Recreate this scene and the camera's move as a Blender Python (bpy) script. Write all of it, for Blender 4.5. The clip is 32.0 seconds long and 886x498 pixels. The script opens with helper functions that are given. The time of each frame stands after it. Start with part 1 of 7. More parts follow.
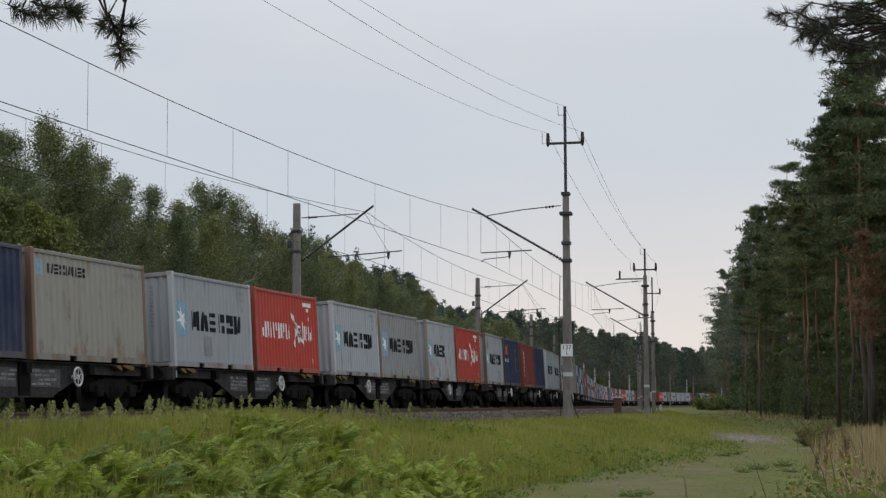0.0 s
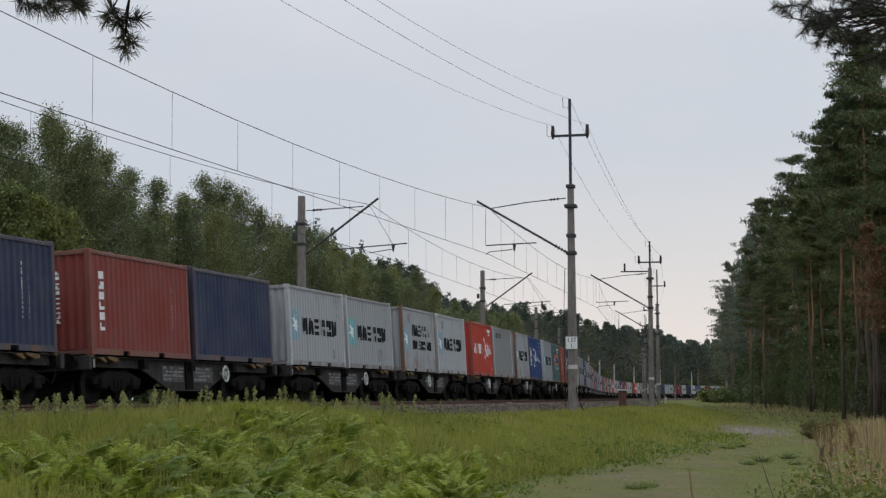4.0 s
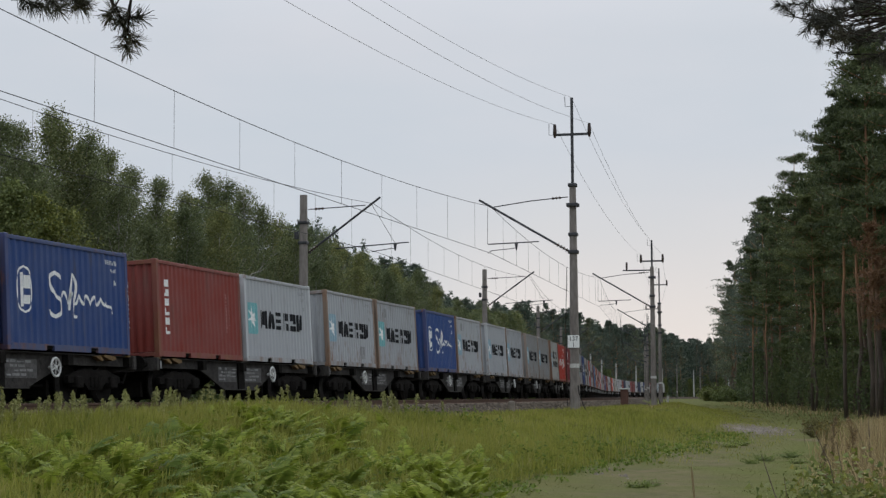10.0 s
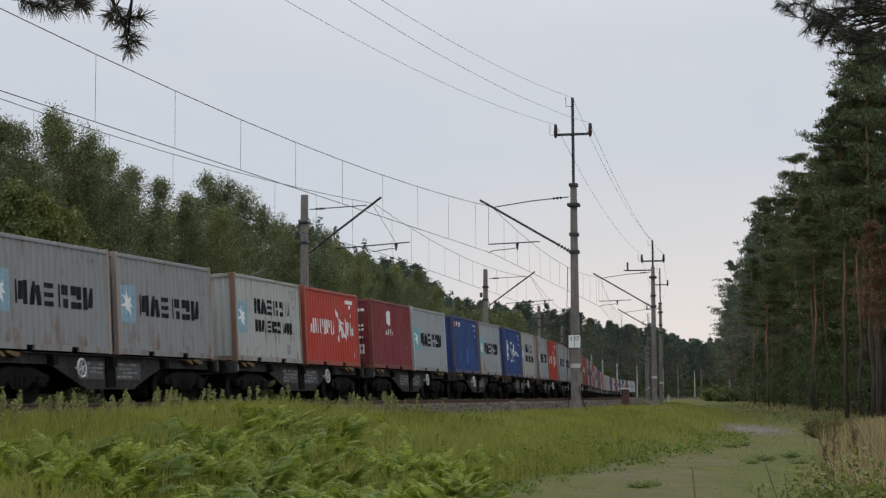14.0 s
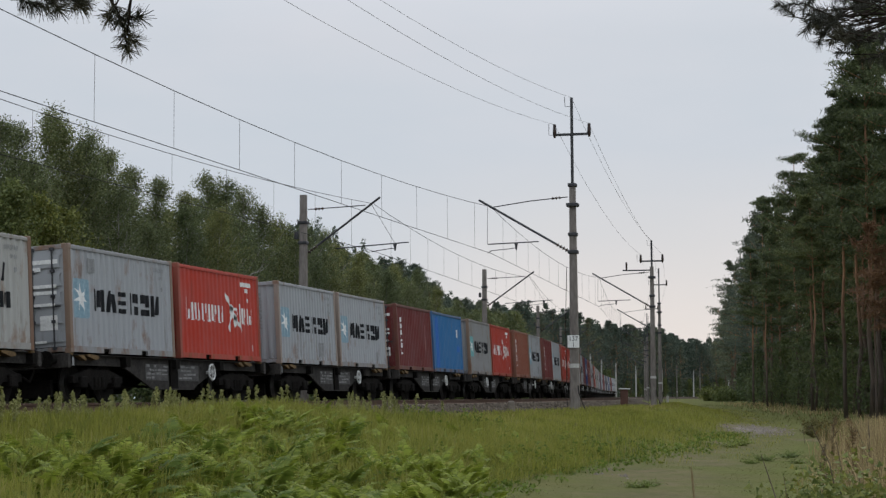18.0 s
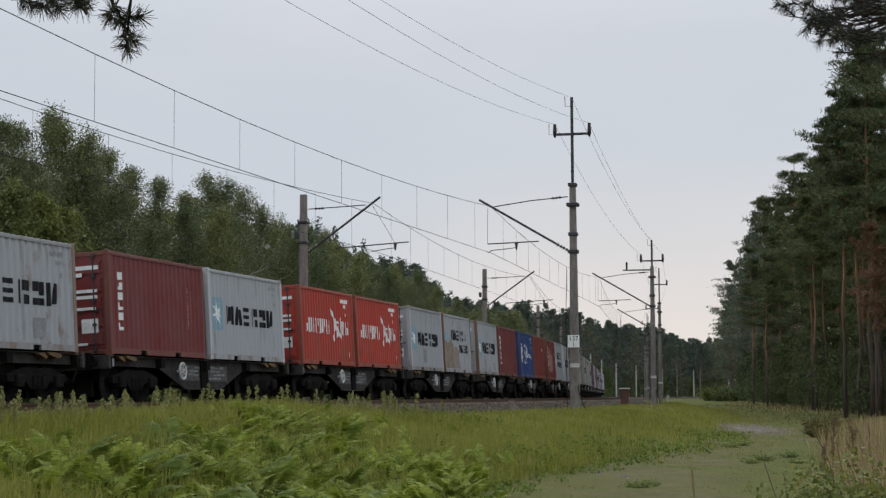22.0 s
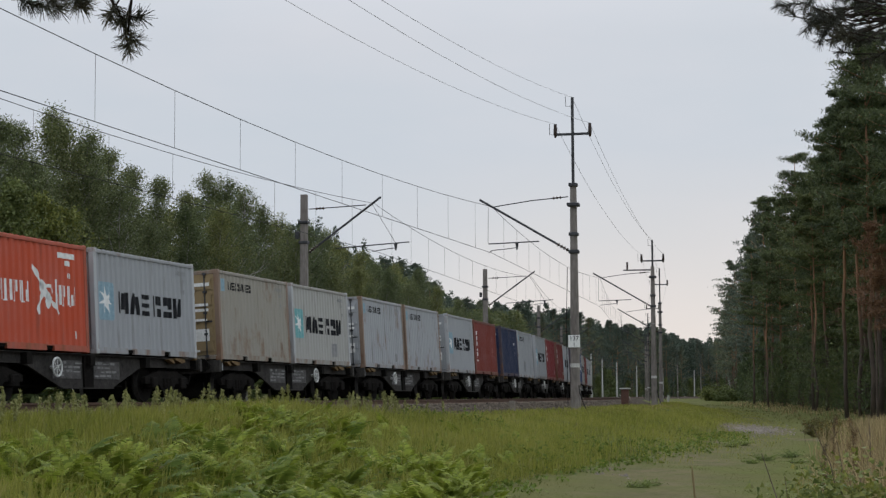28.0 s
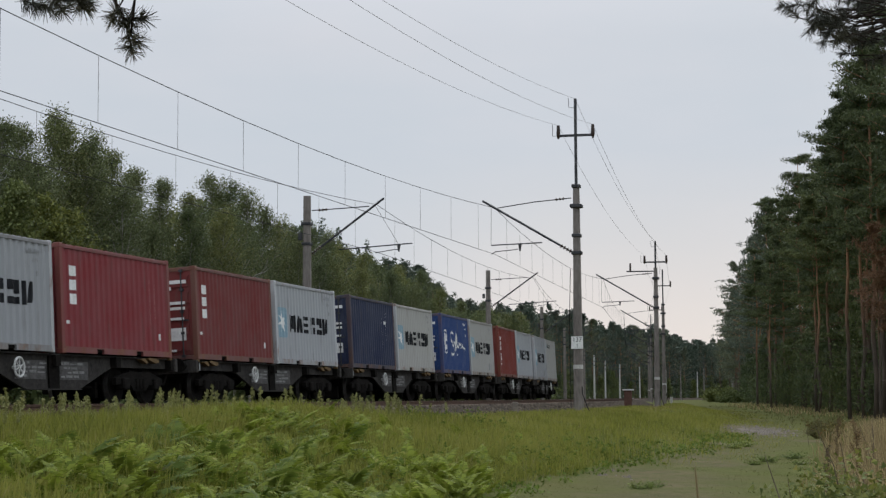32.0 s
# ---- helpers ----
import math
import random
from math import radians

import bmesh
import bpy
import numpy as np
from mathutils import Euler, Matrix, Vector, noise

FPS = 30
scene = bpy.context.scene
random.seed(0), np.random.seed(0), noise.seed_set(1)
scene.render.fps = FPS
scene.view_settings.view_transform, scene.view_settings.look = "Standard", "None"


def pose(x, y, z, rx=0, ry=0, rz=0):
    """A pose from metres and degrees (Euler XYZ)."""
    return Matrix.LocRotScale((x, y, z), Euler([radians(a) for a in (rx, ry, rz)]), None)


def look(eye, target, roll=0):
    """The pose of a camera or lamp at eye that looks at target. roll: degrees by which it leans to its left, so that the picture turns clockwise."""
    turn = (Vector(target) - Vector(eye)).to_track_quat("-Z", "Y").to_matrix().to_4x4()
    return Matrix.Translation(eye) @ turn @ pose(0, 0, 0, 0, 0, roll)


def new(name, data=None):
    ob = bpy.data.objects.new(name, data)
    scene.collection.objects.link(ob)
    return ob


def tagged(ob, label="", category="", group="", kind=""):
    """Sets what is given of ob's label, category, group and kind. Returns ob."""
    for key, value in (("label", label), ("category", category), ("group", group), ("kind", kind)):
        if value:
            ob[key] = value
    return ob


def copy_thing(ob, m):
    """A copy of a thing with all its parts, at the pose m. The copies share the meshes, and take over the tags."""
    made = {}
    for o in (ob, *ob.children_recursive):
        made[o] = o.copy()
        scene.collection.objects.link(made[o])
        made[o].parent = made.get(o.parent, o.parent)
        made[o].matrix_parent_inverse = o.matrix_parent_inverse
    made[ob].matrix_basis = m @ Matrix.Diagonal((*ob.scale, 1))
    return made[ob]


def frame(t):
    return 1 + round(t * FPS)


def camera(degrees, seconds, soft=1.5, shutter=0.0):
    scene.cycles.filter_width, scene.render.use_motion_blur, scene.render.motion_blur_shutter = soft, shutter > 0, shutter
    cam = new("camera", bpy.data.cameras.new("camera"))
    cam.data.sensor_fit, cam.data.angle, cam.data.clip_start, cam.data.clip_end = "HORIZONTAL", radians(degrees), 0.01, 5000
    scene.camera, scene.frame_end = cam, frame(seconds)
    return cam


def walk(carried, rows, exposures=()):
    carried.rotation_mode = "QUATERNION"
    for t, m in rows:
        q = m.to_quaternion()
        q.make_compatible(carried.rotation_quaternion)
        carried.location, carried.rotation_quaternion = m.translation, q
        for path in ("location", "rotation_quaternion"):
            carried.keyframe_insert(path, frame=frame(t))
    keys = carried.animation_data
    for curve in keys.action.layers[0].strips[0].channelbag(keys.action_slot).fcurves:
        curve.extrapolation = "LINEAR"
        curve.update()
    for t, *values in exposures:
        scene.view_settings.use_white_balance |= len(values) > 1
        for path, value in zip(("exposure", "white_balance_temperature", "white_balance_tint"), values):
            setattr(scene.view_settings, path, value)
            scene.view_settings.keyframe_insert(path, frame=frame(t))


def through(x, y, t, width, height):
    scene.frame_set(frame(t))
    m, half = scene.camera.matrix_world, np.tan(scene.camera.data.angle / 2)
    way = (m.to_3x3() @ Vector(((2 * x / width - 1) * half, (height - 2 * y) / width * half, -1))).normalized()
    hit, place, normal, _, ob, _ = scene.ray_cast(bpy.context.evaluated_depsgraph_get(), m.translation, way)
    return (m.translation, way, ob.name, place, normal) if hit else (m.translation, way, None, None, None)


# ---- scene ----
from mathutils.geometry import tessellate_polygon

# ---------------------------------------------------------------- camera
# a phone on a low tripod beside the line: it only nods and turns by fractions of a degree
cam = camera(27.95, 32.0, soft=1.35)
EYE = Vector((0.0, 0.0, 1.6))
# seconds, turn to the left, tilt up (both in 1/1000 rad, from the rest position)
SWAY = [(0, -3.97, 4.9), (1.0, -3.97, 4.9), (1.5, -3.0, 3.3), (2.0, -2.9, 2.4), (2.5, -2.1, 2.2), (3.0, -1.9, 1.9), (3.5, -1.4, 1.0),
        (4.5, -1.2, 0.7), (5.5, -1.1, 0.5), (6.5, -1.0, 0.4), (7.5, -0.5, 0.4), (8.5, 0.1, 0.2), (9.0, 0.3, 0.1), (10.0, -0.1, 0.1),
        (11.0, -0.1, -0.2), (12.0, -0.1, 0.1), (13.0, 0.4, 0.1), (14.5, 0.4, 0.1), (16.5, -0.1, 0.1), (17.0, -0.5, -0.2), (18.0, -0.2, 0.1),
        (19.0, -0.5, 0.1), (20.0, 0.0, 0.1), (20.5, 0.3, 0.1), (21.5, -0.1, -0.2), (22.5, 0.0, 0.1), (23.0, 0.5, 0.1), (24.0, 0.8, 0.1),
        (25.0, 0.7, 0.0), (26.5, 0.5, -0.2), (27.5, 0.4, -0.2), (28.5, 0.1, 0.1), (29.0, 0.8, 0.1), (29.5, 1.4, -0.1), (30.0, 1.75, 0.4),
        (30.5, 1.75, 0.3), (31.0, 2.2, 1.0), (31.5, 1.9, 1.0), (32.0, 1.9, 0.7)]


def aim(turn, tilt):
    a, b = turn / 1000.0, radians(4.775) + tilt / 1000.0
    way = Vector((-math.sin(a) * math.cos(b), math.cos(a) * math.cos(b), math.sin(b)))
    return look(EYE, EYE + way * 50.0, -0.31)


walk(cam, [(t, aim(a, b)) for t, a, b in SWAY], exposures=[(0, 0.04), (32, 0.04)])

# ---------------------------------------------------------------- light: an overcast evening
SUN_ELEV, SUN_TURN = 32.0, 12.0
world = bpy.data.worlds.new("overcast_sky")
scene.world = world
world.use_nodes = True
wn, wl = world.node_tree.nodes, world.node_tree.links
wn.clear()


def wnode(kind, **vals):
    n = wn.new(kind)
    for k, v in vals.items():
        n.inputs[k].default_value = v
    return n


w_out = wn.new("ShaderNodeOutputWorld")
# an overcast sky is about three times as bright overhead as near the horizon
w_up = wn.new("ShaderNodeMapRange")
w_up.inputs["From Min"].default_value, w_up.inputs["From Max"].default_value = 0.2, 1.0
w_up.inputs["To Min"].default_value, w_up.inputs["To Max"].default_value = 1.0, 2.5
w_bg = wnode("ShaderNodeBackground", Strength=1.0)
w_sky = wn.new("ShaderNodeTexSky")
w_sky.sky_type, w_sky.sun_disc = "NISHITA", False
w_sky.sun_elevation, w_sky.sun_rotation = radians(SUN_ELEV), radians(SUN_TURN)
w_sky.air_density, w_sky.dust_density = 1.0, 3.0
w_dim = wn.new("ShaderNodeVectorMath")
w_dim.operation = "SCALE"
w_dim.inputs["Scale"].default_value = 0.05
w_geo = wn.new("ShaderNodeTexCoord")
w_map = wn.new("ShaderNodeMapping")
w_map.inputs["Scale"].default_value = (1.0, 1.0, 3.2)
w_noise = wnode("ShaderNodeTexNoise", Scale=2.3, Detail=5.0, Roughness=0.55)
w_ramp = wn.new("ShaderNodeValToRGB")
w_ramp.color_ramp.elements[0].position, w_ramp.color_ramp.elements[0].color = 0.33, (0.530, 0.596, 0.668, 1)
w_ramp.color_ramp.elements[1].position, w_ramp.color_ramp.elements[1].color = 0.68, (0.622, 0.648, 0.706, 1)
# a faint warm break in the cloud low over the line
w_sep = wn.new("ShaderNodeSeparateXYZ")
w_low = wn.new("ShaderNodeMapRange")
w_low.inputs["From Min"].default_value, w_low.inputs["From Max"].default_value = 0.14, 0.03
w_dot = wn.new("ShaderNodeVectorMath")
w_dot.operation = "DOT_PRODUCT"
w_dot.inputs[1].default_value = (math.sin(radians(7.5)), math.cos(radians(7.5)), 0.055)
w_near = wn.new("ShaderNodeMapRange")
w_near.inputs["From Min"].default_value, w_near.inputs["From Max"].default_value = 0.980, 0.998
w_mul = wn.new("ShaderNodeMath")
w_mul.operation = "MULTIPLY"
w_half = wn.new("ShaderNodeMath")
w_half.operation, w_half.inputs[1].default_value = "MULTIPLY", 0.72
w_warm = wn.new("ShaderNodeMix")
w_warm.data_type = "RGBA"
w_warm.inputs["B"].default_value = (0.88, 0.775, 0.70, 1)
w_mix = wn.new("ShaderNodeMix")
w_mix.data_type, w_mix.inputs["Factor"].default_value = "RGBA", 0.975
for a, b in ((w_geo.outputs["Generated"], w_map.inputs["Vector"]), (w_map.outputs["Vector"], w_noise.inputs["Vector"]),
             (w_noise.outputs["Fac"], w_ramp.inputs["Fac"]), (w_geo.outputs["Generated"], w_sep.inputs["Vector"]),
             (w_sep.outputs["Z"], w_low.inputs["Value"]), (w_geo.outputs["Generated"], w_dot.inputs[0]),
             (w_dot.outputs["Value"], w_near.inputs["Value"]), (w_low.outputs["Result"], w_mul.inputs[0]),
             (w_near.outputs["Result"], w_mul.inputs[1]), (w_mul.outputs["Value"], w_half.inputs[0]),
             (w_half.outputs["Value"], w_warm.inputs["Factor"]), (w_ramp.outputs["Color"], w_warm.inputs["A"]),
             (w_sky.outputs["Color"], w_dim.inputs[0]), (w_dim.outputs["Vector"], w_mix.inputs["A"]),
             (w_warm.outputs["Result"], w_mix.inputs["B"]), (w_mix.outputs["Result"], w_bg.inputs["Color"]),
             (w_sep.outputs["Z"], w_up.inputs["Value"]), (w_up.outputs["Result"], w_bg.inputs["Strength"]),
             (w_bg.outputs["Background"], w_out.inputs["Surface"])):
    wl.new(a, b)
sun_data = bpy.data.lights.new("sun", "SUN")
sun_data.energy, sun_data.angle, sun_data.color = 0.5, radians(40.0), (1.0, 0.95, 0.90)
sun = new("sun", sun_data)
sun_way = Vector((math.sin(radians(SUN_TURN)) * math.cos(radians(SUN_ELEV)), math.cos(radians(SUN_TURN)) * math.cos(radians(SUN_ELEV)),
                  math.sin(radians(SUN_ELEV))))
sun.matrix_world = look(sun_way * 200.0, (0, 0, 0))
# ---------------------------------------------------------------- materials
class Mat:
    """A node material with a few short-hands."""

    def __init__(self, name, rough=0.7, metal=0.0):
        self.m = bpy.data.materials.new(name)
        self.m.use_nodes = True
        self.n, self.l = self.m.node_tree.nodes, self.m.node_tree.links
        self.b = self.n["Principled BSDF"]
        self.b.inputs["Roughness"].default_value, self.b.inputs["Metallic"].default_value = rough, metal
        self.pos = self.n.new("ShaderNodeTexCoord").outputs["Object"]

    def link(self, a, b):
        self.l.new(a, b)
        return self

    def noise(self, scale, detail=4.0, stretch=(1, 1, 1), rough=0.6):
        mp = self.n.new("ShaderNodeMapping")
        mp.inputs["Scale"].default_value = stretch
        t = self.n.new("ShaderNodeTexNoise")
        t.inputs["Scale"].default_value, t.inputs["Detail"].default_value, t.inputs["Roughness"].default_value = scale, detail, rough
        self.l.new(self.pos, mp.inputs["Vector"])
        self.l.new(mp.outputs["Vector"], t.inputs["Vector"])
        return t.outputs["Fac"]

    def ramp(self, fac, *stops):
        r = self.n.new("ShaderNodeValToRGB")
        while len(r.color_ramp.elements) < len(stops):
            r.color_ramp.elements.new(0.5)
        for e, (p, c) in zip(r.color_ramp.elements, stops):
            e.position, e.color = p, (*c, 1) if not isinstance(c, (int, float)) else (c, c, c, 1)
        self.l.new(fac, r.inputs["Fac"])
        return r.outputs["Color"]

    def mix(self, fac, a, b, mode="MIX"):
        x = self.n.new("ShaderNodeMix")
        x.data_type, x.blend_type = "RGBA", mode
        for key, v in (("Factor", fac), ("A", a), ("B", b)):
            if isinstance(v, (int, float)):
                x.inputs[key].default_value = v if key == "Factor" else (v, v, v, 1)
            elif isinstance(v, tuple):
                x.inputs[key].default_value = (*v, 1)
            else:
                self.l.new(v, x.inputs[key])
        return x.outputs["Result"]

    def color(self, out):
        self.l.new(out, self.b.inputs["Base Color"]) if not isinstance(out, tuple) else setattr(self.b.inputs["Base Color"], "default_value", (*out, 1))
        return self

    def roughness(self, out):
        self.l.new(out, self.b.inputs["Roughness"])
        return self

    def bump(self, fac, strength=0.3, dist=0.01):
        b = self.n.new("ShaderNodeBump")
        b.inputs["Strength"].default_value, b.inputs["Distance"].default_value = strength, dist
        self.l.new(fac, b.inputs["Height"])
        self.l.new(b.outputs["Normal"], self.b.inputs["Normal"])
        return self

    def info(self, out):
        return self.n.new("ShaderNodeObjectInfo").outputs[out]

    def island(self):
        return self.n.new("ShaderNodeNewGeometry").outputs["Random Per Island"]


def two_tone(name, a, b, scale, rough=0.8, metal=0.0, bump=0.2, dist=0.01, stretch=(1, 1, 1), fine=8.0, gloss=0.3):
    k = Mat(name, rough, metal)
    k.b.inputs["Specular IOR Level"].default_value = gloss
    big, small = k.noise(scale, 5.0, stretch), k.noise(scale * fine, 4.0, stretch)
    base = k.ramp(big, (0.32, a), (0.68, b))
    k.color(k.mix(0.35, base, k.ramp(small, (0.3, tuple(c * 0.6 for c in a)), (0.7, tuple(min(1, c * 1.25) for c in b)))))
    k.bump(small, bump, dist)
    return k.m


def foliage(name, dark, light, rough=0.6, through=0.25, odd=None, patch_tint=None, patch_size=0.35, gloss=0.25):
    """Leaves: each leaf its own shade; odd: a third colour for a few of them."""
    k = Mat(name, rough)
    stops = [(0.0, dark), (0.75, light)]
    if odd:
        stops += [(0.93, light), (0.96, odd)]
    leaf = k.ramp(k.island(), *stops)
    patch = k.ramp(k.noise(0.35, 3.0), (0.3, 0.72), (0.7, 1.2))
    if patch_tint:
        leaf = k.mix(k.ramp(k.noise(patch_size, 4.0), (0.45, 0.0), (0.68, 0.75)), leaf, patch_tint)
    col = k.mix(1.0, leaf, patch, "MULTIPLY")
    # each plant a little lighter, darker or yellower than the next
    col = k.mix(1.0, col, k.ramp(k.info("Random"), (0.0, (0.74, 0.80, 0.80)), (0.5, (1.0, 1.0, 1.0)), (1.0, (1.34, 1.22, 0.95))), "MULTIPLY")
    k.color(col)
    k.b.inputs["Specular IOR Level"].default_value = gloss
    tr = k.n.new("ShaderNodeBsdfTranslucent")
    mx = k.n.new("ShaderNodeMixShader")
    mx.inputs[0].default_value = through
    k.link(col, tr.inputs["Color"])
    k.link(k.b.outputs[0], mx.inputs[1])
    k.link(tr.outputs[0], mx.inputs[2])
    k.link(mx.outputs[0], k.n["Material Output"].inputs["Surface"])
    return k.m


def paint_material(name, streaks, rust):
    """Container paint in the object's own colour, chalked, streaked and rusted."""
    k = Mat(name, 0.55)
    k.b.inputs["Specular IOR Level"].default_value = 0.22
    own = k.info("Color")
    rnd = k.info("Random")
    off = k.n.new("ShaderNodeCombineXYZ")
    sc = k.n.new("ShaderNodeMath")
    sc.operation, sc.inputs[1].default_value = "MULTIPLY", 57.0
    k.link(rnd, sc.inputs[0])
    k.link(sc.outputs[0], off.inputs["Y"])
    add = k.n.new("ShaderNodeVectorMath")
    k.link(k.pos, add.inputs[0])
    k.link(off.outputs[0], add.inputs[1])
    k.pos = add.outputs[0]
    chalk = k.noise(0.8, 4.0)
    streak = k.noise(5.0, 5.0, (1, 1, 0.12))
    grime = k.noise(1.7, 7.0, (1, 1, 0.45), 0.68)
    col = k.mix(k.ramp(chalk, (0.35, 0.0), (0.75, 0.22)), own, k.mix(0.5, own, (0.30, 0.30, 0.30)))
    col = k.mix(k.ramp(streak, (0.56, 0.0), (0.78, streaks)), col, k.mix(0.75, own, (0.10, 0.085, 0.07)))
    # rust eats the lower edge and the seams most
    sep = k.n.new("ShaderNodeSeparateXYZ")
    k.link(k.pos, sep.inputs[0])
    low = k.ramp(sep.outputs["Z"], (0.1, 0.05 + max(0.0, rust) * 0.2), (1.1, 0.0))
    near = k.n.new("ShaderNodeMath")
    near.operation = "ADD"
    k.link(grime, near.inputs[0])
    k.link(low, near.inputs[1])
    col = k.mix(k.ramp(near.outputs[0], (1.0 - rust - 0.34, 0.0), (1.0 - rust - 0.20, 0.7)), col,
                k.ramp(streak, (0.3, (0.10, 0.045, 0.022)), (0.7, (0.24, 0.12, 0.055))))
    k.color(col)
    k.roughness(k.ramp(grime, (0.3, 0.42), (0.7, 0.72)))
    k.bump(grime, 0.12, 0.004)
    return k.m


M_PAINT = paint_material("container_paint", 0.8, -0.01)
M_FADED = two_tone("faded_grey_marking", (0.09, 0.09, 0.088), (0.30, 0.295, 0.285), 5.0, 0.8, bump=0.05, gloss=0.1)
M_PAINT_OLD = paint_material("container_paint_rusty", 0.95, 0.105)
M_FRAME = paint_material("container_frame_paint", 0.8, 0.11)
M_MARK = two_tone("white_marking", (0.62, 0.62, 0.60), (0.78, 0.78, 0.76), 3.0, 0.6, bump=0.05)
M_BLACK = two_tone("black_marking", (0.008, 0.008, 0.010), (0.024, 0.025, 0.028), 4.0, 0.7, bump=0.05, gloss=0.08)
M_SKYBLUE = two_tone("pale_blue_marking", (0.17, 0.30, 0.37), (0.27, 0.37, 0.43), 2.0, 0.6, bump=0.05)
M_TEAL = two_tone("teal_marking", (0.11, 0.32, 0.34), (0.19, 0.41, 0.42), 2.0, 0.6, bump=0.05)
M_NAVYMARK = two_tone("navy_marking", (0.02, 0.03, 0.14), (0.035, 0.05, 0.2), 2.0, 0.6, bump=0.05)
M_ORANGEMARK = two_tone("orange_marking", (0.62, 0.13, 0.04), (0.72, 0.2, 0.07), 2.0, 0.6, bump=0.05)
M_YELLOW = two_tone("yellow_marking", (0.6, 0.42, 0.04), (0.75, 0.55, 0.08), 2.0, 0.6, bump=0.05)
M_DEEPBLUE = two_tone("deep_blue_marking", (0.02, 0.10, 0.38), (0.03, 0.14, 0.45), 2.0, 0.6, bump=0.05)
M_PATCH = two_tone("grey_repair_patch", (0.19, 0.195, 0.20), (0.28, 0.28, 0.28), 3.0, 0.6, bump=0.05)
M_SMEAR = two_tone("brown_rust_smear", (0.17, 0.115, 0.075), (0.30, 0.26, 0.22), 1.4, 0.85, bump=0.1, stretch=(1, 1, 0.5))
M_REDPATCH = two_tone("dull_red_repair_patch", (0.30, 0.13, 0.12), (0.38, 0.2, 0.18), 3.0, 0.6, bump=0.05)
# near-black steel for running gear, underframes and container floors, darker than the sills
M_STEEL_DARK = two_tone("near_black_wagon_steel", (0.006, 0.0057, 0.0053), (0.019, 0.017, 0.015), 2.5, 0.95, 0.0, bump=0.3, gloss=0.03)
M_STEEL_GREY = two_tone("grey_wagon_steel", (0.022, 0.021, 0.020), (0.062, 0.057, 0.052), 2.0, 0.9, 0.0, bump=0.2, gloss=0.05)
M_PANEL = two_tone("worn_lettering_panel", (0.038, 0.037, 0.036), (0.125, 0.12, 0.115), 3.5, 0.9, 0.0, bump=0.2, fine=5.0, gloss=0.08)
M_TREAD = two_tone("polished_wheel_tread", (0.09, 0.085, 0.08), (0.17, 0.165, 0.16), 4.0, 0.5, 0.8, bump=0.05)
M_WHEELWHITE = two_tone("white_handwheel_paint", (0.42, 0.42, 0.4), (0.6, 0.6, 0.58), 6.0, 0.6, bump=0.1)
M_RUSTY = two_tone("ochre_rusty_fitting", (0.05, 0.03, 0.018), (0.20, 0.125, 0.045), 9.0, 0.85, 0.1, bump=0.4)
M_RAIL = two_tone("rusty_rail", (0.07, 0.04, 0.028), (0.14, 0.085, 0.06), 6.0, 0.7, 0.5, bump=0.2)
M_RAILTOP = two_tone("worn_rail_head", (0.3, 0.28, 0.26), (0.45, 0.43, 0.41), 3.0, 0.3, 0.9, bump=0.05)
M_SLEEPER = two_tone("weathered_concrete_sleeper", (0.10, 0.088, 0.075), (0.2, 0.178, 0.155), 4.0, 0.9, bump=0.3)
M_CONCRETE = two_tone("weathered_concrete_mast", (0.125, 0.108, 0.098), (0.23, 0.205, 0.185), 1.6, 0.9, bump=0.35, stretch=(1, 1, 0.25))
M_CONC_PALE = two_tone("pale_concrete", (0.34, 0.33, 0.31), (0.5, 0.49, 0.46), 2.0, 0.9, bump=0.3)
M_GALV = two_tone("dark_galvanised_steel", (0.035, 0.036, 0.04), (0.09, 0.09, 0.095), 5.0, 0.6, 0.6, bump=0.15)
M_INSUL = two_tone("brown_glazed_insulator", (0.02, 0.012, 0.01), (0.05, 0.03, 0.022), 5.0, 0.25, bump=0.05)
M_WIRE = two_tone("dark_copper_wire", (0.012, 0.012, 0.013), (0.03, 0.029, 0.028), 2.0, 0.8, 0.0, bump=0.05, gloss=0.15)
M_ALU = two_tone("pale_aluminium_wire", (0.16, 0.16, 0.165), (0.26, 0.26, 0.265), 2.0, 0.55, 0.3, bump=0.05)
M_SIGN = two_tone("white_enamel_plate", (0.66, 0.66, 0.64), (0.8, 0.8, 0.78), 4.0, 0.5, bump=0.05)
M_BOXRED = two_tone("rusty_brown_cabinet", (0.06, 0.03, 0.022), (0.12, 0.06, 0.045), 4.0, 0.8, bump=0.2)
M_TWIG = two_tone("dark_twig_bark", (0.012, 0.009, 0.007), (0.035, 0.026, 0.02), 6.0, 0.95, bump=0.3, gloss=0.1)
M_BARK_BIRCH = two_tone("pale_birch_bark", (0.10, 0.09, 0.08), (0.42, 0.40, 0.37), 3.0, 0.9, bump=0.4, stretch=(1, 1, 0.6))
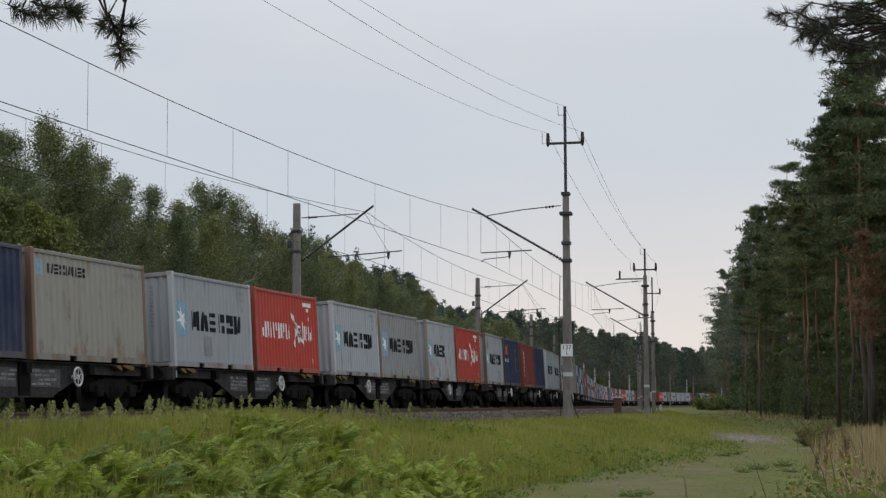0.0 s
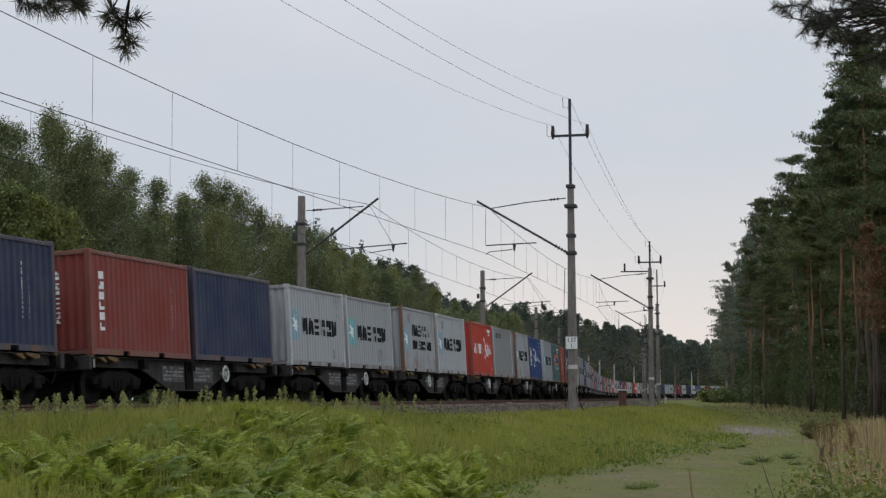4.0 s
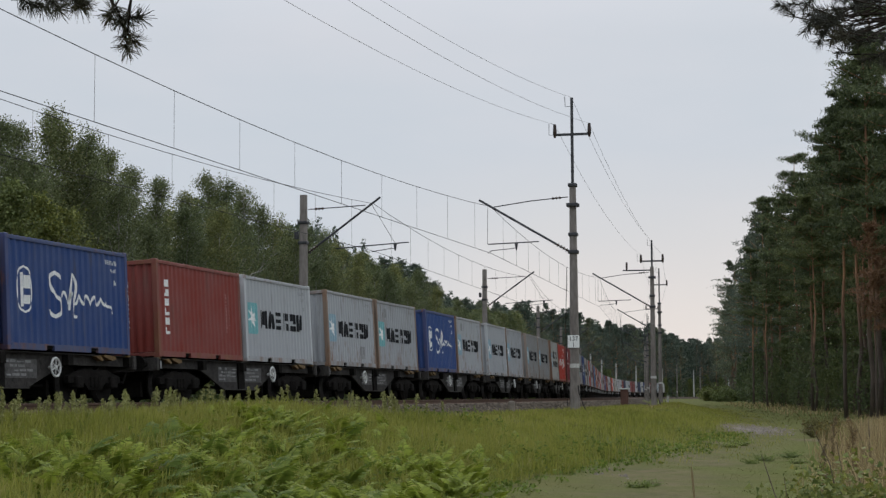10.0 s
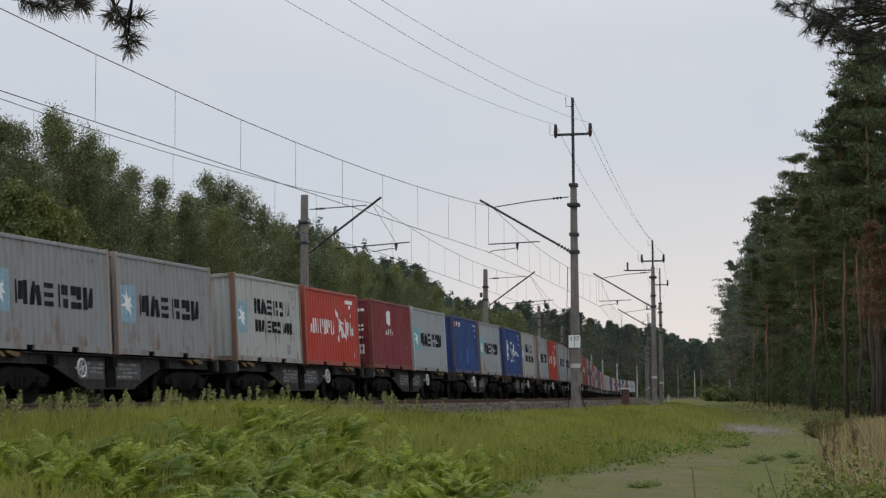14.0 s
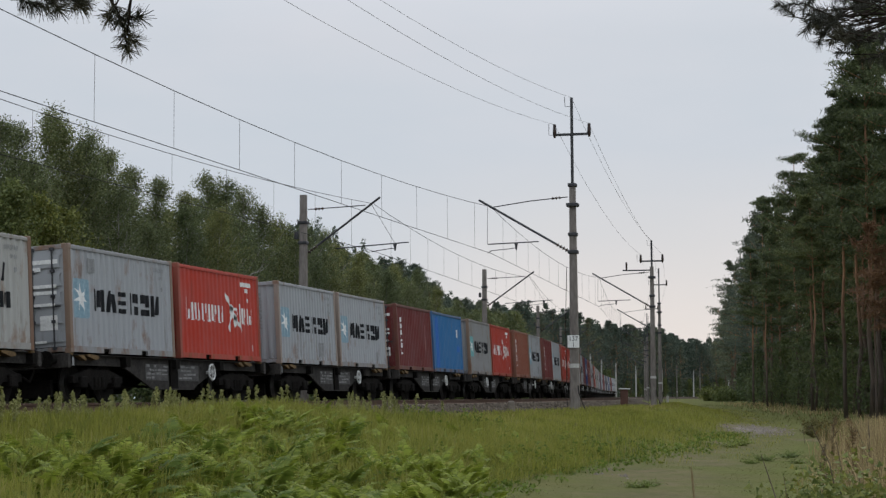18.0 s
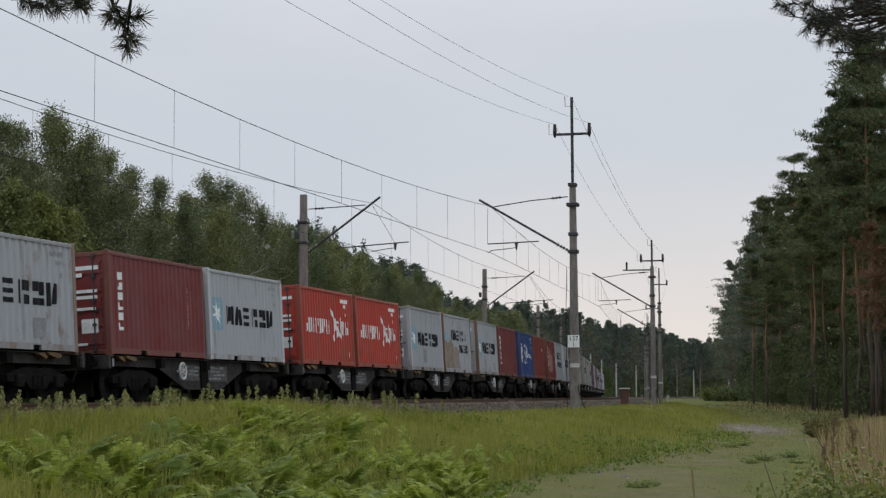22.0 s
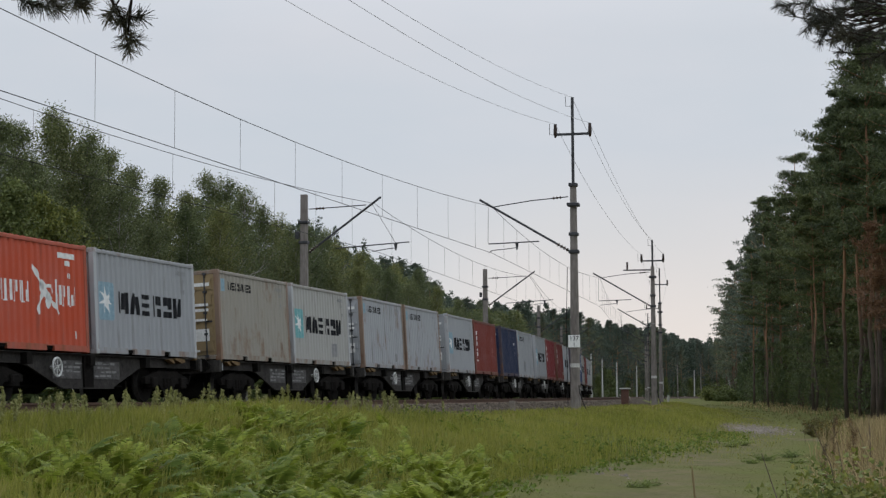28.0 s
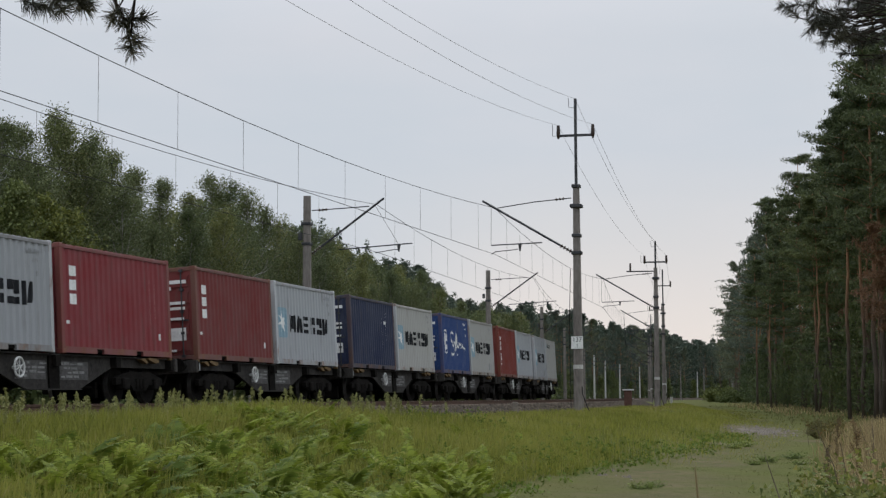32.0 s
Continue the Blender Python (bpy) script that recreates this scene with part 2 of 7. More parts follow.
def pine_bark():
    """Grey-brown plates below, thin orange bark above a third of the height."""
    k = Mat("scots_pine_bark", 0.95)
    big, fine = k.noise(2.6, 5.0, (1, 1, 0.3)), k.noise(16.0, 4.0, (1, 1, 0.3))
    sep = k.n.new("ShaderNodeSeparateXYZ")
    k.link(k.pos, sep.inputs[0])
    grey = k.ramp(big, (0.3, (0.045, 0.034, 0.028)), (0.7, (0.11, 0.082, 0.062)))
    orange = k.ramp(big, (0.3, (0.17, 0.09, 0.05)), (0.7, (0.36, 0.19, 0.10)))
    up = k.n.new("ShaderNodeMapRange")
    up.inputs["From Min"].default_value, up.inputs["From Max"].default_value = 4.5, 10.0
    k.link(sep.outputs["Z"], up.inputs["Value"])
    k.color(k.mix(up.outputs[0], grey, orange))
    k.bump(fine, 0.6, 0.02)
    return k.m


M_SCOTS = pine_bark()
M_BARK_DARK = two_tone("grey_brown_bark", (0.05, 0.038, 0.03), (0.13, 0.095, 0.07), 3.0, 0.95, bump=0.6, stretch=(1, 1, 0.3))
M_BALLAST = two_tone("brown_stone_ballast", (0.034, 0.027, 0.020), (0.082, 0.066, 0.050), 1.2, 0.95, bump=1.0, dist=0.05, fine=14.0, gloss=0.05)
M_LOOSE = foliage("loose_ballast_stone", (0.035, 0.028, 0.022), (0.125, 0.105, 0.085), rough=0.95, through=0.0, gloss=0.1)
M_STONE = two_tone("grey_stone", (0.12, 0.102, 0.084), (0.24, 0.205, 0.172), 3.0, 0.9, bump=0.3)
L_BIRCH = foliage("birch_leaves", (0.068, 0.086, 0.038), (0.165, 0.188, 0.078), odd=(0.20, 0.20, 0.095))
L_ASPEN = foliage("broadleaf_bush_leaves", (0.07, 0.092, 0.028), (0.165, 0.19, 0.058))
L_DARKLEAF = foliage("dark_understorey_leaves", (0.048, 0.068, 0.028), (0.115, 0.145, 0.058))
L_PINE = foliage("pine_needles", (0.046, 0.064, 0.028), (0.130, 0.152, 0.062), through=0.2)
# paler, bluer than the near pines: distance haze is put into the needle colour
L_HAZED = foliage("hazed_pine_needles", (0.072, 0.092, 0.070), (0.120, 0.142, 0.104), through=0.2, gloss=0.1)
# needles dimmed in their own colour to look backlit against the sky
L_BACKLIT = foliage("backlit_pine_needles", (0.024, 0.023, 0.018), (0.066, 0.064, 0.046), through=0.1)
L_DEAD = foliage("dead_pine_needles", (0.085, 0.050, 0.034), (0.175, 0.10, 0.062), through=0.12)
L_GRASS = foliage("meadow_grass_blades", (0.130, 0.152, 0.022), (0.300, 0.300, 0.054), odd=(0.34, 0.30, 0.11), through=0.35, patch_tint=(0.25, 0.235, 0.06))
L_LAWN = foliage("short_meadow_grass", (0.075, 0.085, 0.024), (0.125, 0.13, 0.04), through=0.2, patch_tint=(0.12, 0.105, 0.05), gloss=0.05)
L_FERN = foliage("bracken_fronds", (0.084, 0.122, 0.018), (0.190, 0.245, 0.042), through=0.36, gloss=0.15, odd=(0.24, 0.26, 0.08))
L_HERB = foliage("low_herb_leaves", (0.10, 0.14, 0.03), (0.2, 0.25, 0.06), through=0.35)
L_SHRUB = foliage("corner_shrub_leaves", (0.080, 0.108, 0.024), (0.195, 0.215, 0.058), through=0.3, odd=(0.24, 0.22, 0.08))
L_RUSSET = foliage("russet_shrub_leaves", (0.08, 0.075, 0.025), (0.17, 0.15, 0.05), odd=(0.2, 0.09, 0.04))
L_FERNBROWN = foliage("withered_bracken", (0.10, 0.05, 0.025), (0.2, 0.11, 0.05), through=0.2)
L_SEED = foliage("brown_seed_clusters", (0.075, 0.050, 0.030), (0.17, 0.12, 0.065), through=0.15)
L_DRY = foliage("dry_tan_grass", (0.19, 0.128, 0.062), (0.52, 0.395, 0.205), through=0.3, odd=(0.20, 0.20, 0.06), patch_tint=(0.22, 0.14, 0.065), patch_size=0.9)
L_HEAD = foliage("pale_weed_heads", (0.18, 0.185, 0.065), (0.34, 0.33, 0.13), through=0.25)


def ground_material():
    k = Mat("meadow_ground", 0.97)
    k.b.inputs["Specular IOR Level"].default_value = 0.05
    big, mid, fine = k.noise(0.25, 5.0), k.noise(1.4, 5.0), k.noise(14.0, 4.0)
    green = k.mix(0.5, k.ramp(mid, (0.3, (0.07, 0.085, 0.02)), (0.7, (0.125, 0.135, 0.036))),
                  k.ramp(fine, (0.3, (0.055, 0.066, 0.016)), (0.7, (0.13, 0.13, 0.045))))
    green = k.mix(k.ramp(big, (0.45, 0.0), (0.65, 0.45)), green, (0.12, 0.10, 0.045))
    dirt = k.mix(0.5, k.ramp(mid, (0.3, (0.088, 0.079, 0.040)), (0.7, (0.140, 0.114, 0.062))), k.ramp(fine, (0.3, (0.07, 0.066, 0.030)), (0.7, (0.145, 0.122, 0.066))))
    sand = k.ramp(fine, (0.3, (0.13, 0.112, 0.092)), (0.7, (0.24, 0.205, 0.172)))
    at = k.n.new("ShaderNodeAttribute")
    at.attribute_name = "wear"
    dirt = k.mix(k.ramp(k.noise(0.55, 6.0, (1, 0.45, 1)), (0.44, 0.0), (0.60, 0.6)), dirt, (0.165, 0.125, 0.078))
    dirt = k.mix(k.ramp(k.noise(2.6, 6.0, (1, 0.5, 1)), (0.50, 0.0), (0.62, 0.7)), dirt, (0.072, 0.082, 0.026))
    col = k.mix(k.ramp(at.outputs["Fac"], (0.10, 0.0), (0.42, 0.95)), green, dirt)
    col = k.mix(k.ramp(at.outputs["Fac"], (0.72, 0.0), (0.9, 1.0)), col, sand)
    k.color(col)
    k.bump(fine, 0.8, 0.04)
    return k.m


M_GROUND = ground_material()
# ---------------------------------------------------------------- mesh short-hands
class Shape:
    """Collects boxes, tubes and faces for one mesh."""

    def __init__(self):
        self.v, self.f = [], []

    def face_set(self, verts, faces):
        n = len(self.v)
        self.v += [tuple(p) for p in verts]
        self.f += [tuple(i + n for i in q) for q in faces]
        return self

    def box(self, x0, x1, y0, y1, z0, z1, ch=0.0):
        if ch <= 0:
            return self.face_set([(x0, y0, z0), (x1, y0, z0), (x1, y1, z0), (x0, y1, z0), (x0, y0, z1), (x1, y0, z1), (x1, y1, z1), (x0, y1, z1)],
                                 [(0, 3, 2, 1), (4, 5, 6, 7), (0, 1, 5, 4), (1, 2, 6, 5), (2, 3, 7, 6), (3, 0, 4, 7)])
        bm = bmesh.new()
        bmesh.ops.create_cube(bm, size=1.0, matrix=Matrix.Translation(((x0 + x1) / 2, (y0 + y1) / 2, (z0 + z1) / 2)) @ Matrix.Diagonal((x1 - x0, y1 - y0, z1 - z0, 1)))
        bmesh.ops.bevel(bm, geom=bm.edges[:], offset=ch, segments=1, affect="EDGES")
        bm.verts.index_update()
        self.face_set([p.co for p in bm.verts], [[q.index for q in g.verts] for g in bm.faces])
        bm.free()
        return self

    def tube(self, pts, radii, sides=8, cap=True):
        """A tube along points; radii: one number or one a point."""
        pts = [Vector(p) for p in pts]
        rad = radii if isinstance(radii, (list, tuple)) else [radii] * len(pts)
        n, rings = len(self.v), []
        up = Vector((0, 0, 1))
        for i, p in enumerate(pts):
            d = (pts[min(i + 1, len(pts) - 1)] - pts[max(i - 1, 0)]).normalized()
            a = d.cross(up if abs(d.z) < 0.9 else Vector((1, 0, 0))).normalized()
            b = d.cross(a)
            for k in range(sides):
                t = math.tau * k / sides
                self.v.append(tuple(p + (a * math.cos(t) + b * math.sin(t)) * rad[i]))
            rings.append(n + i * sides)
        for r0, r1 in zip(rings, rings[1:]):
            for k in range(sides):
                self.f.append((r0 + k, r0 + (k + 1) % sides, r1 + (k + 1) % sides, r1 + k))
        if cap:
            self.f.append(tuple(rings[0] + k for k in range(sides))[::-1])
            self.f.append(tuple(rings[-1] + k for k in range(sides)))
        return self

    def extrude(self, outline, axis, lo, hi):
        """A flat outline of (a, b) pairs pushed along an axis from lo to hi. axis x: (y, z); axis y: (x, z); axis z: (x, y)."""
        n = len(outline)

        def at(a, b, c):
            return {"x": (c, a, b), "y": (a, c, b), "z": (a, b, c)}[axis]
        self.face_set([at(a, b, lo) for a, b in outline] + [at(a, b, hi) for a, b in outline],
                      [tuple(range(n))[::-1], tuple(range(n, 2 * n))] + [(i, (i + 1) % n, n + (i + 1) % n, n + i) for i in range(n)])
        return self

    def mesh(self, name, material=None, smooth=False):
        me = bpy.data.meshes.new(name)
        me.from_pydata(self.v, [], self.f)
        if material:
            me.materials.append(material)
        if smooth:
            me.polygons.foreach_set("use_smooth", [True] * len(me.polygons))
        me.update()
        return me


def part(name, shape, material, parent, label="", smooth=False):
    """One mesh object under a thing or a part; shape is a Shape or a ready mesh."""
    me = shape.mesh(name, material, smooth) if isinstance(shape, Shape) else shape
    ob = new(name, me)
    ob.parent = parent
    return tagged(ob, label)


def thing(name, label, category, group="", kind=""):
    return tagged(new(name), label, category, group, kind)


def array_mesh(name, verts, faces, material, width):
    """A mesh out of numpy arrays with faces of one width."""
    me = bpy.data.meshes.new(name)
    verts, faces = np.asarray(verts, np.float32), np.asarray(faces, np.int32)
    me.vertices.add(len(verts))
    me.vertices.foreach_set("co", verts.ravel())
    me.loops.add(len(faces) * width)
    me.loops.foreach_set("vertex_index", faces.ravel())
    me.polygons.add(len(faces))
    me.polygons.foreach_set("loop_start", np.arange(len(faces), dtype=np.int32) * width)
    me.update(calc_edges=True)
    me.materials.append(material)
    return me


# ---------------------------------------------------------------- the line: a bend to the left, then to the right
# heading (radians to the right of straight ahead) along the rails of the far track, from 60 m before the eye
HEAD_S = [-40, 20, 70, 120, 200, 320, 380, 440, 500, 560]
HEAD_A = [0.3083, 0.2069, 0.1262, 0.1025, 0.0992, 0.142, 0.20, 0.28, 0.36, 0.42]
S_MIN, S_MAX = -700, 760
LINE_S = np.arange(S_MIN, S_MAX, 1.0)
_h = np.interp(LINE_S, HEAD_S, HEAD_A)
LINE_A = np.convolve(np.pad(_h, 15, mode="edge"), np.ones(31) / 31, "valid")
_i0 = int(-S_MIN)
LINE_X = np.concatenate([[0], np.cumsum(np.sin(LINE_A))[:-1]])
LINE_Y = np.concatenate([[0], np.cumsum(np.cos(LINE_A))[:-1]])
LINE_X += -5.09 - LINE_X[_i0]
LINE_Y += 60.24 - LINE_Y[_i0]
RAIL_Z, CANT, TRACKS_APART = 1.49, 3.04, 4.3


def line(s, o=0.0):
    """Place and heading on the line: s along it, o metres to the right of the far track's middle."""
    a = float(np.interp(s, LINE_S, LINE_A))
    return float(np.interp(s, LINE_S, LINE_X)) + o * math.cos(a), float(np.interp(s, LINE_S, LINE_Y)) - o * math.sin(a), a


def at_depth(depth, o):
    """The s at which the line, o to the right, lies that deep in front of the eye."""
    return float(np.interp(depth, LINE_Y - o * np.sin(LINE_A), LINE_S))


def offset_of(x, y):
    """Signed distance of points from the far track's middle, right positive (arrays)."""
    x, y = np.asarray(x, float).ravel(), np.asarray(y, float).ravel()
    out = np.empty(len(x))
    lx, ly, la = LINE_X[::4], LINE_Y[::4], LINE_A[::4]
    for i in range(0, len(x), 4000):
        dx, dy = x[i:i + 4000, None] - lx, y[i:i + 4000, None] - ly
        k = np.argmin(dx * dx + dy * dy, axis=1)
        r = np.arange(len(k))
        out[i:i + 4000] = dx[r, k] * np.cos(la[k]) - dy[r, k] * np.sin(la[k])
    return out


def soft_noise(x, y, scale, seed=0):
    """A cheap smooth noise of arrays, about -1 to 1."""
    r = np.random.RandomState(seed)
    out = np.zeros_like(x)
    for _ in range(5):
        a, b, c = r.uniform(0, math.tau), r.uniform(0.6, 1.6) / scale, r.uniform(0, math.tau)
        out += np.sin((x * math.cos(a) + y * math.sin(a)) * b * math.tau + c)
    return out / 3.0


# the cart track in the meadow: from beside the eye to the sandy puddle and on along the wood
CART_Y = [0, 20, 28, 40, 55, 80, 110, 160, 260, 420, 700]
CART_X = [-0.3, 2.0, 3.2, 5.1, 8.4, 13.9, 19.0, 25.0, 37.0, 62.0, 130.0]


def ground_height(x, y):
    x, y = np.asarray(x, float), np.asarray(y, float)
    o = offset_of(x, y).reshape(x.shape)
    field = 0.75 * np.clip((y - 95.0) / 130.0, 0, 1) + 0.05 * soft_noise(x, y, 9.0, 3) + 0.03 * soft_noise(x, y, 3.0, 4)
    bank = np.interp(o, [-14, -9, -4.5, -3.4, 7.8, 9.4, 13.4, 16.5], [0.35, 0.5, 0.8, 0.95, 0.95, 0.95, 0.12, 0.0])
    w = np.interp(o, [-16, -9, 9.4, 13.5], [0, 1, 1, 0])
    bump = 0.07 * soft_noise(x, y, 2.4, 9) * np.interp(o, [7.8, 9.0, 12, 16], [0, 1, 1, 0])
    bump = bump + 0.19 * np.exp(-((x + 3.1) / 1.3) ** 2 - ((y - 31.0) / 3.5) ** 2)
    return np.maximum(bank * 1.0, field * (1 - w) + bank * w) + bump


def wear_at(x, y):
    """How worn the meadow is: 0 grass, 0.5 bare soil of the cart track, 1 the sandy puddle."""
    x, y = np.asarray(x, float), np.asarray(y, float)
    d = x - np.interp(y, CART_Y, CART_X)
    half = np.interp(y, [20, 40, 80, 140, 250], [2.1, 2.6, 2.6, 1.6, 1.0])
    core = np.clip(1.25 - np.abs(d) / half, 0, 1)
    core = core * np.clip(0.62 + 0.35 * soft_noise(x, y, 3.1, 21), 0.1, 1)
    core *= np.interp(y, [0, 90, 170], [1, 0.8, 0.45])
    sand = np.exp(-((x - 0.174 * y) / 1.5) ** 2 - ((y - 80.0) / 9.0) ** 2) + 0.7 * np.exp(-((x - 13.4) / 0.8) ** 2 - ((y - 64.5) / 2.0) ** 2) + 0.55 * np.exp(-((x - 3.3) / 0.35) ** 2 - ((y - 36.0) / 1.6) ** 2)
    sand = sand * (1.0 + 0.4 * soft_noise(x, y, 2.1, 22))
    return np.clip(np.maximum(core * 0.52, sand * 1.1), 0, 1)


def axis(points):
    return np.unique(np.concatenate([np.arange(a, b, st) for a, b, st in points]))


gx = axis([(-3000, -400, 200), (-400, -100, 20), (-100, -30, 5), (-30, 60, 0.55), (60, 160, 4), (160, 500, 20), (500, 3001, 250)])
gy = axis([(-800, -100, 50), (-100, 0, 6), (0, 120, 0.6), (120, 220, 2), (220, 700, 8), (700, 1000, 30), (1000, 4001, 250)])
GX, GY = np.meshgrid(gx, gy)
gz = ground_height(GX, GY)
nx, ny = len(gx), len(gy)
idx = np.arange(nx * ny).reshape(ny, nx)
quads = np.stack([idx[:-1, :-1], idx[:-1, 1:], idx[1:, 1:], idx[1:, :-1]], -1).reshape(-1, 4)
ground_mesh = array_mesh("ground", np.stack([GX, GY, gz], -1).reshape(-1, 3), quads, M_GROUND, 4)
wear_layer = ground_mesh.attributes.new("wear", "FLOAT", "POINT")
wear_layer.data.foreach_set("value", wear_at(GX, GY).ravel().astype(np.float32))
ground_mesh.polygons.foreach_set("use_smooth", [True] * len(ground_mesh.polygons))
ground = tagged(new("ground", ground_mesh), "green grassy meadow and embankment with a worn cart track", "ground", kind="structure")


def ground_z(x, y):
    return float(ground_height(np.array([x]), np.array([y]))[0])


# ---------------------------------------------------------------- ballast, sleepers and rails of the two tracks
def swept(section, s_values, name, material):
    """A cross-section of (o, z) pairs swept along the line."""
    vs, fs = [], []
    m = len(section)
    for s in s_values:
        for o, z in section:
            x, y, _ = line(s, o)
            vs.append((x, y, z))
    for i in range(len(s_values) - 1):
        for k in range(m - 1):
            fs.append((i * m + k, i * m + k + 1, (i + 1) * m + k + 1, (i + 1) * m + k))
    me = bpy.data.meshes.new(name)
    me.from_pydata(vs, [], [f[::-1] for f in fs])
    me.materials.append(material)
    me.update()
    return me


def closed(section):
    return section + section[:1]


FINE_S = list(np.arange(-60, 200, 2.0)) + list(np.arange(200, 700, 8.0))
ballast_section = [(-3.3, 0.9), (-2.0, 1.24), (2.0, 1.36), (2.25, 1.30), (2.6, 1.26), (6.0, 1.37), (7.1, 0.9)]
ballast = tagged(new("track_ballast", swept(ballast_section, FINE_S, "track_ballast", M_BALLAST)),
                 "brown stone ballast bed under two railway tracks", "ballast", kind="structure")


def ballast_stones():
    """Loose stones on the shoulder of the bed and between the rails of the near track."""
    r = np.random.RandomState(141)
    n = 9000
    s_, o_ = r.uniform(-46, 62, n), np.where(r.uniform(size=n) < 0.75, r.uniform(5.5, 7.2, n), r.uniform(3.0, 5.6, n))
    a_ = np.interp(s_, LINE_S, LINE_A)
    x, y = np.interp(s_, LINE_S, LINE_X) + o_ * np.cos(a_), np.interp(s_, LINE_S, LINE_Y) - o_ * np.sin(a_)
    z = np.interp(o_, [p[0] for p in ballast_section], [p[1] for p in ballast_section])
    q = r.uniform(0.025, 0.065, n)
    e = r.uniform(0.7, 1.4, (n, 6)) * q[:, None]
    c = np.stack([x, y, z], 1)
    zero = np.zeros(n)
    v = np.stack([c + np.stack(d, 1) for d in ((e[:, 0], zero, zero), (zero, e[:, 1], zero), (-e[:, 2], zero, zero), (zero, -e[:, 3], zero), (zero, zero, e[:, 4]), (zero, zero, -e[:, 5]))], 1)
    f = np.array([(0, 1, 4), (1, 2, 4), (2, 3, 4), (3, 0, 4), (1, 0, 5), (2, 1, 5), (3, 2, 5), (0, 3, 5)])
    return array_mesh("ballast_stones", v.reshape(-1, 3), (f[None] + 6 * np.arange(n)[:, None, None]).reshape(-1, 3), M_LOOSE, 3)


tagged(new("ballast_stones", ballast_stones()), "loose brown and grey ballast stones beside the rails", "stones", kind="stuff")


def cant_z(track_o, o):
    """Height of the plane through both rail heads at o metres right of the far track's middle."""
    return RAIL_Z + math.tan(radians(CANT)) * (o - track_o)


def rail_section(track_o, side):
    c = track_o + side * 0.755
    z = cant_z(track_o, c)
    return closed([(c - 0.075, z - 0.16), (c - 0.075, z - 0.145), (c - 0.012, z - 0.12), (c - 0.012, z - 0.045), (c - 0.036, z - 0.03), (c - 0.036, z - 0.003),
                   (c + 0.036, z - 0.003), (c + 0.036, z - 0.03), (c + 0.012, z - 0.045), (c + 0.012, z - 0.12), (c + 0.075, z - 0.145), (c + 0.075, z - 0.16)])


railway = thing("railway_track", "rusty railway track on concrete sleepers in brown ballast", "railway track", "railway tracks", "structure")
near_railway = thing("railway_track", "rusty empty railway track on concrete sleepers beside the train", "railway track", "railway tracks", "structure")
for track_o, home in ((0.0, railway), (TRACKS_APART, near_railway)):
    for side in (-1, 1):
        rail = part("rail", swept(rail_section(track_o, side), FINE_S, "rail", M_RAIL), M_RAIL, home)
        c = track_o + side * 0.755
        part("rail_head", swept([(c - 0.03, cant_z(track_o, c)), (c + 0.03, cant_z(track_o, c))], FINE_S, "rail_head", M_RAILTOP), M_RAILTOP, rail, "worn shiny running surface")
sleeper_mesh = Shape().box(-1.25, 1.25, -0.13, 0.13, -0.36, -0.17, 0.025).mesh("sleeper", M_SLEEPER)
for s in np.arange(-14, 72, 0.65):
    x, y, a = line(s, TRACKS_APART)
    ob = part("sleeper", sleeper_mesh, M_SLEEPER, near_railway)
    ob.matrix_basis = Matrix.Translation((x, y, RAIL_Z)) @ Matrix.Rotation(-a, 4, "Z") @ Matrix.Rotation(radians(-CANT), 4, "Y")
# ---------------------------------------------------------------- overhead line: masts in pairs every 44 m
DEPTHS = [24.3, 70.0, 113.0, 160.0, 204.0, 247.0, 291.0, 335.0, 379.0, 423.0, 467.0, 511.0, 555.0, 599.0]
R_OFF, L_OFF = 7.85, -2.6
NEAR_PLACE = {70.0: 5.15, 113.0: 13.3, 160.0: 19.45}
FAR_PLACE = {70.0: (-5.52, 70.3), 113.0: (2.62, 112.0), 160.0: (8.37, 157.0)}
CONTACT_Z, MESS_Z = 7.335, 9.20
FAR_WIRE_O, NEAR_WIRE_O = 0.2, 4.42


def mast_column(h, r0, r1):
    """A slender tapered concrete column of square section with chamfered corners."""
    sh = Shape()
    for z0, z1 in ((0.0, h),):
        ring = []
        for z, r in ((z0, r0), (z1, r1)):
            c = r * 0.6
            ring.append([(r, -c, z), (r, c, z), (c, r, z), (-c, r, z), (-r, c, z), (-r, -c, z), (-c, -r, z), (c, -r, z)])
        sh.face_set(ring[0] + ring[1], [(i, (i + 1) % 8, 8 + (i + 1) % 8, 8 + i) for i in range(8)] + [tuple(range(8, 16))])
    return sh


def insulator(sh_parts, a, b, n=4, r=0.07):
    """A string of insulator sheds between two points."""
    a, b = Vector(a), Vector(b)
    pts, rad = [a], [0.025]
    for k in range(n):
        for q, w in ((0.2, 0.025), (0.45, r), (0.6, r), (0.85, 0.025)):
            pts.append(a.lerp(b, (k + q) / n))
            rad.append(w)
    return sh_parts.tube(pts + [b], rad + [0.025], 8)


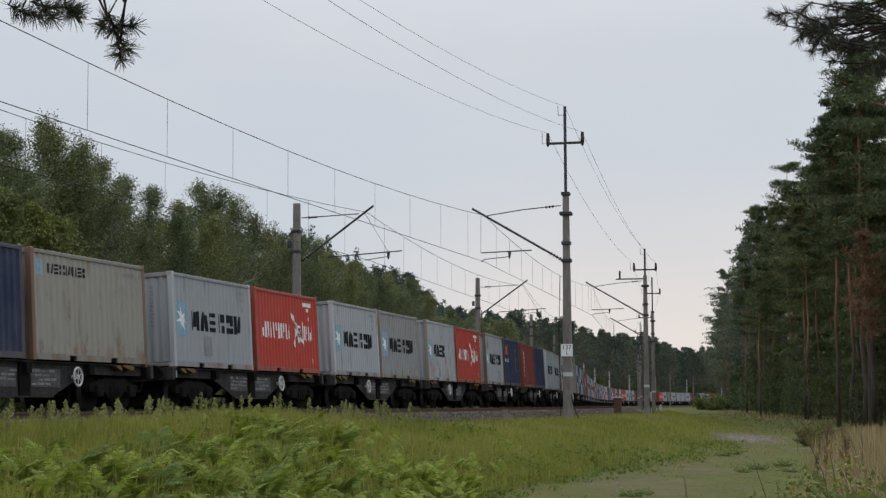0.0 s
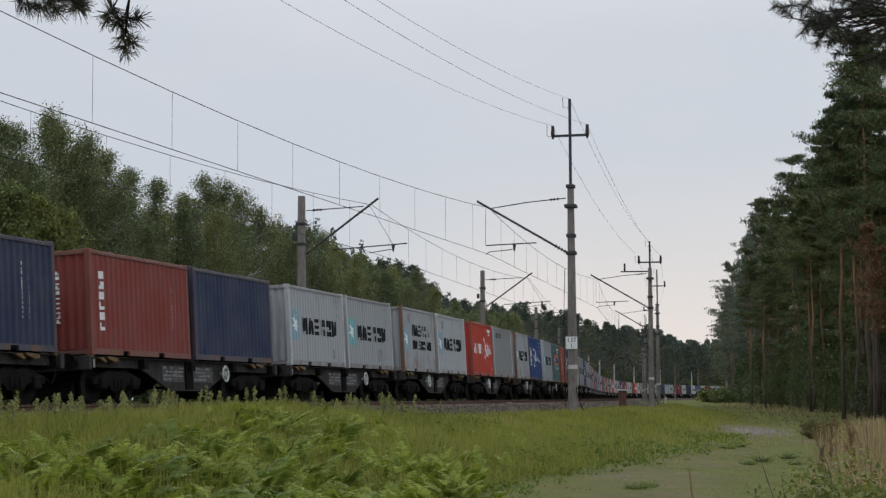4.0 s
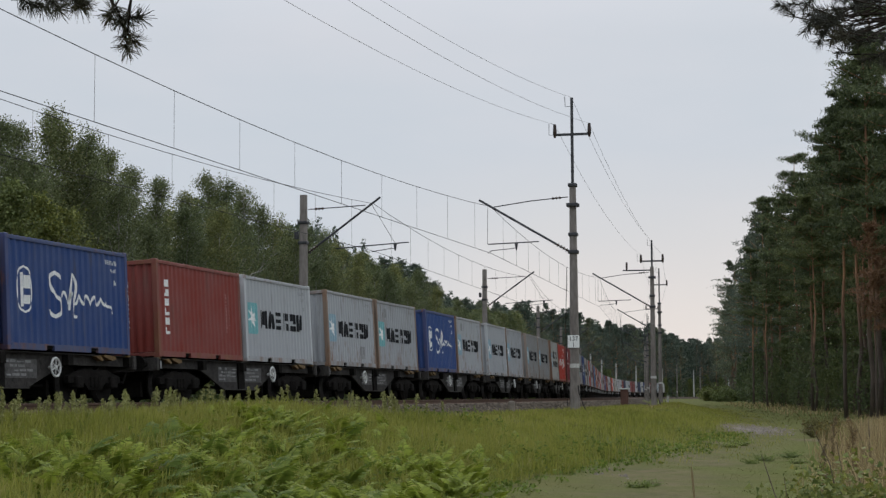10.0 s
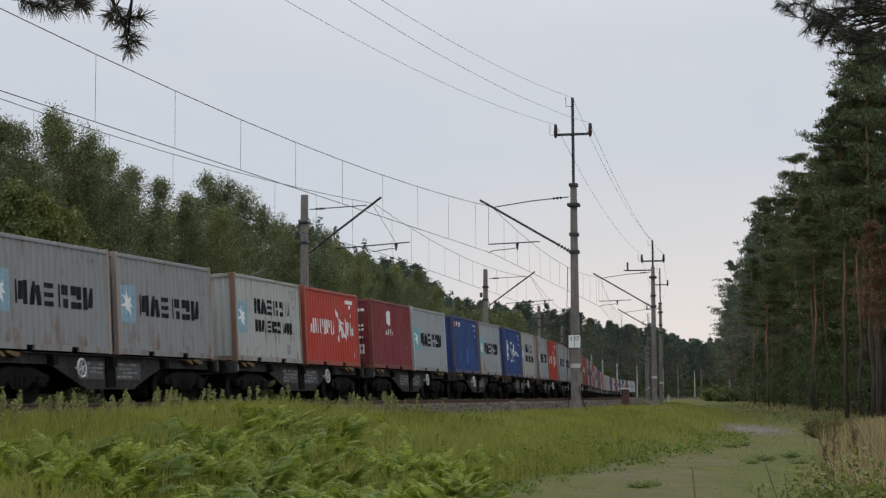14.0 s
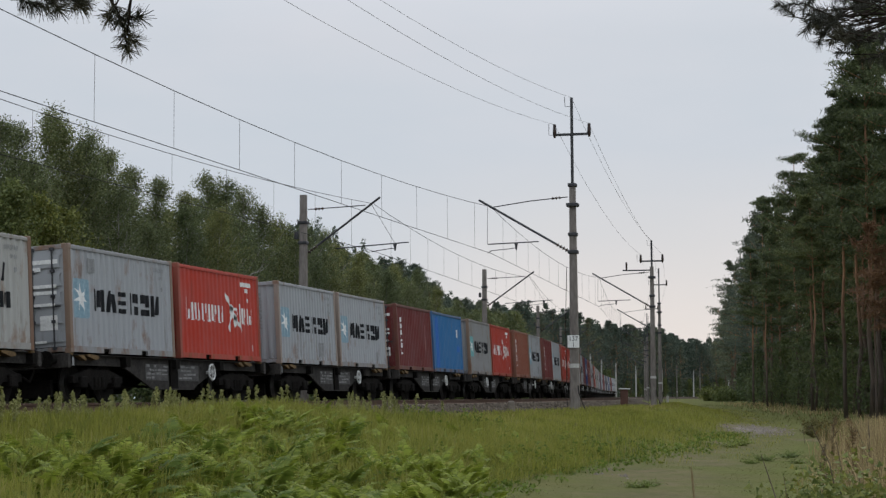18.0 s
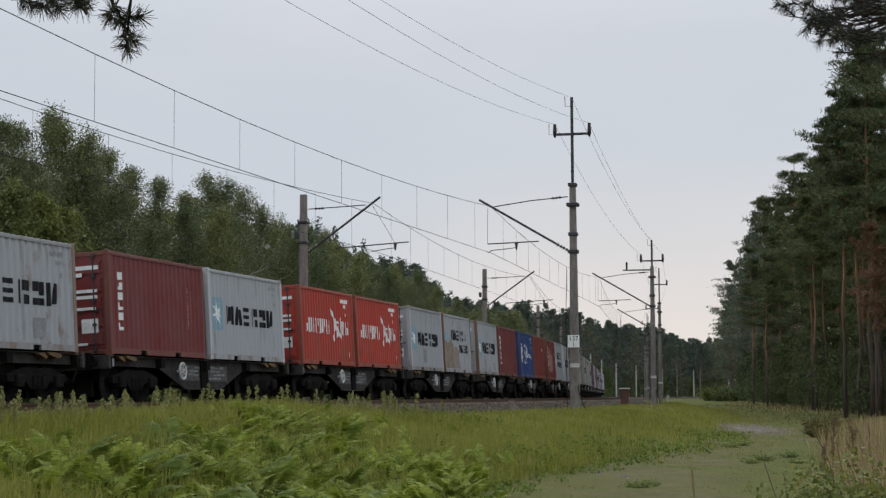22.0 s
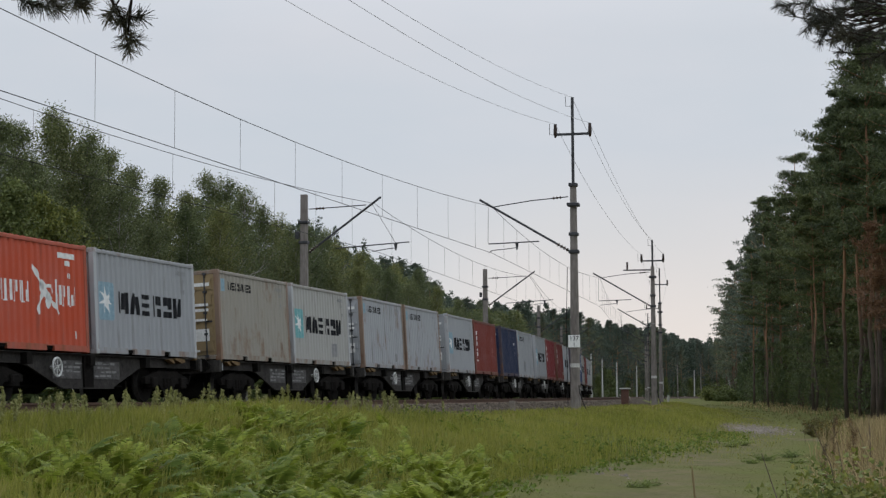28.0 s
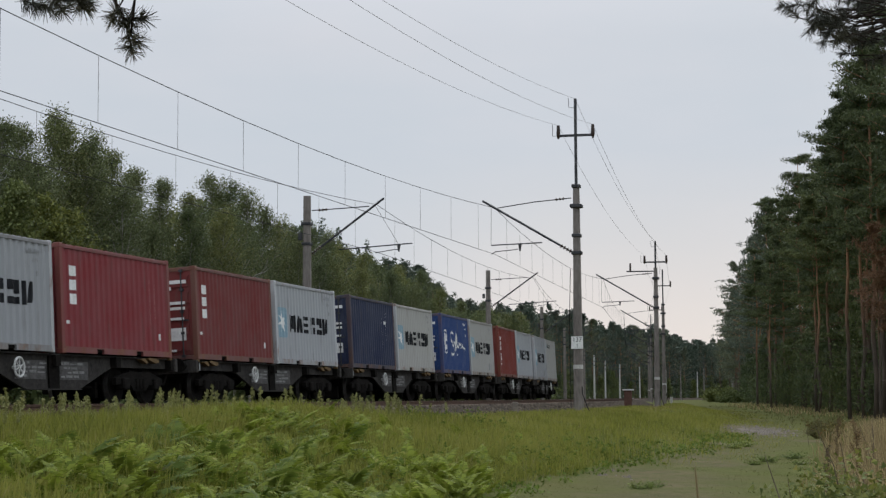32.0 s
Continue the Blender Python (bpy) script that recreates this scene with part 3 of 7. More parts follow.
def cantilever(home, side, reach, base_z):
    """Bracket that carries the wires: side -1 reaches to local -x. Heights are above the mast's foot."""
    cz, mz = CONTACT_Z - base_z, MESS_Z - base_z
    x0 = side * 0.2
    foot, tip = Vector((x0, 0, cz + 0.02)), Vector((side * (reach + 0.35), 0, mz + 0.28))
    br = part("cantilever", Shape().tube([foot.lerp(tip, 0.13), tip], 0.045, 8), M_GALV, home, "dark slanting bracket tube")
    part("insulator", insulator(Shape(), foot, foot.lerp(tip, 0.13), 4, 0.085), M_INSUL, br)
    lift = -0.12 if side > 0 else 0.30
    part("top_tie", Shape().tube([(x0, 0, mz + lift), (side * reach * 0.5, 0, mz + lift * 0.6), (side * (reach - 0.25), 0, mz - 0.02)], 0.022, 6), M_GALV, br)
    part("insulator", insulator(Shape(), (x0 + side * 0.25, 0, mz + lift * 0.94), (x0 + side * 0.65, 0, mz + lift * 0.84), 3, 0.06), M_INSUL, br)
    on = foot.lerp(tip, 0.33)
    if side > 0:
        # behind the train the arm pulls the wire back from beyond it
        drop = reach + 0.95
        part("registration_tube", Shape().tube([(1.3, 0, cz + 0.16), (reach + 1.5, 0, cz + 0.34)], 0.026, 6), M_GALV, br)
        part("registration_arm", Shape().tube([(drop, 0, cz + 0.3), (drop, 0, cz + 0.12), (drop - 0.25, 0, cz + 0.1), (reach + 0.15, 0, cz + 0.02), (reach, 0, cz)], 0.018, 6)
             .extrude([(drop - 0.07, cz + 0.3), (drop + 0.07, cz + 0.3), (drop + 0.02, cz + 0.02), (drop - 0.02, cz + 0.02)], "y", -0.03, 0.03), M_GALV, br)
        part("hanger_wire", Shape().tube([(reach, 0, mz), (drop, 0, cz + 0.3)], 0.008, 4), M_WIRE, br)
        return br
    part("registration_tube", Shape().tube([(on.x, 0, cz + 0.42), (side * (reach + 0.0), 0, cz + 0.36)], 0.026, 6), M_GALV, br)
    part("registration_arm", Shape().tube([(side * (reach - 1.15), 0, cz + 0.40), (side * (reach - 1.15), 0, cz + 0.2), (side * (reach - 0.9), 0, cz + 0.16), (side * (reach - 0.15), 0, cz + 0.1), (side * (reach), 0, cz)], 0.018, 6)
         .extrude([(side * (reach - 1.22), cz + 0.40), (side * (reach - 1.08), cz + 0.40), (side * (reach - 1.13), cz + 0.1), (side * (reach - 1.17), cz + 0.1)], "y", -0.03, 0.03), M_GALV, br)
    part("hanger_wire", Shape().tube([(side * reach, 0, mz), (side * (reach + 0.02), 0, cz + 0.36)], 0.008, 4), M_WIRE, br)
    return br


def near_mast(x, y, a, kind):
    """Concrete mast on the meadow side with a steel top pole that carries a power line."""
    z = ground_z(x, y) - 0.15
    m = thing("catenary_mast", "grey concrete catenary mast with steel pole and crossarm", "catenary mast", "masts beside the meadow")
    m.matrix_basis = Matrix.Translation((x, y, z)) @ Matrix.Rotation(-a, 4, "Z")
    top = (10.02 if kind != 1 else 9.85) - z
    part("column", mast_column(top, 0.19, 0.118), M_CONCRETE, m)
    for zz, w in ((1.95, 0.190), (6.2 - z, 0.158)):
        part("painted_band", mast_column(0.16, w - zz * 0.002, w - zz * 0.002 - 0.003).mesh("painted_band", M_CONC_PALE), None, m, "pale painted band").location = (0, 0, zz)
    for zz, r in ((9.96 - z, 0.17), (9.17 - z, 0.235), (8.0 - z, 0.18), (7.31 - z, 0.2)):
        if zz < top + 0.1:
            part("steel_collar", Shape().box(-r, r, -r, r, zz - 0.07, zz + 0.07, 0.02), M_GALV, m)
    pole_top, arm = ((13.46, 11.99), (11.54, 10.21), (13.12, 11.64))[kind]
    pole_top, arm = pole_top - z, arm - z
    part("top_pole", Shape().tube([(0, 0, top - 0.9), (0, 0, pole_top)], 0.06, 8), M_GALV, m, "dark steel pole")
    part("crossarm", Shape().box(-0.72, 0.72, -0.05, 0.05, arm - 0.045, arm + 0.045), M_GALV, m)
    for sx in (-0.69, 0.69):
        part("insulator", Shape().tube([(sx, 0, arm - 0.12), (sx, 0, arm), (sx, 0, arm + 0.1), (sx, 0, arm + 0.42)], [0.04, 0.07, 0.08, 0.06], 8), M_INSUL, m)
    part("arcing_horn", Shape().tube([(-0.68, 0, arm), (-0.92, 0, arm), (-0.92, 0, arm + 0.45)], 0.012, 4), M_GALV, m)
    part("arcing_horn", Shape().tube([(0, 0, pole_top - 0.35), (-0.26, 0, pole_top - 0.35), (-0.28, 0, pole_top + 0.05)], 0.012, 4), M_GALV, m)
    if kind == 1:
        part("side_arm", Shape().box(-1.85, 0.0, -0.03, 0.03, 9.59 - z, 9.67 - z), M_GALV, m)
    if kind == 1:
        part("insulator", Shape().tube([(-1.6, 0, 9.63 - z), (-1.6, 0, 10.15 - z)], 0.06, 8), M_INSUL, m)
    part("earth_strap", Shape().tube([(0.17, -0.2, 1.25), (0.2, -0.24, 0.95), (0.34, -0.22, 0.55), (0.52, -0.15, 0.1)], 0.022, 5), M_WIRE, m, "dark curved earthing strap")
    part("earth_wire", Shape().tube([(-0.27, 0, 5.9), (-0.34, 0.02, 3.6), (-0.3, 0, 0.1)], 0.012, 4), M_WIRE, m)
    cantilever(m, -1, R_OFF - NEAR_WIRE_O, z)
    return m


def far_mast(x, y, a):
    z = ground_z(x, y) - 0.15
    m = thing("catenary_mast", "plain weathered concrete catenary mast behind the train", "catenary mast", "masts behind the train")
    m.matrix_basis = Matrix.Translation((x, y, z)) @ Matrix.Rotation(-a, 4, "Z")
    part("column", mast_column(9.66 - z, 0.195, 0.13), M_CONC_PALE if y > 300 else M_CONCRETE, m)
    for zz, r in ((8.55 - z, 0.19), (7.75 - z, 0.18)):
        part("steel_collar", Shape().box(-r, r, -r, r, zz - 0.06, zz + 0.06, 0.02), M_GALV, m)
    part("counterweight_box", Shape().box(-0.36, -0.2, -0.08, 0.08, 7.9 - z, 8.2 - z, 0.02), M_GALV, m)
    cantilever(m, 1, FAR_WIRE_O - L_OFF, z)
    return m


near_tops = []
MAST_KIND = {0: 1, 1: 0, 2: 1}
for i, d in enumerate(DEPTHS):
    x, y, a = line(at_depth(d, R_OFF), R_OFF)
    x = NEAR_PLACE.get(d, x)
    m = near_mast(x, y, a, MAST_KIND.get(i, 2))
    near_tops.append((m, MAST_KIND.get(i, 2)))
    if i == 1:
        near_one = m
    x, y, a = line(at_depth(d + 0.5, L_OFF), L_OFF)
    x, y = FAR_PLACE.get(d, (x, y))
    far_mast(x, y, a)

# the kilometre plate on the first mast
plate = tagged(new("kilometre_plate"), "white enamel kilometre plate with black figures on a mast", "sign")
plate.matrix_basis = near_one.matrix_basis @ Matrix.Translation((0.0, -0.222, 3.77 - near_one.location.z)) @ Matrix.Rotation(radians(2), 4, "Z")
part("plate", Shape().box(-0.23, 0.23, -0.012, 0.012, -0.24, 0.24, 0.006), M_SIGN, plate)
for words, zc, size in (("137", 0.03, 0.25), ("1", -0.2, 0.24)):
    cu = bpy.data.curves.new("figures", "FONT")
    cu.body, cu.size, cu.align_x, cu.extrude = words, size, "CENTER", 0.002
    ob = new("figures", cu)
    me = bpy.data.meshes.new_from_object(ob)
    bpy.data.objects.remove(ob)
    me.materials.append(M_BLACK)
    fg = part("figures", me, None, plate, "black figures")
    fg.matrix_basis = pose(0, -0.016, zc, 90, 0, 0)


def catenary(o, name, label):
    """Contact wire, sagging messenger and droppers over one track."""
    home = thing(name, label, "overhead line", "overhead lines", "structure")
    stations = [at_depth(d, (R_OFF if o > 2 else L_OFF)) for d in DEPTHS]
    for k, (s0, s1) in enumerate(zip(stations, stations[1:])):
        st = (-1) ** k * 0.18
        low, high = [], []
        n = 12
        for i in range(n + 1):
            q = i / n
            x0, y0, a0 = line(s0, o)
            x1, y1, a1 = line(s1, o)
            x, y = x0 + (x1 - x0) * q, y0 + (y1 - y0) * q
            low.append((x, y, CONTACT_Z))
            high.append((x, y, MESS_Z - 4 * q * (1 - q) * 0.6))
        part("contact_wire", Shape().tube(low, 0.010, 5), M_WIRE, home)
        part("messenger_wire", Shape().tube(high, 0.010, 5), M_WIRE, home)
        if k < 5:
            for i in range(11):
                q = (i + 1) / 11.5 - 0.014
                x, y = low[0][0] + (low[-1][0] - low[0][0]) * q, low[0][1] + (low[-1][1] - low[0][1]) * q
                part("dropper", Shape().tube([(x, y, CONTACT_Z), (x, y, MESS_Z - 4 * q * (1 - q) * 0.6)], 0.0045, 4), M_WIRE, home)


catenary(NEAR_WIRE_O, "overhead_line", "thin dark overhead wires with droppers above the empty track")
catenary(FAR_WIRE_O, "overhead_line", "thin dark overhead wires with droppers above the train")
power = thing("power_line", "three thin sagging power wires between the mast tops", "power line", kind="structure")
for (m0, k0), (m1, k1) in zip(near_tops, near_tops[1:6]):
    arm, tops = (11.99, 10.21, 11.64), (13.46, 11.54, 13.12)
    for lx in (-0.69, 0.69, 0.0):
        a, b = (Vector((*(mm.matrix_basis @ Vector((lx, 0, 0))).xy, arm[kk] + 0.42 if lx else tops[kk])) for mm, kk in ((m0, k0), (m1, k1)))
        pts = [a.lerp(b, q / 14) - Vector((0, 0, 4 * (q / 14) * (1 - q / 14) * 0.7)) for q in range(15)]
        part("power_wire", Shape().tube(pts, 0.0065, 5), M_ALU, power)

# a rusty trackside cabinet with a pale lid, and two short white marker posts
cab = thing("trackside_cabinet", "small rusty brown trackside cabinet with a pale lid", "cabinet")
cx_, cy_, ca_ = 9.62, 95.0, 0.17
cab.matrix_basis = Matrix.Translation((cx_, cy_, ground_z(cx_, cy_) - 0.02)) @ Matrix.Rotation(-ca_, 4, "Z")
part("body", Shape().box(-0.2, 0.2, -0.2, 0.2, -0.1, 1.06, 0.02), M_BOXRED, cab)
part("lid", Shape().box(-0.29, 0.29, -0.29, 0.29, 1.06, 1.13, 0.02), M_CONC_PALE, cab, "pale concrete lid")
part("door", Shape().box(-0.15, 0.15, -0.212, -0.2, 0.15, 0.95, 0.004), M_BOXRED, cab)
# ---------------------------------------------------------------- the container train
PITCH, CONT_L, CONT_W, CONT_H, CONT_GAP, DECK = 14.186, 6.058, 2.438, 2.591, 0.368, 1.155
S_FIRST = -26.567
SPEEDS = ((0, 15.315), (8, 16.012), (16, 16.754), (24, 17.662), (32, 18.383))
GREY, GREY2, PALE, WARM = (0.325, 0.336, 0.348), (0.245, 0.243, 0.240), (0.375, 0.37, 0.345), (0.285, 0.265, 0.225)
RED, ORANGE_RED, BRICK, MAROON, BROWN = (0.395, 0.038, 0.021), (0.50, 0.075, 0.03), (0.18, 0.03, 0.021), (0.145, 0.024, 0.022), (0.23, 0.075, 0.045)
ORANGE, NAVY, BLUE, LIGHT_BLUE, GREEN = (0.33, 0.085, 0.045), (0.016, 0.024, 0.062), (0.018, 0.050, 0.170), (0.024, 0.135, 0.31), (0.085, 0.155, 0.16)
CRIMSON = (0.185, 0.024, 0.028)

# one row a wagon, front to back: (first container, second container, handwheel side);
# a container is (kind of marking, colour, doors at the front end, rusty)
D, N = True, False
TRAIN = [
    (("codes", NAVY, N, 0), ("small_star", WARM, N, 1), 1), (("star", GREY, N, 0), ("swimmer", RED, N, 0), 1),
    (("star", GREY, N, 0), ("star", GREY2, N, 1), -1), (("star_worn", GREY, N, 1), ("swimmer", RED, N, 0), -1),
    (("star", GREY, N, 1), ("cross", NAVY, N, 0), 1), (("stack", BRICK, N, 0), ("plain", NAVY, N, 0), 1),
    (("star", GREY, N, 0), ("star_teal", GREY, N, 0), 1), (("star_two", GREY, N, 1), ("star", GREY, N, 0), -1),
    (("swimmer", RED, N, 0), ("small_star", GREY2, N, 0), -1), (("star", GREY, N, 1), ("script", BLUE, N, 0), -1),
    (("star_teal", GREY, D, 0), ("panels", GREEN, N, 0), 1), (("stack", ORANGE, D, 0), ("script", BLUE, N, 0), 1),
    (("stack", BRICK, N, 0), ("star_teal", GREY, N, 0), 1), (("star", GREY, N, 1), ("star_teal", GREY, N, 1), -1),
    (("script", BLUE, N, 0), ("star", GREY, N, 1), -1), (("star", GREY, N, 0), ("star", GREY, N, 1), 1),
    (("star", GREY2, N, 1), ("star", GREY2, N, 1), -1), (("star_two", PALE, N, 1), ("swimmer", RED, N, 0), 1),
    (("moon", CRIMSON, D, 0), ("star_teal", GREY, N, 0), 1), (("tab", BLUE, N, 0), ("star_teal", GREY, N, 1), -1),
    (("script", BLUE, N, 0), ("star_two", PALE, N, 1), 1), (("star", GREY, D, 1), ("swimmer", RED, N, 0), 1),
    (("star", GREY, N, 1), ("star", GREY, N, 1), 1), (("stack", MAROON, D, 0), ("stripe", LIGHT_BLUE, N, 0), 1),
    (("star_teal", GREY2, N, 1), ("swimmer", RED, N, 0), -1), (("stack", BROWN, N, 0), ("star", GREY, N, 1), 1),
    (("stack", MAROON, D, 0), ("star", GREY, N, 0), -1), (("swimmer", RED, D, 1), ("swimmer", RED, N, 1), -1),
    (("star", GREY, D, 0), ("star_smear", GREY, N, 1), -1), (("star", GREY, D, 1), ("stack", MAROON, N, 0), -1),
    (("script", BLUE, N, 0), ("codes", BRICK, N, 0), -1), (("stack_worn", BRICK, D, 0), ("star_two", GREY, N, 0), 1),
    (("star", GREY, D, 0), ("badge", CRIMSON, N, 0), -1), (("swimmer", ORANGE_RED, D, 0), ("star", GREY, N, 0), -1),
    (("small_star", WARM, D, 1), ("star_teal", PALE, N, 0), 1), (("small_star", GREY, D, 1), ("small_star", GREY, N, 1), -1),
    (("star", GREY, D, 0), ("stack", BRICK, N, 0), -1), (("codes", NAVY, D, 0), ("small_star", GREY, N, 0), -1),
    (("star", GREY, D, 0), ("stack_short", CRIMSON, N, 0), -1), (("stack_short", MAROON, D, 0), ("star", GREY, N, 0), -1),
    (("codes", NAVY, D, 0), ("star", PALE, N, 0), -1), (("script", BLUE, D, 0), ("star", PALE, N, 0), -1),
    (("stack", BRICK, N, 0), ("star", GREY, N, 0), -1), (("star", GREY, N, 0), ("small_star", PALE, N, 0), 1),
]
COLOUR_WORD = {GREY: "light grey", GREY2: "dull grey", PALE: "pale grey", WARM: "beige grey", RED: "red", ORANGE_RED: "orange-red", BRICK: "brick red",
               MAROON: "dark maroon", BROWN: "brown", ORANGE: "orange-brown", NAVY: "dark navy", BLUE: "blue", LIGHT_BLUE: "light blue", GREEN: "grey-green",
               CRIMSON: "crimson"}
MARK_WORD = {"star": "white star on blue square", "star_teal": "white star on teal square", "star_two": "star square and two dark rows",
             "star_smear": "worn bars and a brown smear", "star_worn": "star square and worn-off lettering", "small_star": "small star and lettering", "swimmer": "white leaping figure and bars",
             "cross": "orange cross and white bars", "stack": "a column of white bars", "stack_worn": "white bars and grey patches",
             "stack_short": "a short column of white bars", "plain": "plain ribbed sides", "codes": "columns of small white marks", "script": "white emblem and flowing strokes",
             "panels": "navy and orange panels", "moon": "white disc and short bars", "tab": "small red and white tab", "stripe": "dark blue upright stripe",
             "badge": "a black and yellow badge"}


def ribbed(n, length, depth, lo, hi, place):
    """A corrugated sheet: n ribs over a length, between lo and hi; place maps (along, out, up) to xyz."""
    step, run = length / n, []
    for i in range(n):
        a = i * step
        run += [(a, 0.0), (a + step * 0.26, 0.0), (a + step * 0.5, -depth), (a + step * 0.76, -depth)]
    run.append((length, 0.0))
    sh, m = Shape(), len(run)
    sh.face_set([place(a, o, lo) for a, o in run] + [place(a, o, hi) for a, o in run], [(i, i + 1, m + i + 1, m + i) for i in range(m - 1)])
    return sh


HW = CONT_W / 2
IN, TOP0, BOT1 = HW - 0.012, CONT_H - 0.11, 0.16
S_SIDE = ribbed(20, CONT_L - 0.32, 0.036, BOT1, TOP0, lambda a, o, z: (IN + o, 0.16 + a, z)).mesh("side_wall", M_PAINT)
S_SIDE_FAR = ribbed(20, CONT_L - 0.32, 0.036, BOT1, TOP0, lambda a, o, z: (-IN - o, CONT_L - 0.16 - a, z)).mesh("side_wall", M_PAINT)
S_END = ribbed(9, CONT_W - 0.28, 0.045, BOT1, TOP0, lambda a, o, z: (-HW + 0.14 + a, 0.03 - o, z)).mesh("end_wall", M_PAINT)
S_END_REAR = ribbed(9, CONT_W - 0.28, 0.045, BOT1, TOP0, lambda a, o, z: (HW - 0.14 - a, CONT_L - 0.03 + o, z)).mesh("end_wall", M_PAINT)
S_ROOF = Shape()
for i in range(22):
    y0 = 0.1 + i * (CONT_L - 0.2) / 22
    S_ROOF.box(-HW + 0.06, HW - 0.06, y0, y0 + 0.14, CONT_H - 0.05, CONT_H - 0.008)
S_ROOF.box(-HW + 0.04, HW - 0.04, 0.05, CONT_L - 0.05, CONT_H - 0.07, CONT_H - 0.03)
S_ROOF = S_ROOF.mesh("roof", M_PAINT)
S_FLOOR = Shape().box(-HW + 0.05, HW - 0.05, 0.08, CONT_L - 0.08, 0.06, 0.15).mesh("floor_frame", M_STEEL_DARK)
S_POST = Shape().box(-0.07, 0.07, -0.075, 0.075, 0.10, CONT_H - 0.10, 0.012).mesh("corner_post", M_FRAME)
S_CAST = Shape().box(-0.089, 0.089, -0.089, 0.089, -0.06, 0.06, 0.014).mesh("corner_casting", M_FRAME)
S_TOPRAIL = Shape().box(-0.03, 0.03, 0.15, CONT_L - 0.15, CONT_H - 0.12, CONT_H - 0.03, 0.008).mesh("top_rail", M_FRAME)
# bottom rail with the two fork pockets left open
rail = Shape()
for y0, y1 in ((0.15, 1.75), (2.12, 3.93), (4.30, CONT_L - 0.15)):
    rail.box(-0.035, 0.035, y0, y1, 0.02, 0.165)
rail.box(-0.035, 0.035, 1.75, 2.12, 0.135, 0.165).box(-0.035, 0.035, 3.93, 4.30, 0.135, 0.165)
S_BOTRAIL = rail.mesh("bottom_rail", M_FRAME)
S_HEADER = Shape().box(-HW + 0.15, HW - 0.15, -0.05, 0.05, -0.055, 0.055, 0.01).mesh("end_rail", M_FRAME)
leaf = Shape().box(0.0, 1.07, 0.02, 0.06, BOT1, TOP0)
for k in range(5):
    z0 = 0.27 + k * 0.44
    leaf.extrude([(0.05, z0), (1.02, z0), (0.98, z0 + 0.05), (0.98, z0 + 0.25), (1.02, z0 + 0.3), (0.05, z0 + 0.3), (0.09, z0 + 0.25), (0.09, z0 + 0.05)], "y", -0.012, 0.02)
S_LEAF = leaf.mesh("door", M_PAINT)
S_ROD = Shape().tube([(0, 0, 0.08), (0, 0, CONT_H - 0.08)], 0.021, 6)
for z in (0.12, 0.75, 1.35, 1.95, CONT_H - 0.12):
    S_ROD.box(-0.05, 0.05, -0.03, 0.045, z - 0.035, z + 0.035)
S_ROD.box(0.0, 0.2, -0.035, -0.015, 1.08, 1.12)
S_ROD = S_ROD.mesh("lock_rod", M_GALV)


def container_shell(doors):
    """An unmarked container, resting on z = 0, its front end at y = 0."""
    c = thing("shipping_container", "steel container", "container", "containers on the train")
    part("side_wall", S_SIDE, None, c)
    part("side_wall", S_SIDE_FAR, None, c)
    part("roof", S_ROOF, None, c)
    part("floor_frame", S_FLOOR, None, c)
    part("end_wall", S_END_REAR if doors else S_END, None, c)
    for sx in (-1, 1):
        for y in (0.075, CONT_L - 0.075):
            p = part("corner_post", S_POST, None, c)
            p.location = (sx * (HW - 0.07), y, 0)
            for z in (0.06, CONT_H - 0.06):
                part("corner_casting", S_CAST, None, c).location = (sx * (HW - 0.088), 0.088 if y < 1 else CONT_L - 0.088, z)
        part("top_rail", S_TOPRAIL, None, c).location = (sx * (HW - 0.03), 0, 0)
        part("bottom_rail", S_BOTRAIL, None, c).location = (sx * (HW - 0.036), 0, 0)
    for y in (0.055, CONT_L - 0.055):
        for z in (0.085, CONT_H - 0.075):
            part("end_rail", S_HEADER, None, c).location = (0, y, z)
    for k in (0, 1):
        d = part("door", S_LEAF, None, c, "ribbed door leaf with lock rods")
        if doors:
            d.matrix_basis = pose(-1.075 + 1.08 * k, 0.0, 0)
        else:
            d.matrix_basis = pose(1.075 - 1.08 * k, CONT_L, 0, 0, 0, 180)
        for x in (0.28, 0.80):
            r = part("lock_rod", S_ROD, None, d)
            r.location = (x, -0.02, 0)
    return c


# ---- markings: paint that follows the ribs of the side that faces the meadow: (y, z) outlines from the front end
RIB_STEP = (CONT_L - 0.32) / 20
RIB_Q, RIB_X = (0.0, 0.26, 0.5, 0.76, 1.0), (0.0, 0.0, -0.036, -0.036, 0.0)
RIB_CUTS = [0.16 + (i + q) * RIB_STEP for i in range(20) for q in RIB_Q[:4]] + [CONT_L - 0.16]


def clipped(poly, cut, keep_above):
    """The part of a convex (y, z) outline on one side of y = cut."""
    out = []
    for (a, b), (c, d) in zip(poly, poly[1:] + poly[:1]):
        ina, inc = (a >= cut, c >= cut) if keep_above else (a <= cut, c <= cut)
        if ina:
            out.append((a, b))
        if ina != inc:
            t = (cut - a) / (c - a)
            out.append((cut, b + (d - b) * t))
    return out


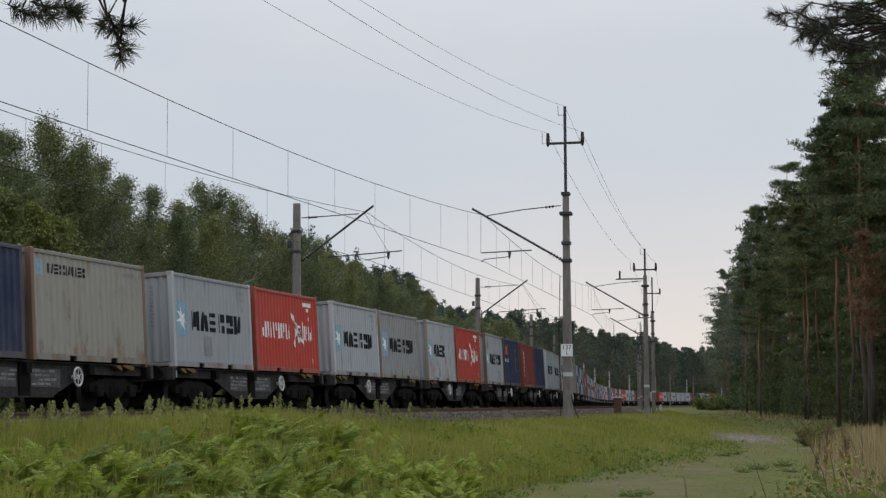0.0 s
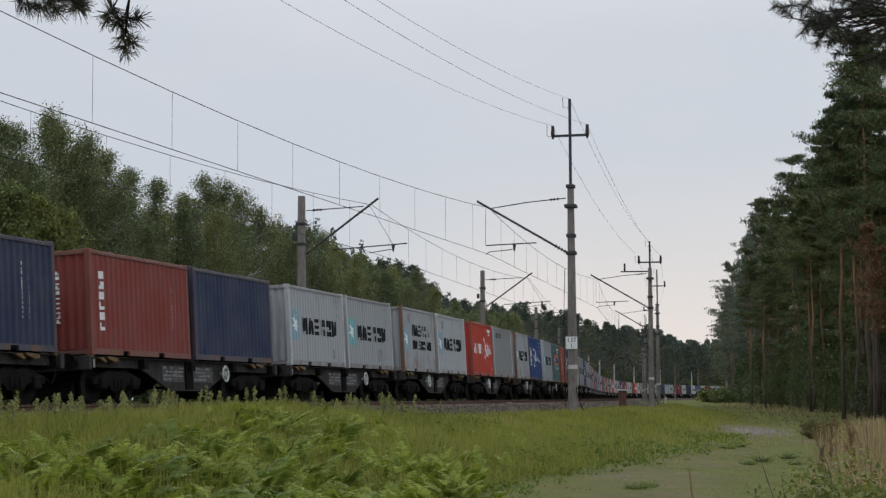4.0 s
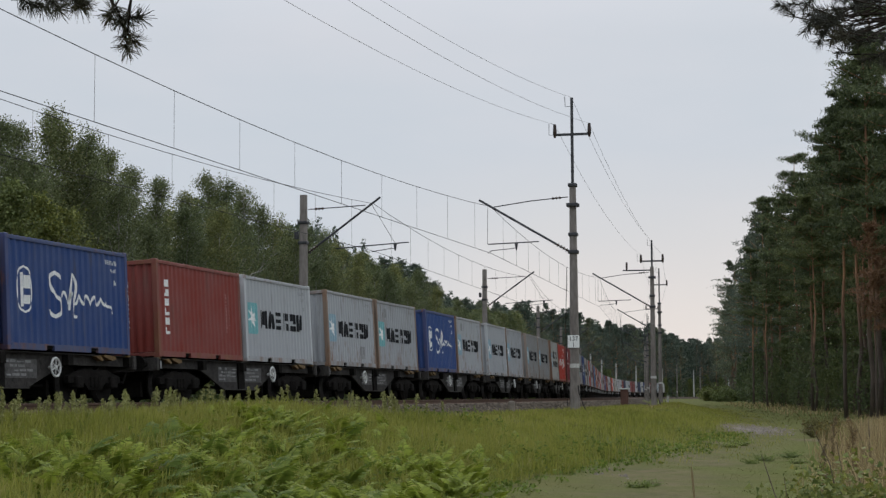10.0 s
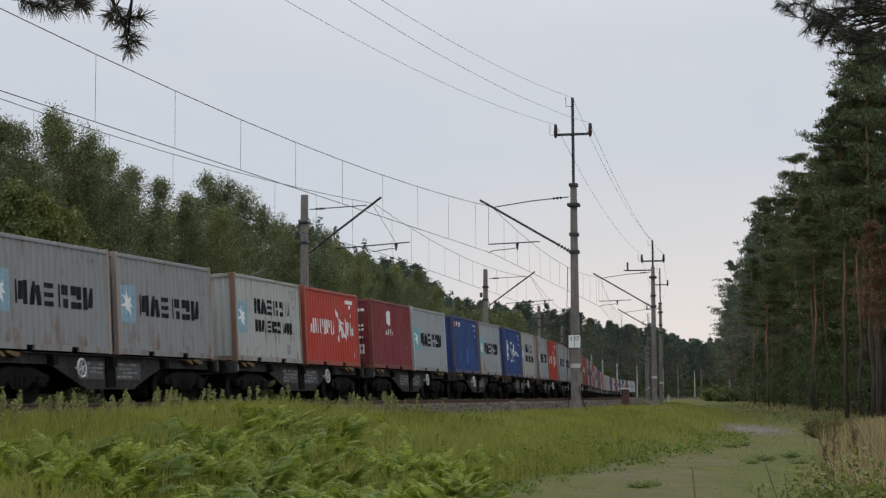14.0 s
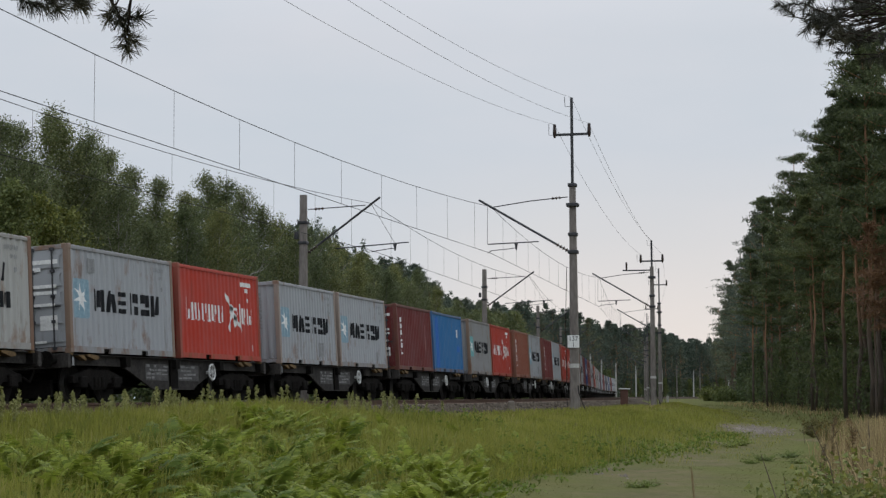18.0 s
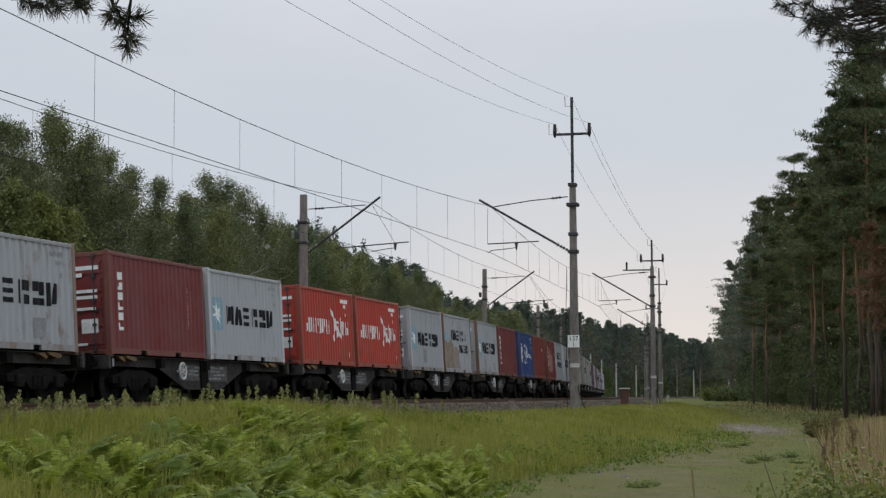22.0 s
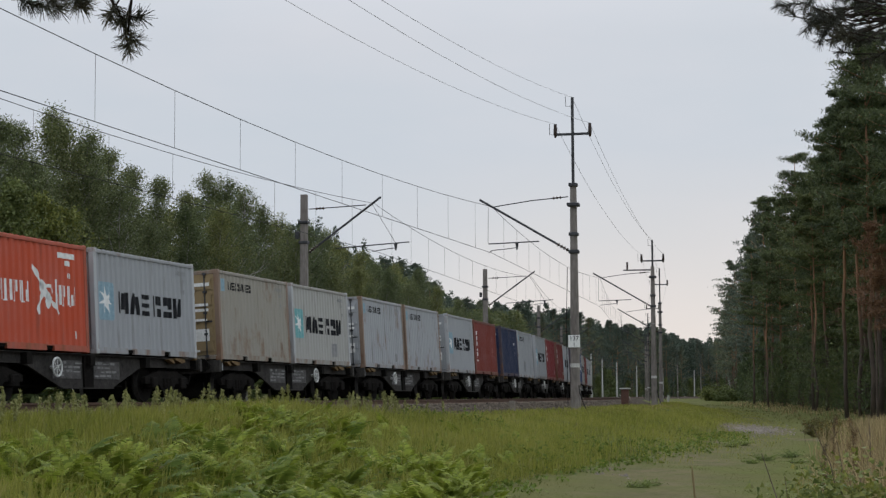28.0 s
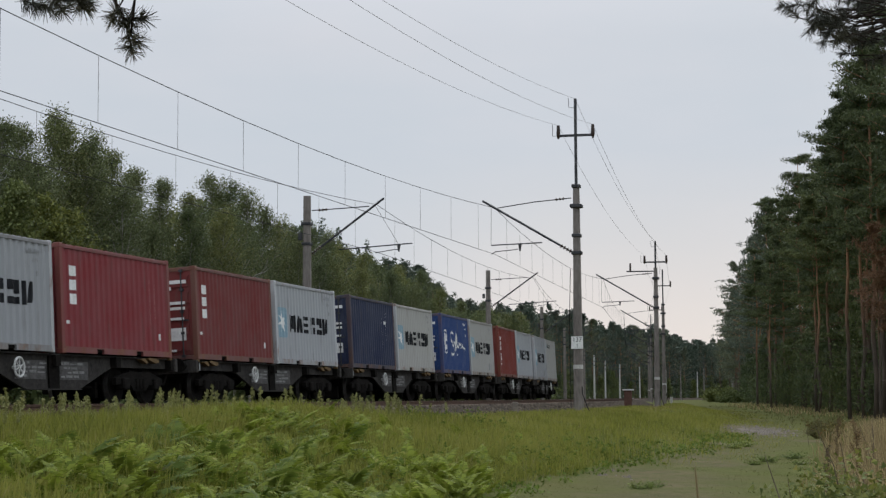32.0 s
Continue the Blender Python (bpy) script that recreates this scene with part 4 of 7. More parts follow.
def flat(outlines, lift):
    """A thin coat of paint, lift metres over the ribbed sheet."""
    sh = Shape()

    def seat(y):
        return IN + lift + float(np.interp(((y - 0.16) / RIB_STEP) % 1.0, RIB_Q, RIB_X))
    for o in outlines:
        flat_o = [Vector((a, b, 0.0)) for a, b in o]
        for tri in tessellate_polygon([flat_o]):
            p = [o[i] for i in tri]
            lo, hi = min(a for a, _ in p), max(a for a, _ in p)
            edges = [lo - 1.0] + [c for c in RIB_CUTS if lo < c < hi] + [hi + 1.0]
            for c0, c1 in zip(edges, edges[1:]):
                q = clipped(clipped(p, c0, True), c1, False)
                if len(q) < 3:
                    continue
                if sum(a * d - c * b for (a, b), (c, d) in zip(q, q[1:] + q[:1])) < 0:
                    q = q[::-1]
                sh.face_set([(seat(min(max(a, c0 + 1e-6), c1 - 1e-6)), a, b) for a, b in q], [tuple(range(len(q)))])
    return sh


def bar(y0, y1, z0, z1, lean=0.0):
    return [(y0, z0), (y1, z0), (y1 + lean, z1), (y0 + lean, z1)]


def row_of_bars(y0, y1, z0, z1, n, seed, lean=0.0):
    """A row of writing as plain upright bars."""
    w = (y1 - y0) / n
    out = []
    for i in range(n):
        a = y0 + i * w
        out += [bar(a, a + w * 0.22, z0, z1, lean), bar(a + w * 0.46, a + w * 0.68, z0 + (z1 - z0) * (0.0, 0.3, 0.0)[(i + seed) % 3], z1 - (z1 - z0) * (0.0, 0.0, 0.35)[(i + seed) % 3], lean)]
    return out


def blocks(y0, y1, z0, z1, n, lean=0.0):
    """Heavy writing as plain stencil-cut shapes by turns: leaning bars, wedges, stacked slabs and paired blocks."""
    w, h = (y1 - y0) / n, z1 - z0
    out = []
    for i in range(n):
        def at(a, b, c, d, lean_=0.0):
            return bar(y0 + (i + a) * w, y0 + (i + b) * w, z0 + c * h, z0 + d * h, lean_ * w)
        k = i % 6
        if k == 0:
            out += [at(0.0, 0.22, 0, 1), at(0.58, 0.84, 0, 1), at(0.27, 0.5, 0.18, 0.95, 0.05)]
        elif k == 1:
            out += [at(0.05, 0.3, 0, 1, 0.2), at(0.62, 0.88, 0, 0.86, -0.18)]
        elif k == 2:
            out += [at(0.08, 0.8, 0, 0.22), at(0.08, 0.8, 0.39, 0.59), at(0.08, 0.8, 0.78, 1)]
        elif k == 3:
            out += [at(0.06, 0.28, 0, 1), at(0.36, 0.82, 0.56, 1), at(0.42, 0.82, 0.0, 0.4)]
        elif k == 4:
            out += [at(0.06, 0.44, 0.58, 1), at(0.5, 0.8, 0.42, 1), at(0.06, 0.8, 0, 0.3)]
        else:
            out += [at(0.05, 0.28, 0, 1), at(0.4, 0.66, 0.1, 1, 0.16)]
    return out


def thin_bars(y0, y1, z0, z1, n):
    """Slender writing as plain thin bars with small feet."""
    w, out = (y1 - y0) / n, []
    for i in range(n):
        a, top = y0 + i * w, z1 + (0.12 if i == 0 else 0.0)
        out += [bar(a, a + 0.065, z0, top), bar(a + w * 0.66, a + w * 0.66 + 0.065, z0, z1)]
        out += [bar(a + w * 0.33, a + w * 0.33 + 0.06, z0 + (0.0, 0.2)[i % 2], z1 - (0.2, 0.0)[i % 2])]
        out += [bar(a - 0.04, a + 0.1, z0 - 0.03, z0)]
    return out


def star(cy, cz, r):
    return [(cy + (r if k % 2 == 0 else r * 0.36) * math.sin(math.pi * k / 7), cz + (r if k % 2 == 0 else r * 0.36) * math.cos(math.pi * k / 7)) for k in range(14)]


def rounded(y0, y1, z0, z1, r=0.08):
    out = []
    for cy, cz, a0 in ((y1 - r, z1 - r, 0), (y0 + r, z1 - r, 90), (y0 + r, z0 + r, 180), (y1 - r, z0 + r, 270)):
        out += [(cy + r * math.cos(radians(a0 + q)), cz + r * math.sin(radians(a0 + q))) for q in (0, 30, 60, 90)]
    return out


def ribbon(points, w):
    """A smooth brush stroke of some width along (y, z) points, in short overlapping pieces."""
    p = [points[0]] + list(points) + [points[-1]]
    fine = []
    for i in range(1, len(p) - 2):
        for k in range(5):
            t = k / 5.0
            fine.append(tuple(0.5 * (2 * p[i][j] + (p[i + 1][j] - p[i - 1][j]) * t + (2 * p[i - 1][j] - 5 * p[i][j] + 4 * p[i + 1][j] - p[i + 2][j]) * t * t
                                     + (3 * p[i][j] - p[i - 1][j] - 3 * p[i + 1][j] + p[i + 2][j]) * t ** 3) for j in (0, 1)))
    fine.append(points[-1])
    left, right = [], []
    for i, (a, b) in enumerate(fine):
        (c, d), (e, f) = fine[max(0, i - 1)], fine[min(len(fine) - 1, i + 1)]
        l = math.hypot(e - c, f - d) or 1.0
        nx_, ny_ = -(f - d) / l * w / 2, (e - c) / l * w / 2
        left.append((a + nx_, b + ny_))
        right.append((a - nx_, b - ny_))
    return [[left[i], right[i], right[i + 1], left[i + 1]] for i in range(len(fine) - 1)]


def wave(y0, y1, z, amp, n, w):
    pts = [(y0 + (y1 - y0) * i / (n * 4), z + amp * math.sin(i / 4 * math.tau) * (1.0 - 0.4 * i / (n * 4))) for i in range(n * 4 + 1)]
    return ribbon(pts, w)


def circle(cy, cz, r, n=20, a0=0.0, a1=math.tau):
    return [(cy + r * math.cos(a0 + (a1 - a0) * k / n), cz + r * math.sin(a0 + (a1 - a0) * k / n)) for k in range(n + 1)]


def code_rows(seed, dark=False):
    """The small number rows in the upper rear corner, as bars."""
    return row_of_bars(4.85, 5.55, 2.22, 2.33, 9, seed) + row_of_bars(5.15, 5.45, 2.03, 2.12, 4, seed + 1) + row_of_bars(5.3, 5.42, 1.72, 1.84, 1, seed + 2)


def upright_rows(y, z0, z1, n, w, seed):
    """A column of characters, one under the other, as plain bars."""
    r = random.Random(seed)
    h = (z1 - z0) / n
    out = []
    for i in range(n):
        a = z0 + i * h
        out.append(bar(y, y + w, a + h * 0.06, a + h * 0.38))
        out.append(bar(y + (w * 0.55 if r.random() < 0.5 else 0), y + w * (1.0 if r.random() < 0.5 else 0.55), a + h * 0.38, a + h * 0.8))
    return out


def mark_shapes(kind, seed):
    """(name, outlines, material, label) of one kind of marking."""
    code_w = ("code_lettering", code_rows(seed), M_MARK, "rows of small white bars")
    code_d = ("code_lettering", code_rows(seed), M_PATCH, "rows of small grey bars")
    if kind in ("star", "star_teal", "star_worn", "star_two"):
        sq = M_TEAL if kind == "star_teal" else M_SKYBLUE
        out = [("logo_square", [rounded(0.22, 1.06, 0.84, 1.78)], sq, "pale square with a star"), ("logo_star", [star(0.64, 1.32, 0.36)], M_MARK, "white seven-pointed star")]
        if kind == "star_two":
            out += [("logo_lettering", blocks(1.75, 5.05, 1.46, 1.92, 6), M_BLACK, "row of black bars"), ("logo_lettering", blocks(1.8, 5.15, 0.92, 1.28, 7), M_BLACK, "row of black bars")]
        elif kind == "star_worn":
            out += [("logo_lettering", blocks(1.35, 3.85, 1.06, 1.58, 4), M_BLACK, "row of black bars"), ("logo_lettering", [bar(3.75, 3.95, 0.75, 1.1)], M_REDPATCH, "torn remains of a bar")]
        else:
            out += [("logo_lettering", blocks(1.32, 5.3, 1.04, 1.58, 6), M_BLACK, "row of black bars")]
        return out + [code_d]
    if kind == "star_smear":
        return [("logo_square", [rounded(0.22, 1.06, 1.35, 1.78, 0.04)], M_SKYBLUE, "remains of a pale blue square"), ("logo_lettering", blocks(1.75, 5.05, 1.46, 1.92, 6), M_BLACK, "row of black bars"),
                ("logo_lettering", blocks(3.3, 5.15, 0.92, 1.28, 4), M_BLACK, "row of black bars"),
                ("repair_patch", [[(0.05, 0.2), (3.1, 0.2), (3.2, 0.95), (2.6, 1.2), (2.0, 1.1), (1.7, 1.5), (1.0, 1.3), (0.05, 1.45)]], M_SMEAR, "brown rust smear"), code_d]
    if kind == "small_star":
        return [("logo_square", [rounded(0.28, 0.62, 1.98, 2.34, 0.04)], M_SKYBLUE, "small pale square"), ("logo_lettering", blocks(0.78, 2.75, 2.04, 2.27, 10), M_BLACK, "row of small black bars"), code_d]
    if kind == "swimmer":
        fig = (ribbon([(3.35, 1.9), (3.5, 1.86), (3.72, 1.62), (3.9, 1.45)], 0.13) + ribbon([(3.75, 1.55), (3.95, 1.38), (4.1, 1.2), (4.02, 1.05)], 0.26)
               + ribbon([(4.05, 1.3), (4.3, 1.14), (4.5, 1.02), (4.62, 0.86)], 0.12) + ribbon([(3.85, 1.3), (3.72, 1.12), (3.62, 0.98), (3.66, 0.84)], 0.11) + ribbon([(4.0, 1.5), (4.22, 1.5), (4.36, 1.36)], 0.08))
        return [("logo_lettering", thin_bars(0.55, 3.3, 1.1, 1.56, 7) + thin_bars(4.45, 5.5, 1.1, 1.56, 3), M_MARK, "rows of white bars"),
                ("logo_figure", fig, M_MARK, "white leaping shape"),
                ("code_lettering", [bar(4.65, 5.5, 2.2, 2.33), bar(4.98, 5.25, 2.03, 2.15), bar(5.05, 5.1, 1.74, 1.86), bar(5.2, 5.25, 1.74, 1.86)], M_MARK, "white number panels as plain bars"),
                ("code_lettering", [bar(5.35, 5.45, 0.32, 0.5)], M_MARK, "small white bar")]
    if kind == "script":
        oct_ = [(0.85 + 0.36 * math.cos(radians(22.5 + 45 * k)), 1.38 + 0.52 * math.sin(radians(22.5 + 45 * k))) for k in range(9)]
        s_ = ribbon([(2.55, 1.72), (2.3, 1.85), (2.05, 1.72), (2.15, 1.42), (2.5, 1.2), (2.5, 0.92), (2.2, 0.82), (1.95, 0.98)], 0.09)
        return [("logo_emblem", ribbon(oct_, 0.05), M_MARK, "white octagonal emblem"), ("logo_flag", [bar(0.68, 0.76, 0.98, 1.75), bar(0.76, 1.08, 1.4, 1.7, 0.03), bar(0.76, 1.05, 1.05, 1.25, 0.03)], M_MARK, "white flag shape"),
                ("logo_script", s_ + ribbon([(2.95, 1.0), (3.1, 1.85), (3.3, 1.6), (3.15, 0.95), (3.3, 0.85)], 0.07) + wave(2.6, 4.85, 1.28, 0.14, 6, 0.065) + ribbon([(4.8, 1.2), (5.1, 1.15), (5.2, 1.0)], 0.07), M_MARK, "flowing white brush strokes"), code_w]
    if kind in ("stack", "stack_worn"):
        out = [("logo_column", upright_rows(0.50, 0.6, 2.12, 6, 0.28, seed), M_MARK, "white bars in a column"),
               ("code_lettering", upright_rows(4.95, 0.8, 1.95, 12, 0.05, seed) + upright_rows(5.2, 0.9, 1.9, 10, 0.04, seed + 1), M_REDPATCH, "thin columns of faded bars")]
        if kind == "stack_worn":
            out.append(("repair_patch", [bar(0.75, 1.5, 0.9, 1.6), bar(1.55, 2.6, 0.5, 1.95), bar(2.6, 3.9, 0.55, 1.65)], M_REDPATCH, "greyish repainted patches"))
        return out
    if kind == "stack_short":
        return [("logo_column", upright_rows(0.45, 1.15, 2.15, 3, 0.34, seed), M_MARK, "white bars in a column"), ("code_lettering", upright_rows(4.85, 0.85, 2.0, 12, 0.06, seed) + upright_rows(5.15, 1.0, 1.95, 10, 0.06, seed + 1), M_REDPATCH, "thin columns of faded bars"),
                ("code_lettering", [bar(0.3, 0.42, 0.7, 0.78), bar(5.3, 5.42, 0.45, 0.62)], M_MARK, "small white bars")]
    if kind == "cross":
        return [("logo_cross", ribbon([(0.75, 2.15), (1.6, 1.72)], 0.12) + ribbon([(0.75, 1.68), (1.6, 2.18)], 0.12), M_ORANGEMARK, "orange crossed strokes"),
                ("logo_lettering", row_of_bars(0.65, 1.75, 1.28, 1.48, 3, seed), M_MARK, "white bars"), ("code_lettering", upright_rows(4.5, 0.75, 2.05, 12, 0.07, seed) + upright_rows(4.85, 0.75, 1.75, 9, 0.05, seed + 1), M_MARK, "thin columns of white bars")]
    if kind == "codes":
        return [("code_lettering", upright_rows(4.3, 0.8, 2.1, 11, 0.09, seed) + upright_rows(4.8, 1.1, 2.2, 9, 0.07, seed + 1), M_MARK, "columns of small white bars"), ("code_lettering", [bar(4.55, 4.85, 1.7, 1.82)], M_MARK, "small white label")]
    if kind == "panels":
        return [("logo_panel", [bar(1.35, 2.45, 1.22, 1.98)], M_NAVYMARK, "navy panel"), ("logo_panel", [bar(2.45, 4.85, 1.12, 1.86)], M_ORANGEMARK, "orange panel"),
                ("logo_lettering", row_of_bars(1.45, 2.4, 1.4, 1.78, 2, seed), M_MARK, "white bars"), ("logo_lettering", row_of_bars(2.75, 4.7, 1.3, 1.68, 7, seed), M_NAVYMARK, "navy bars"),
                ("logo_lettering", row_of_bars(2.8, 4.4, 0.86, 1.02, 6, seed), M_MARK, "white bars"), ("logo_panel", [bar(2.02, 2.5, 0.98, 1.42)], M_PATCH, "peeled patch"), ("code_lettering", [bar(4.4, 5.35, 2.16, 2.3), bar(4.75, 5.05, 1.96, 2.08), bar(5.1, 5.24, 0.5, 0.68)], M_MARK, "white bars")]
    if kind == "moon":
        return [("logo_disc", [circle(2.6, 1.95, 0.3)], M_MARK, "white disc"), ("logo_lettering", row_of_bars(2.0, 3.2, 1.3, 1.52, 4, seed), M_MARK, "white bars"), ("code_lettering", [bar(5.1, 5.22, 0.8, 0.95)], M_MARK, "small white bar")]
    if kind == "tab":
        return [("logo_lettering", [bar(0.28, 0.5, 2.1, 2.32)], M_ORANGEMARK, "small red tab"), ("logo_lettering", row_of_bars(0.62, 1.75, 2.1, 2.32, 5, seed), M_MARK, "white bars"), code_w, ("repair_patch", [bar(3.0, 3.35, 0.45, 1.15)], M_DEEPBLUE, "brighter blue patch")]
    if kind == "stripe":
        return [("logo_stripe", [bar(0.62, 1.15, 0.2, 2.35)], M_DEEPBLUE, "dark blue upright stripe"), ("repair_patch", [bar(4.9, 5.4, 0.95, 1.2)], M_DEEPBLUE, "dark blue patch"), ("code_lettering", [bar(4.95, 5.05, 1.6, 1.95)], M_MARK, "white bar")]
    if kind == "badge":
        return [("logo_panel", [bar(0.9, 2.45, 1.55, 2.3)], M_BLACK, "black badge"), ("logo_panel", [bar(1.4, 2.4, 1.95 + 0.1 * k, 2.0 + 0.1 * k) for k in range(3)], M_YELLOW, "yellow stripes"),
                ("logo_lettering", row_of_bars(1.0, 2.4, 1.6, 1.85, 4, seed), M_MARK, "white bars"), ("code_lettering", upright_rows(5.2, 0.7, 2.1, 12, 0.07, seed), M_MARK, "thin column of white bars")]
    return []


MARK_MESHES, WORN_MESHES = {}, []


def add_marks(c, kind, doors, seed, grey=False):
    """Lay the markings of one kind on a container."""
    if kind not in MARK_MESHES:
        made = []
        for k, (name, outlines, material, label) in enumerate(mark_shapes(kind, 11 + len(MARK_MESHES))):
            made.append((name, flat(outlines, 0.003 + 0.002 * k).mesh(name, material), label))
        MARK_MESHES[kind] = made
    for name, me, label in MARK_MESHES[kind]:
        tagged(part(name, me, None, c, label), kind="stuff" if name.endswith("lettering") or name == "logo_column" else "")
    worn = random.Random(seed * 7 + 3)
    if grey and worn.random() < 0.5 and not kind.endswith(("worn", "smear")):
        if not WORN_MESHES:
            for spots in ([bar(4.0, 4.6, 0.3, 0.75)], [bar(2.2, 2.75, 0.35, 0.9)], [bar(1.0, 1.4, 1.95, 2.3)], [bar(4.6, 4.9, 0.28, 0.6)]):
                WORN_MESHES.append(flat(spots, 0.0165).mesh("repair_patch", M_PATCH))
        part("repair_patch", WORN_MESHES[worn.randrange(4)], None, c, "dull grey patch of paint")
    if doors:
        tagged(part("door_lettering", DOOR_LABELS, None, c, "white number rows and label panels as bars"), kind="stuff")
    elif kind in ("script", "stack", "swimmer", "star"):
        tagged(part("end_lettering", END_MARKS[0 if kind == "star" else 1], None, c, "column of small bars"), kind="stuff")


def end_flat(outlines, y):
    sh = Shape()
    for o in outlines:
        sh.extrude(o, "y", y - 0.005, y)
    return sh


DOOR_LABELS = end_flat([bar(0.15, 0.95, 2.12, 2.22), bar(0.15, 0.5, 1.95, 2.05), bar(0.2, 0.9, 1.55, 1.63), bar(0.2, 0.9, 1.4, 1.48), bar(0.2, 0.85, 1.12, 1.19),
                        bar(0.45, 0.9, 0.55, 0.9), bar(0.3, 0.6, 0.25, 0.31)], -0.016).mesh("door_lettering", M_MARK)
END_MARKS = [end_flat(upright_rows(0.55, 1.1, 2.25, 11, 0.1, 5), -0.012 + 0.03).mesh("end_lettering", M_PATCH), end_flat(upright_rows(0.3, 0.8, 2.1, 11, 0.1, 6), -0.012 + 0.03).mesh("end_lettering", M_MARK)]

SHELLS = {True: container_shell(True), False: container_shell(False)}


def container(kind, colour, doors, rusty, seed, first=False):
    c = copy_thing(SHELLS[doors], Matrix())
    add_marks(c, kind, doors, seed, colour in (GREY, GREY2, PALE))
    tagged(c, ("rusty " if rusty else "") + f"{COLOUR_WORD[colour]} steel container with {MARK_WORD[kind]}", "container")
    r = random.Random(seed)
    tint = 1.0 + r.uniform(-0.1, 0.06)
    posts = colour if not (colour in (GREY, PALE, WARM, GREY2)) else (r.choice(((0.17, 0.095, 0.06), (0.27, 0.215, 0.18), (0.21, 0.145, 0.105))) if rusty else (0.42, 0.43, 0.44))
    if posts is colour:
        q_ = r.uniform(0.15, 0.6)
        posts = tuple(p * (1 - q_) + b * q_ for p, b in zip(colour, (0.13, 0.075, 0.05)))
    q_ = r.uniform(0.1, 0.5)
    rails = tuple(p * (1 - q_) + b * q_ for p, b in zip(colour, (0.115, 0.095, 0.078)))
    for ob in c.children_recursive:
        base = ob.name.split(".")[0]
        ob.color = (*[q * tint for q in (posts if base in ("corner_post", "corner_casting") else rails if base in ("top_rail", "bottom_rail", "end_rail") else colour)], 1)
        if colour == WARM and base == "door":
            ob.color = (0.27, 0.195, 0.10, 1)
        if rusty and base in ("side_wall",):
            ob.material_slots[0].link = "OBJECT"
            ob.material_slots[0].material = M_PAINT_OLD
    return c


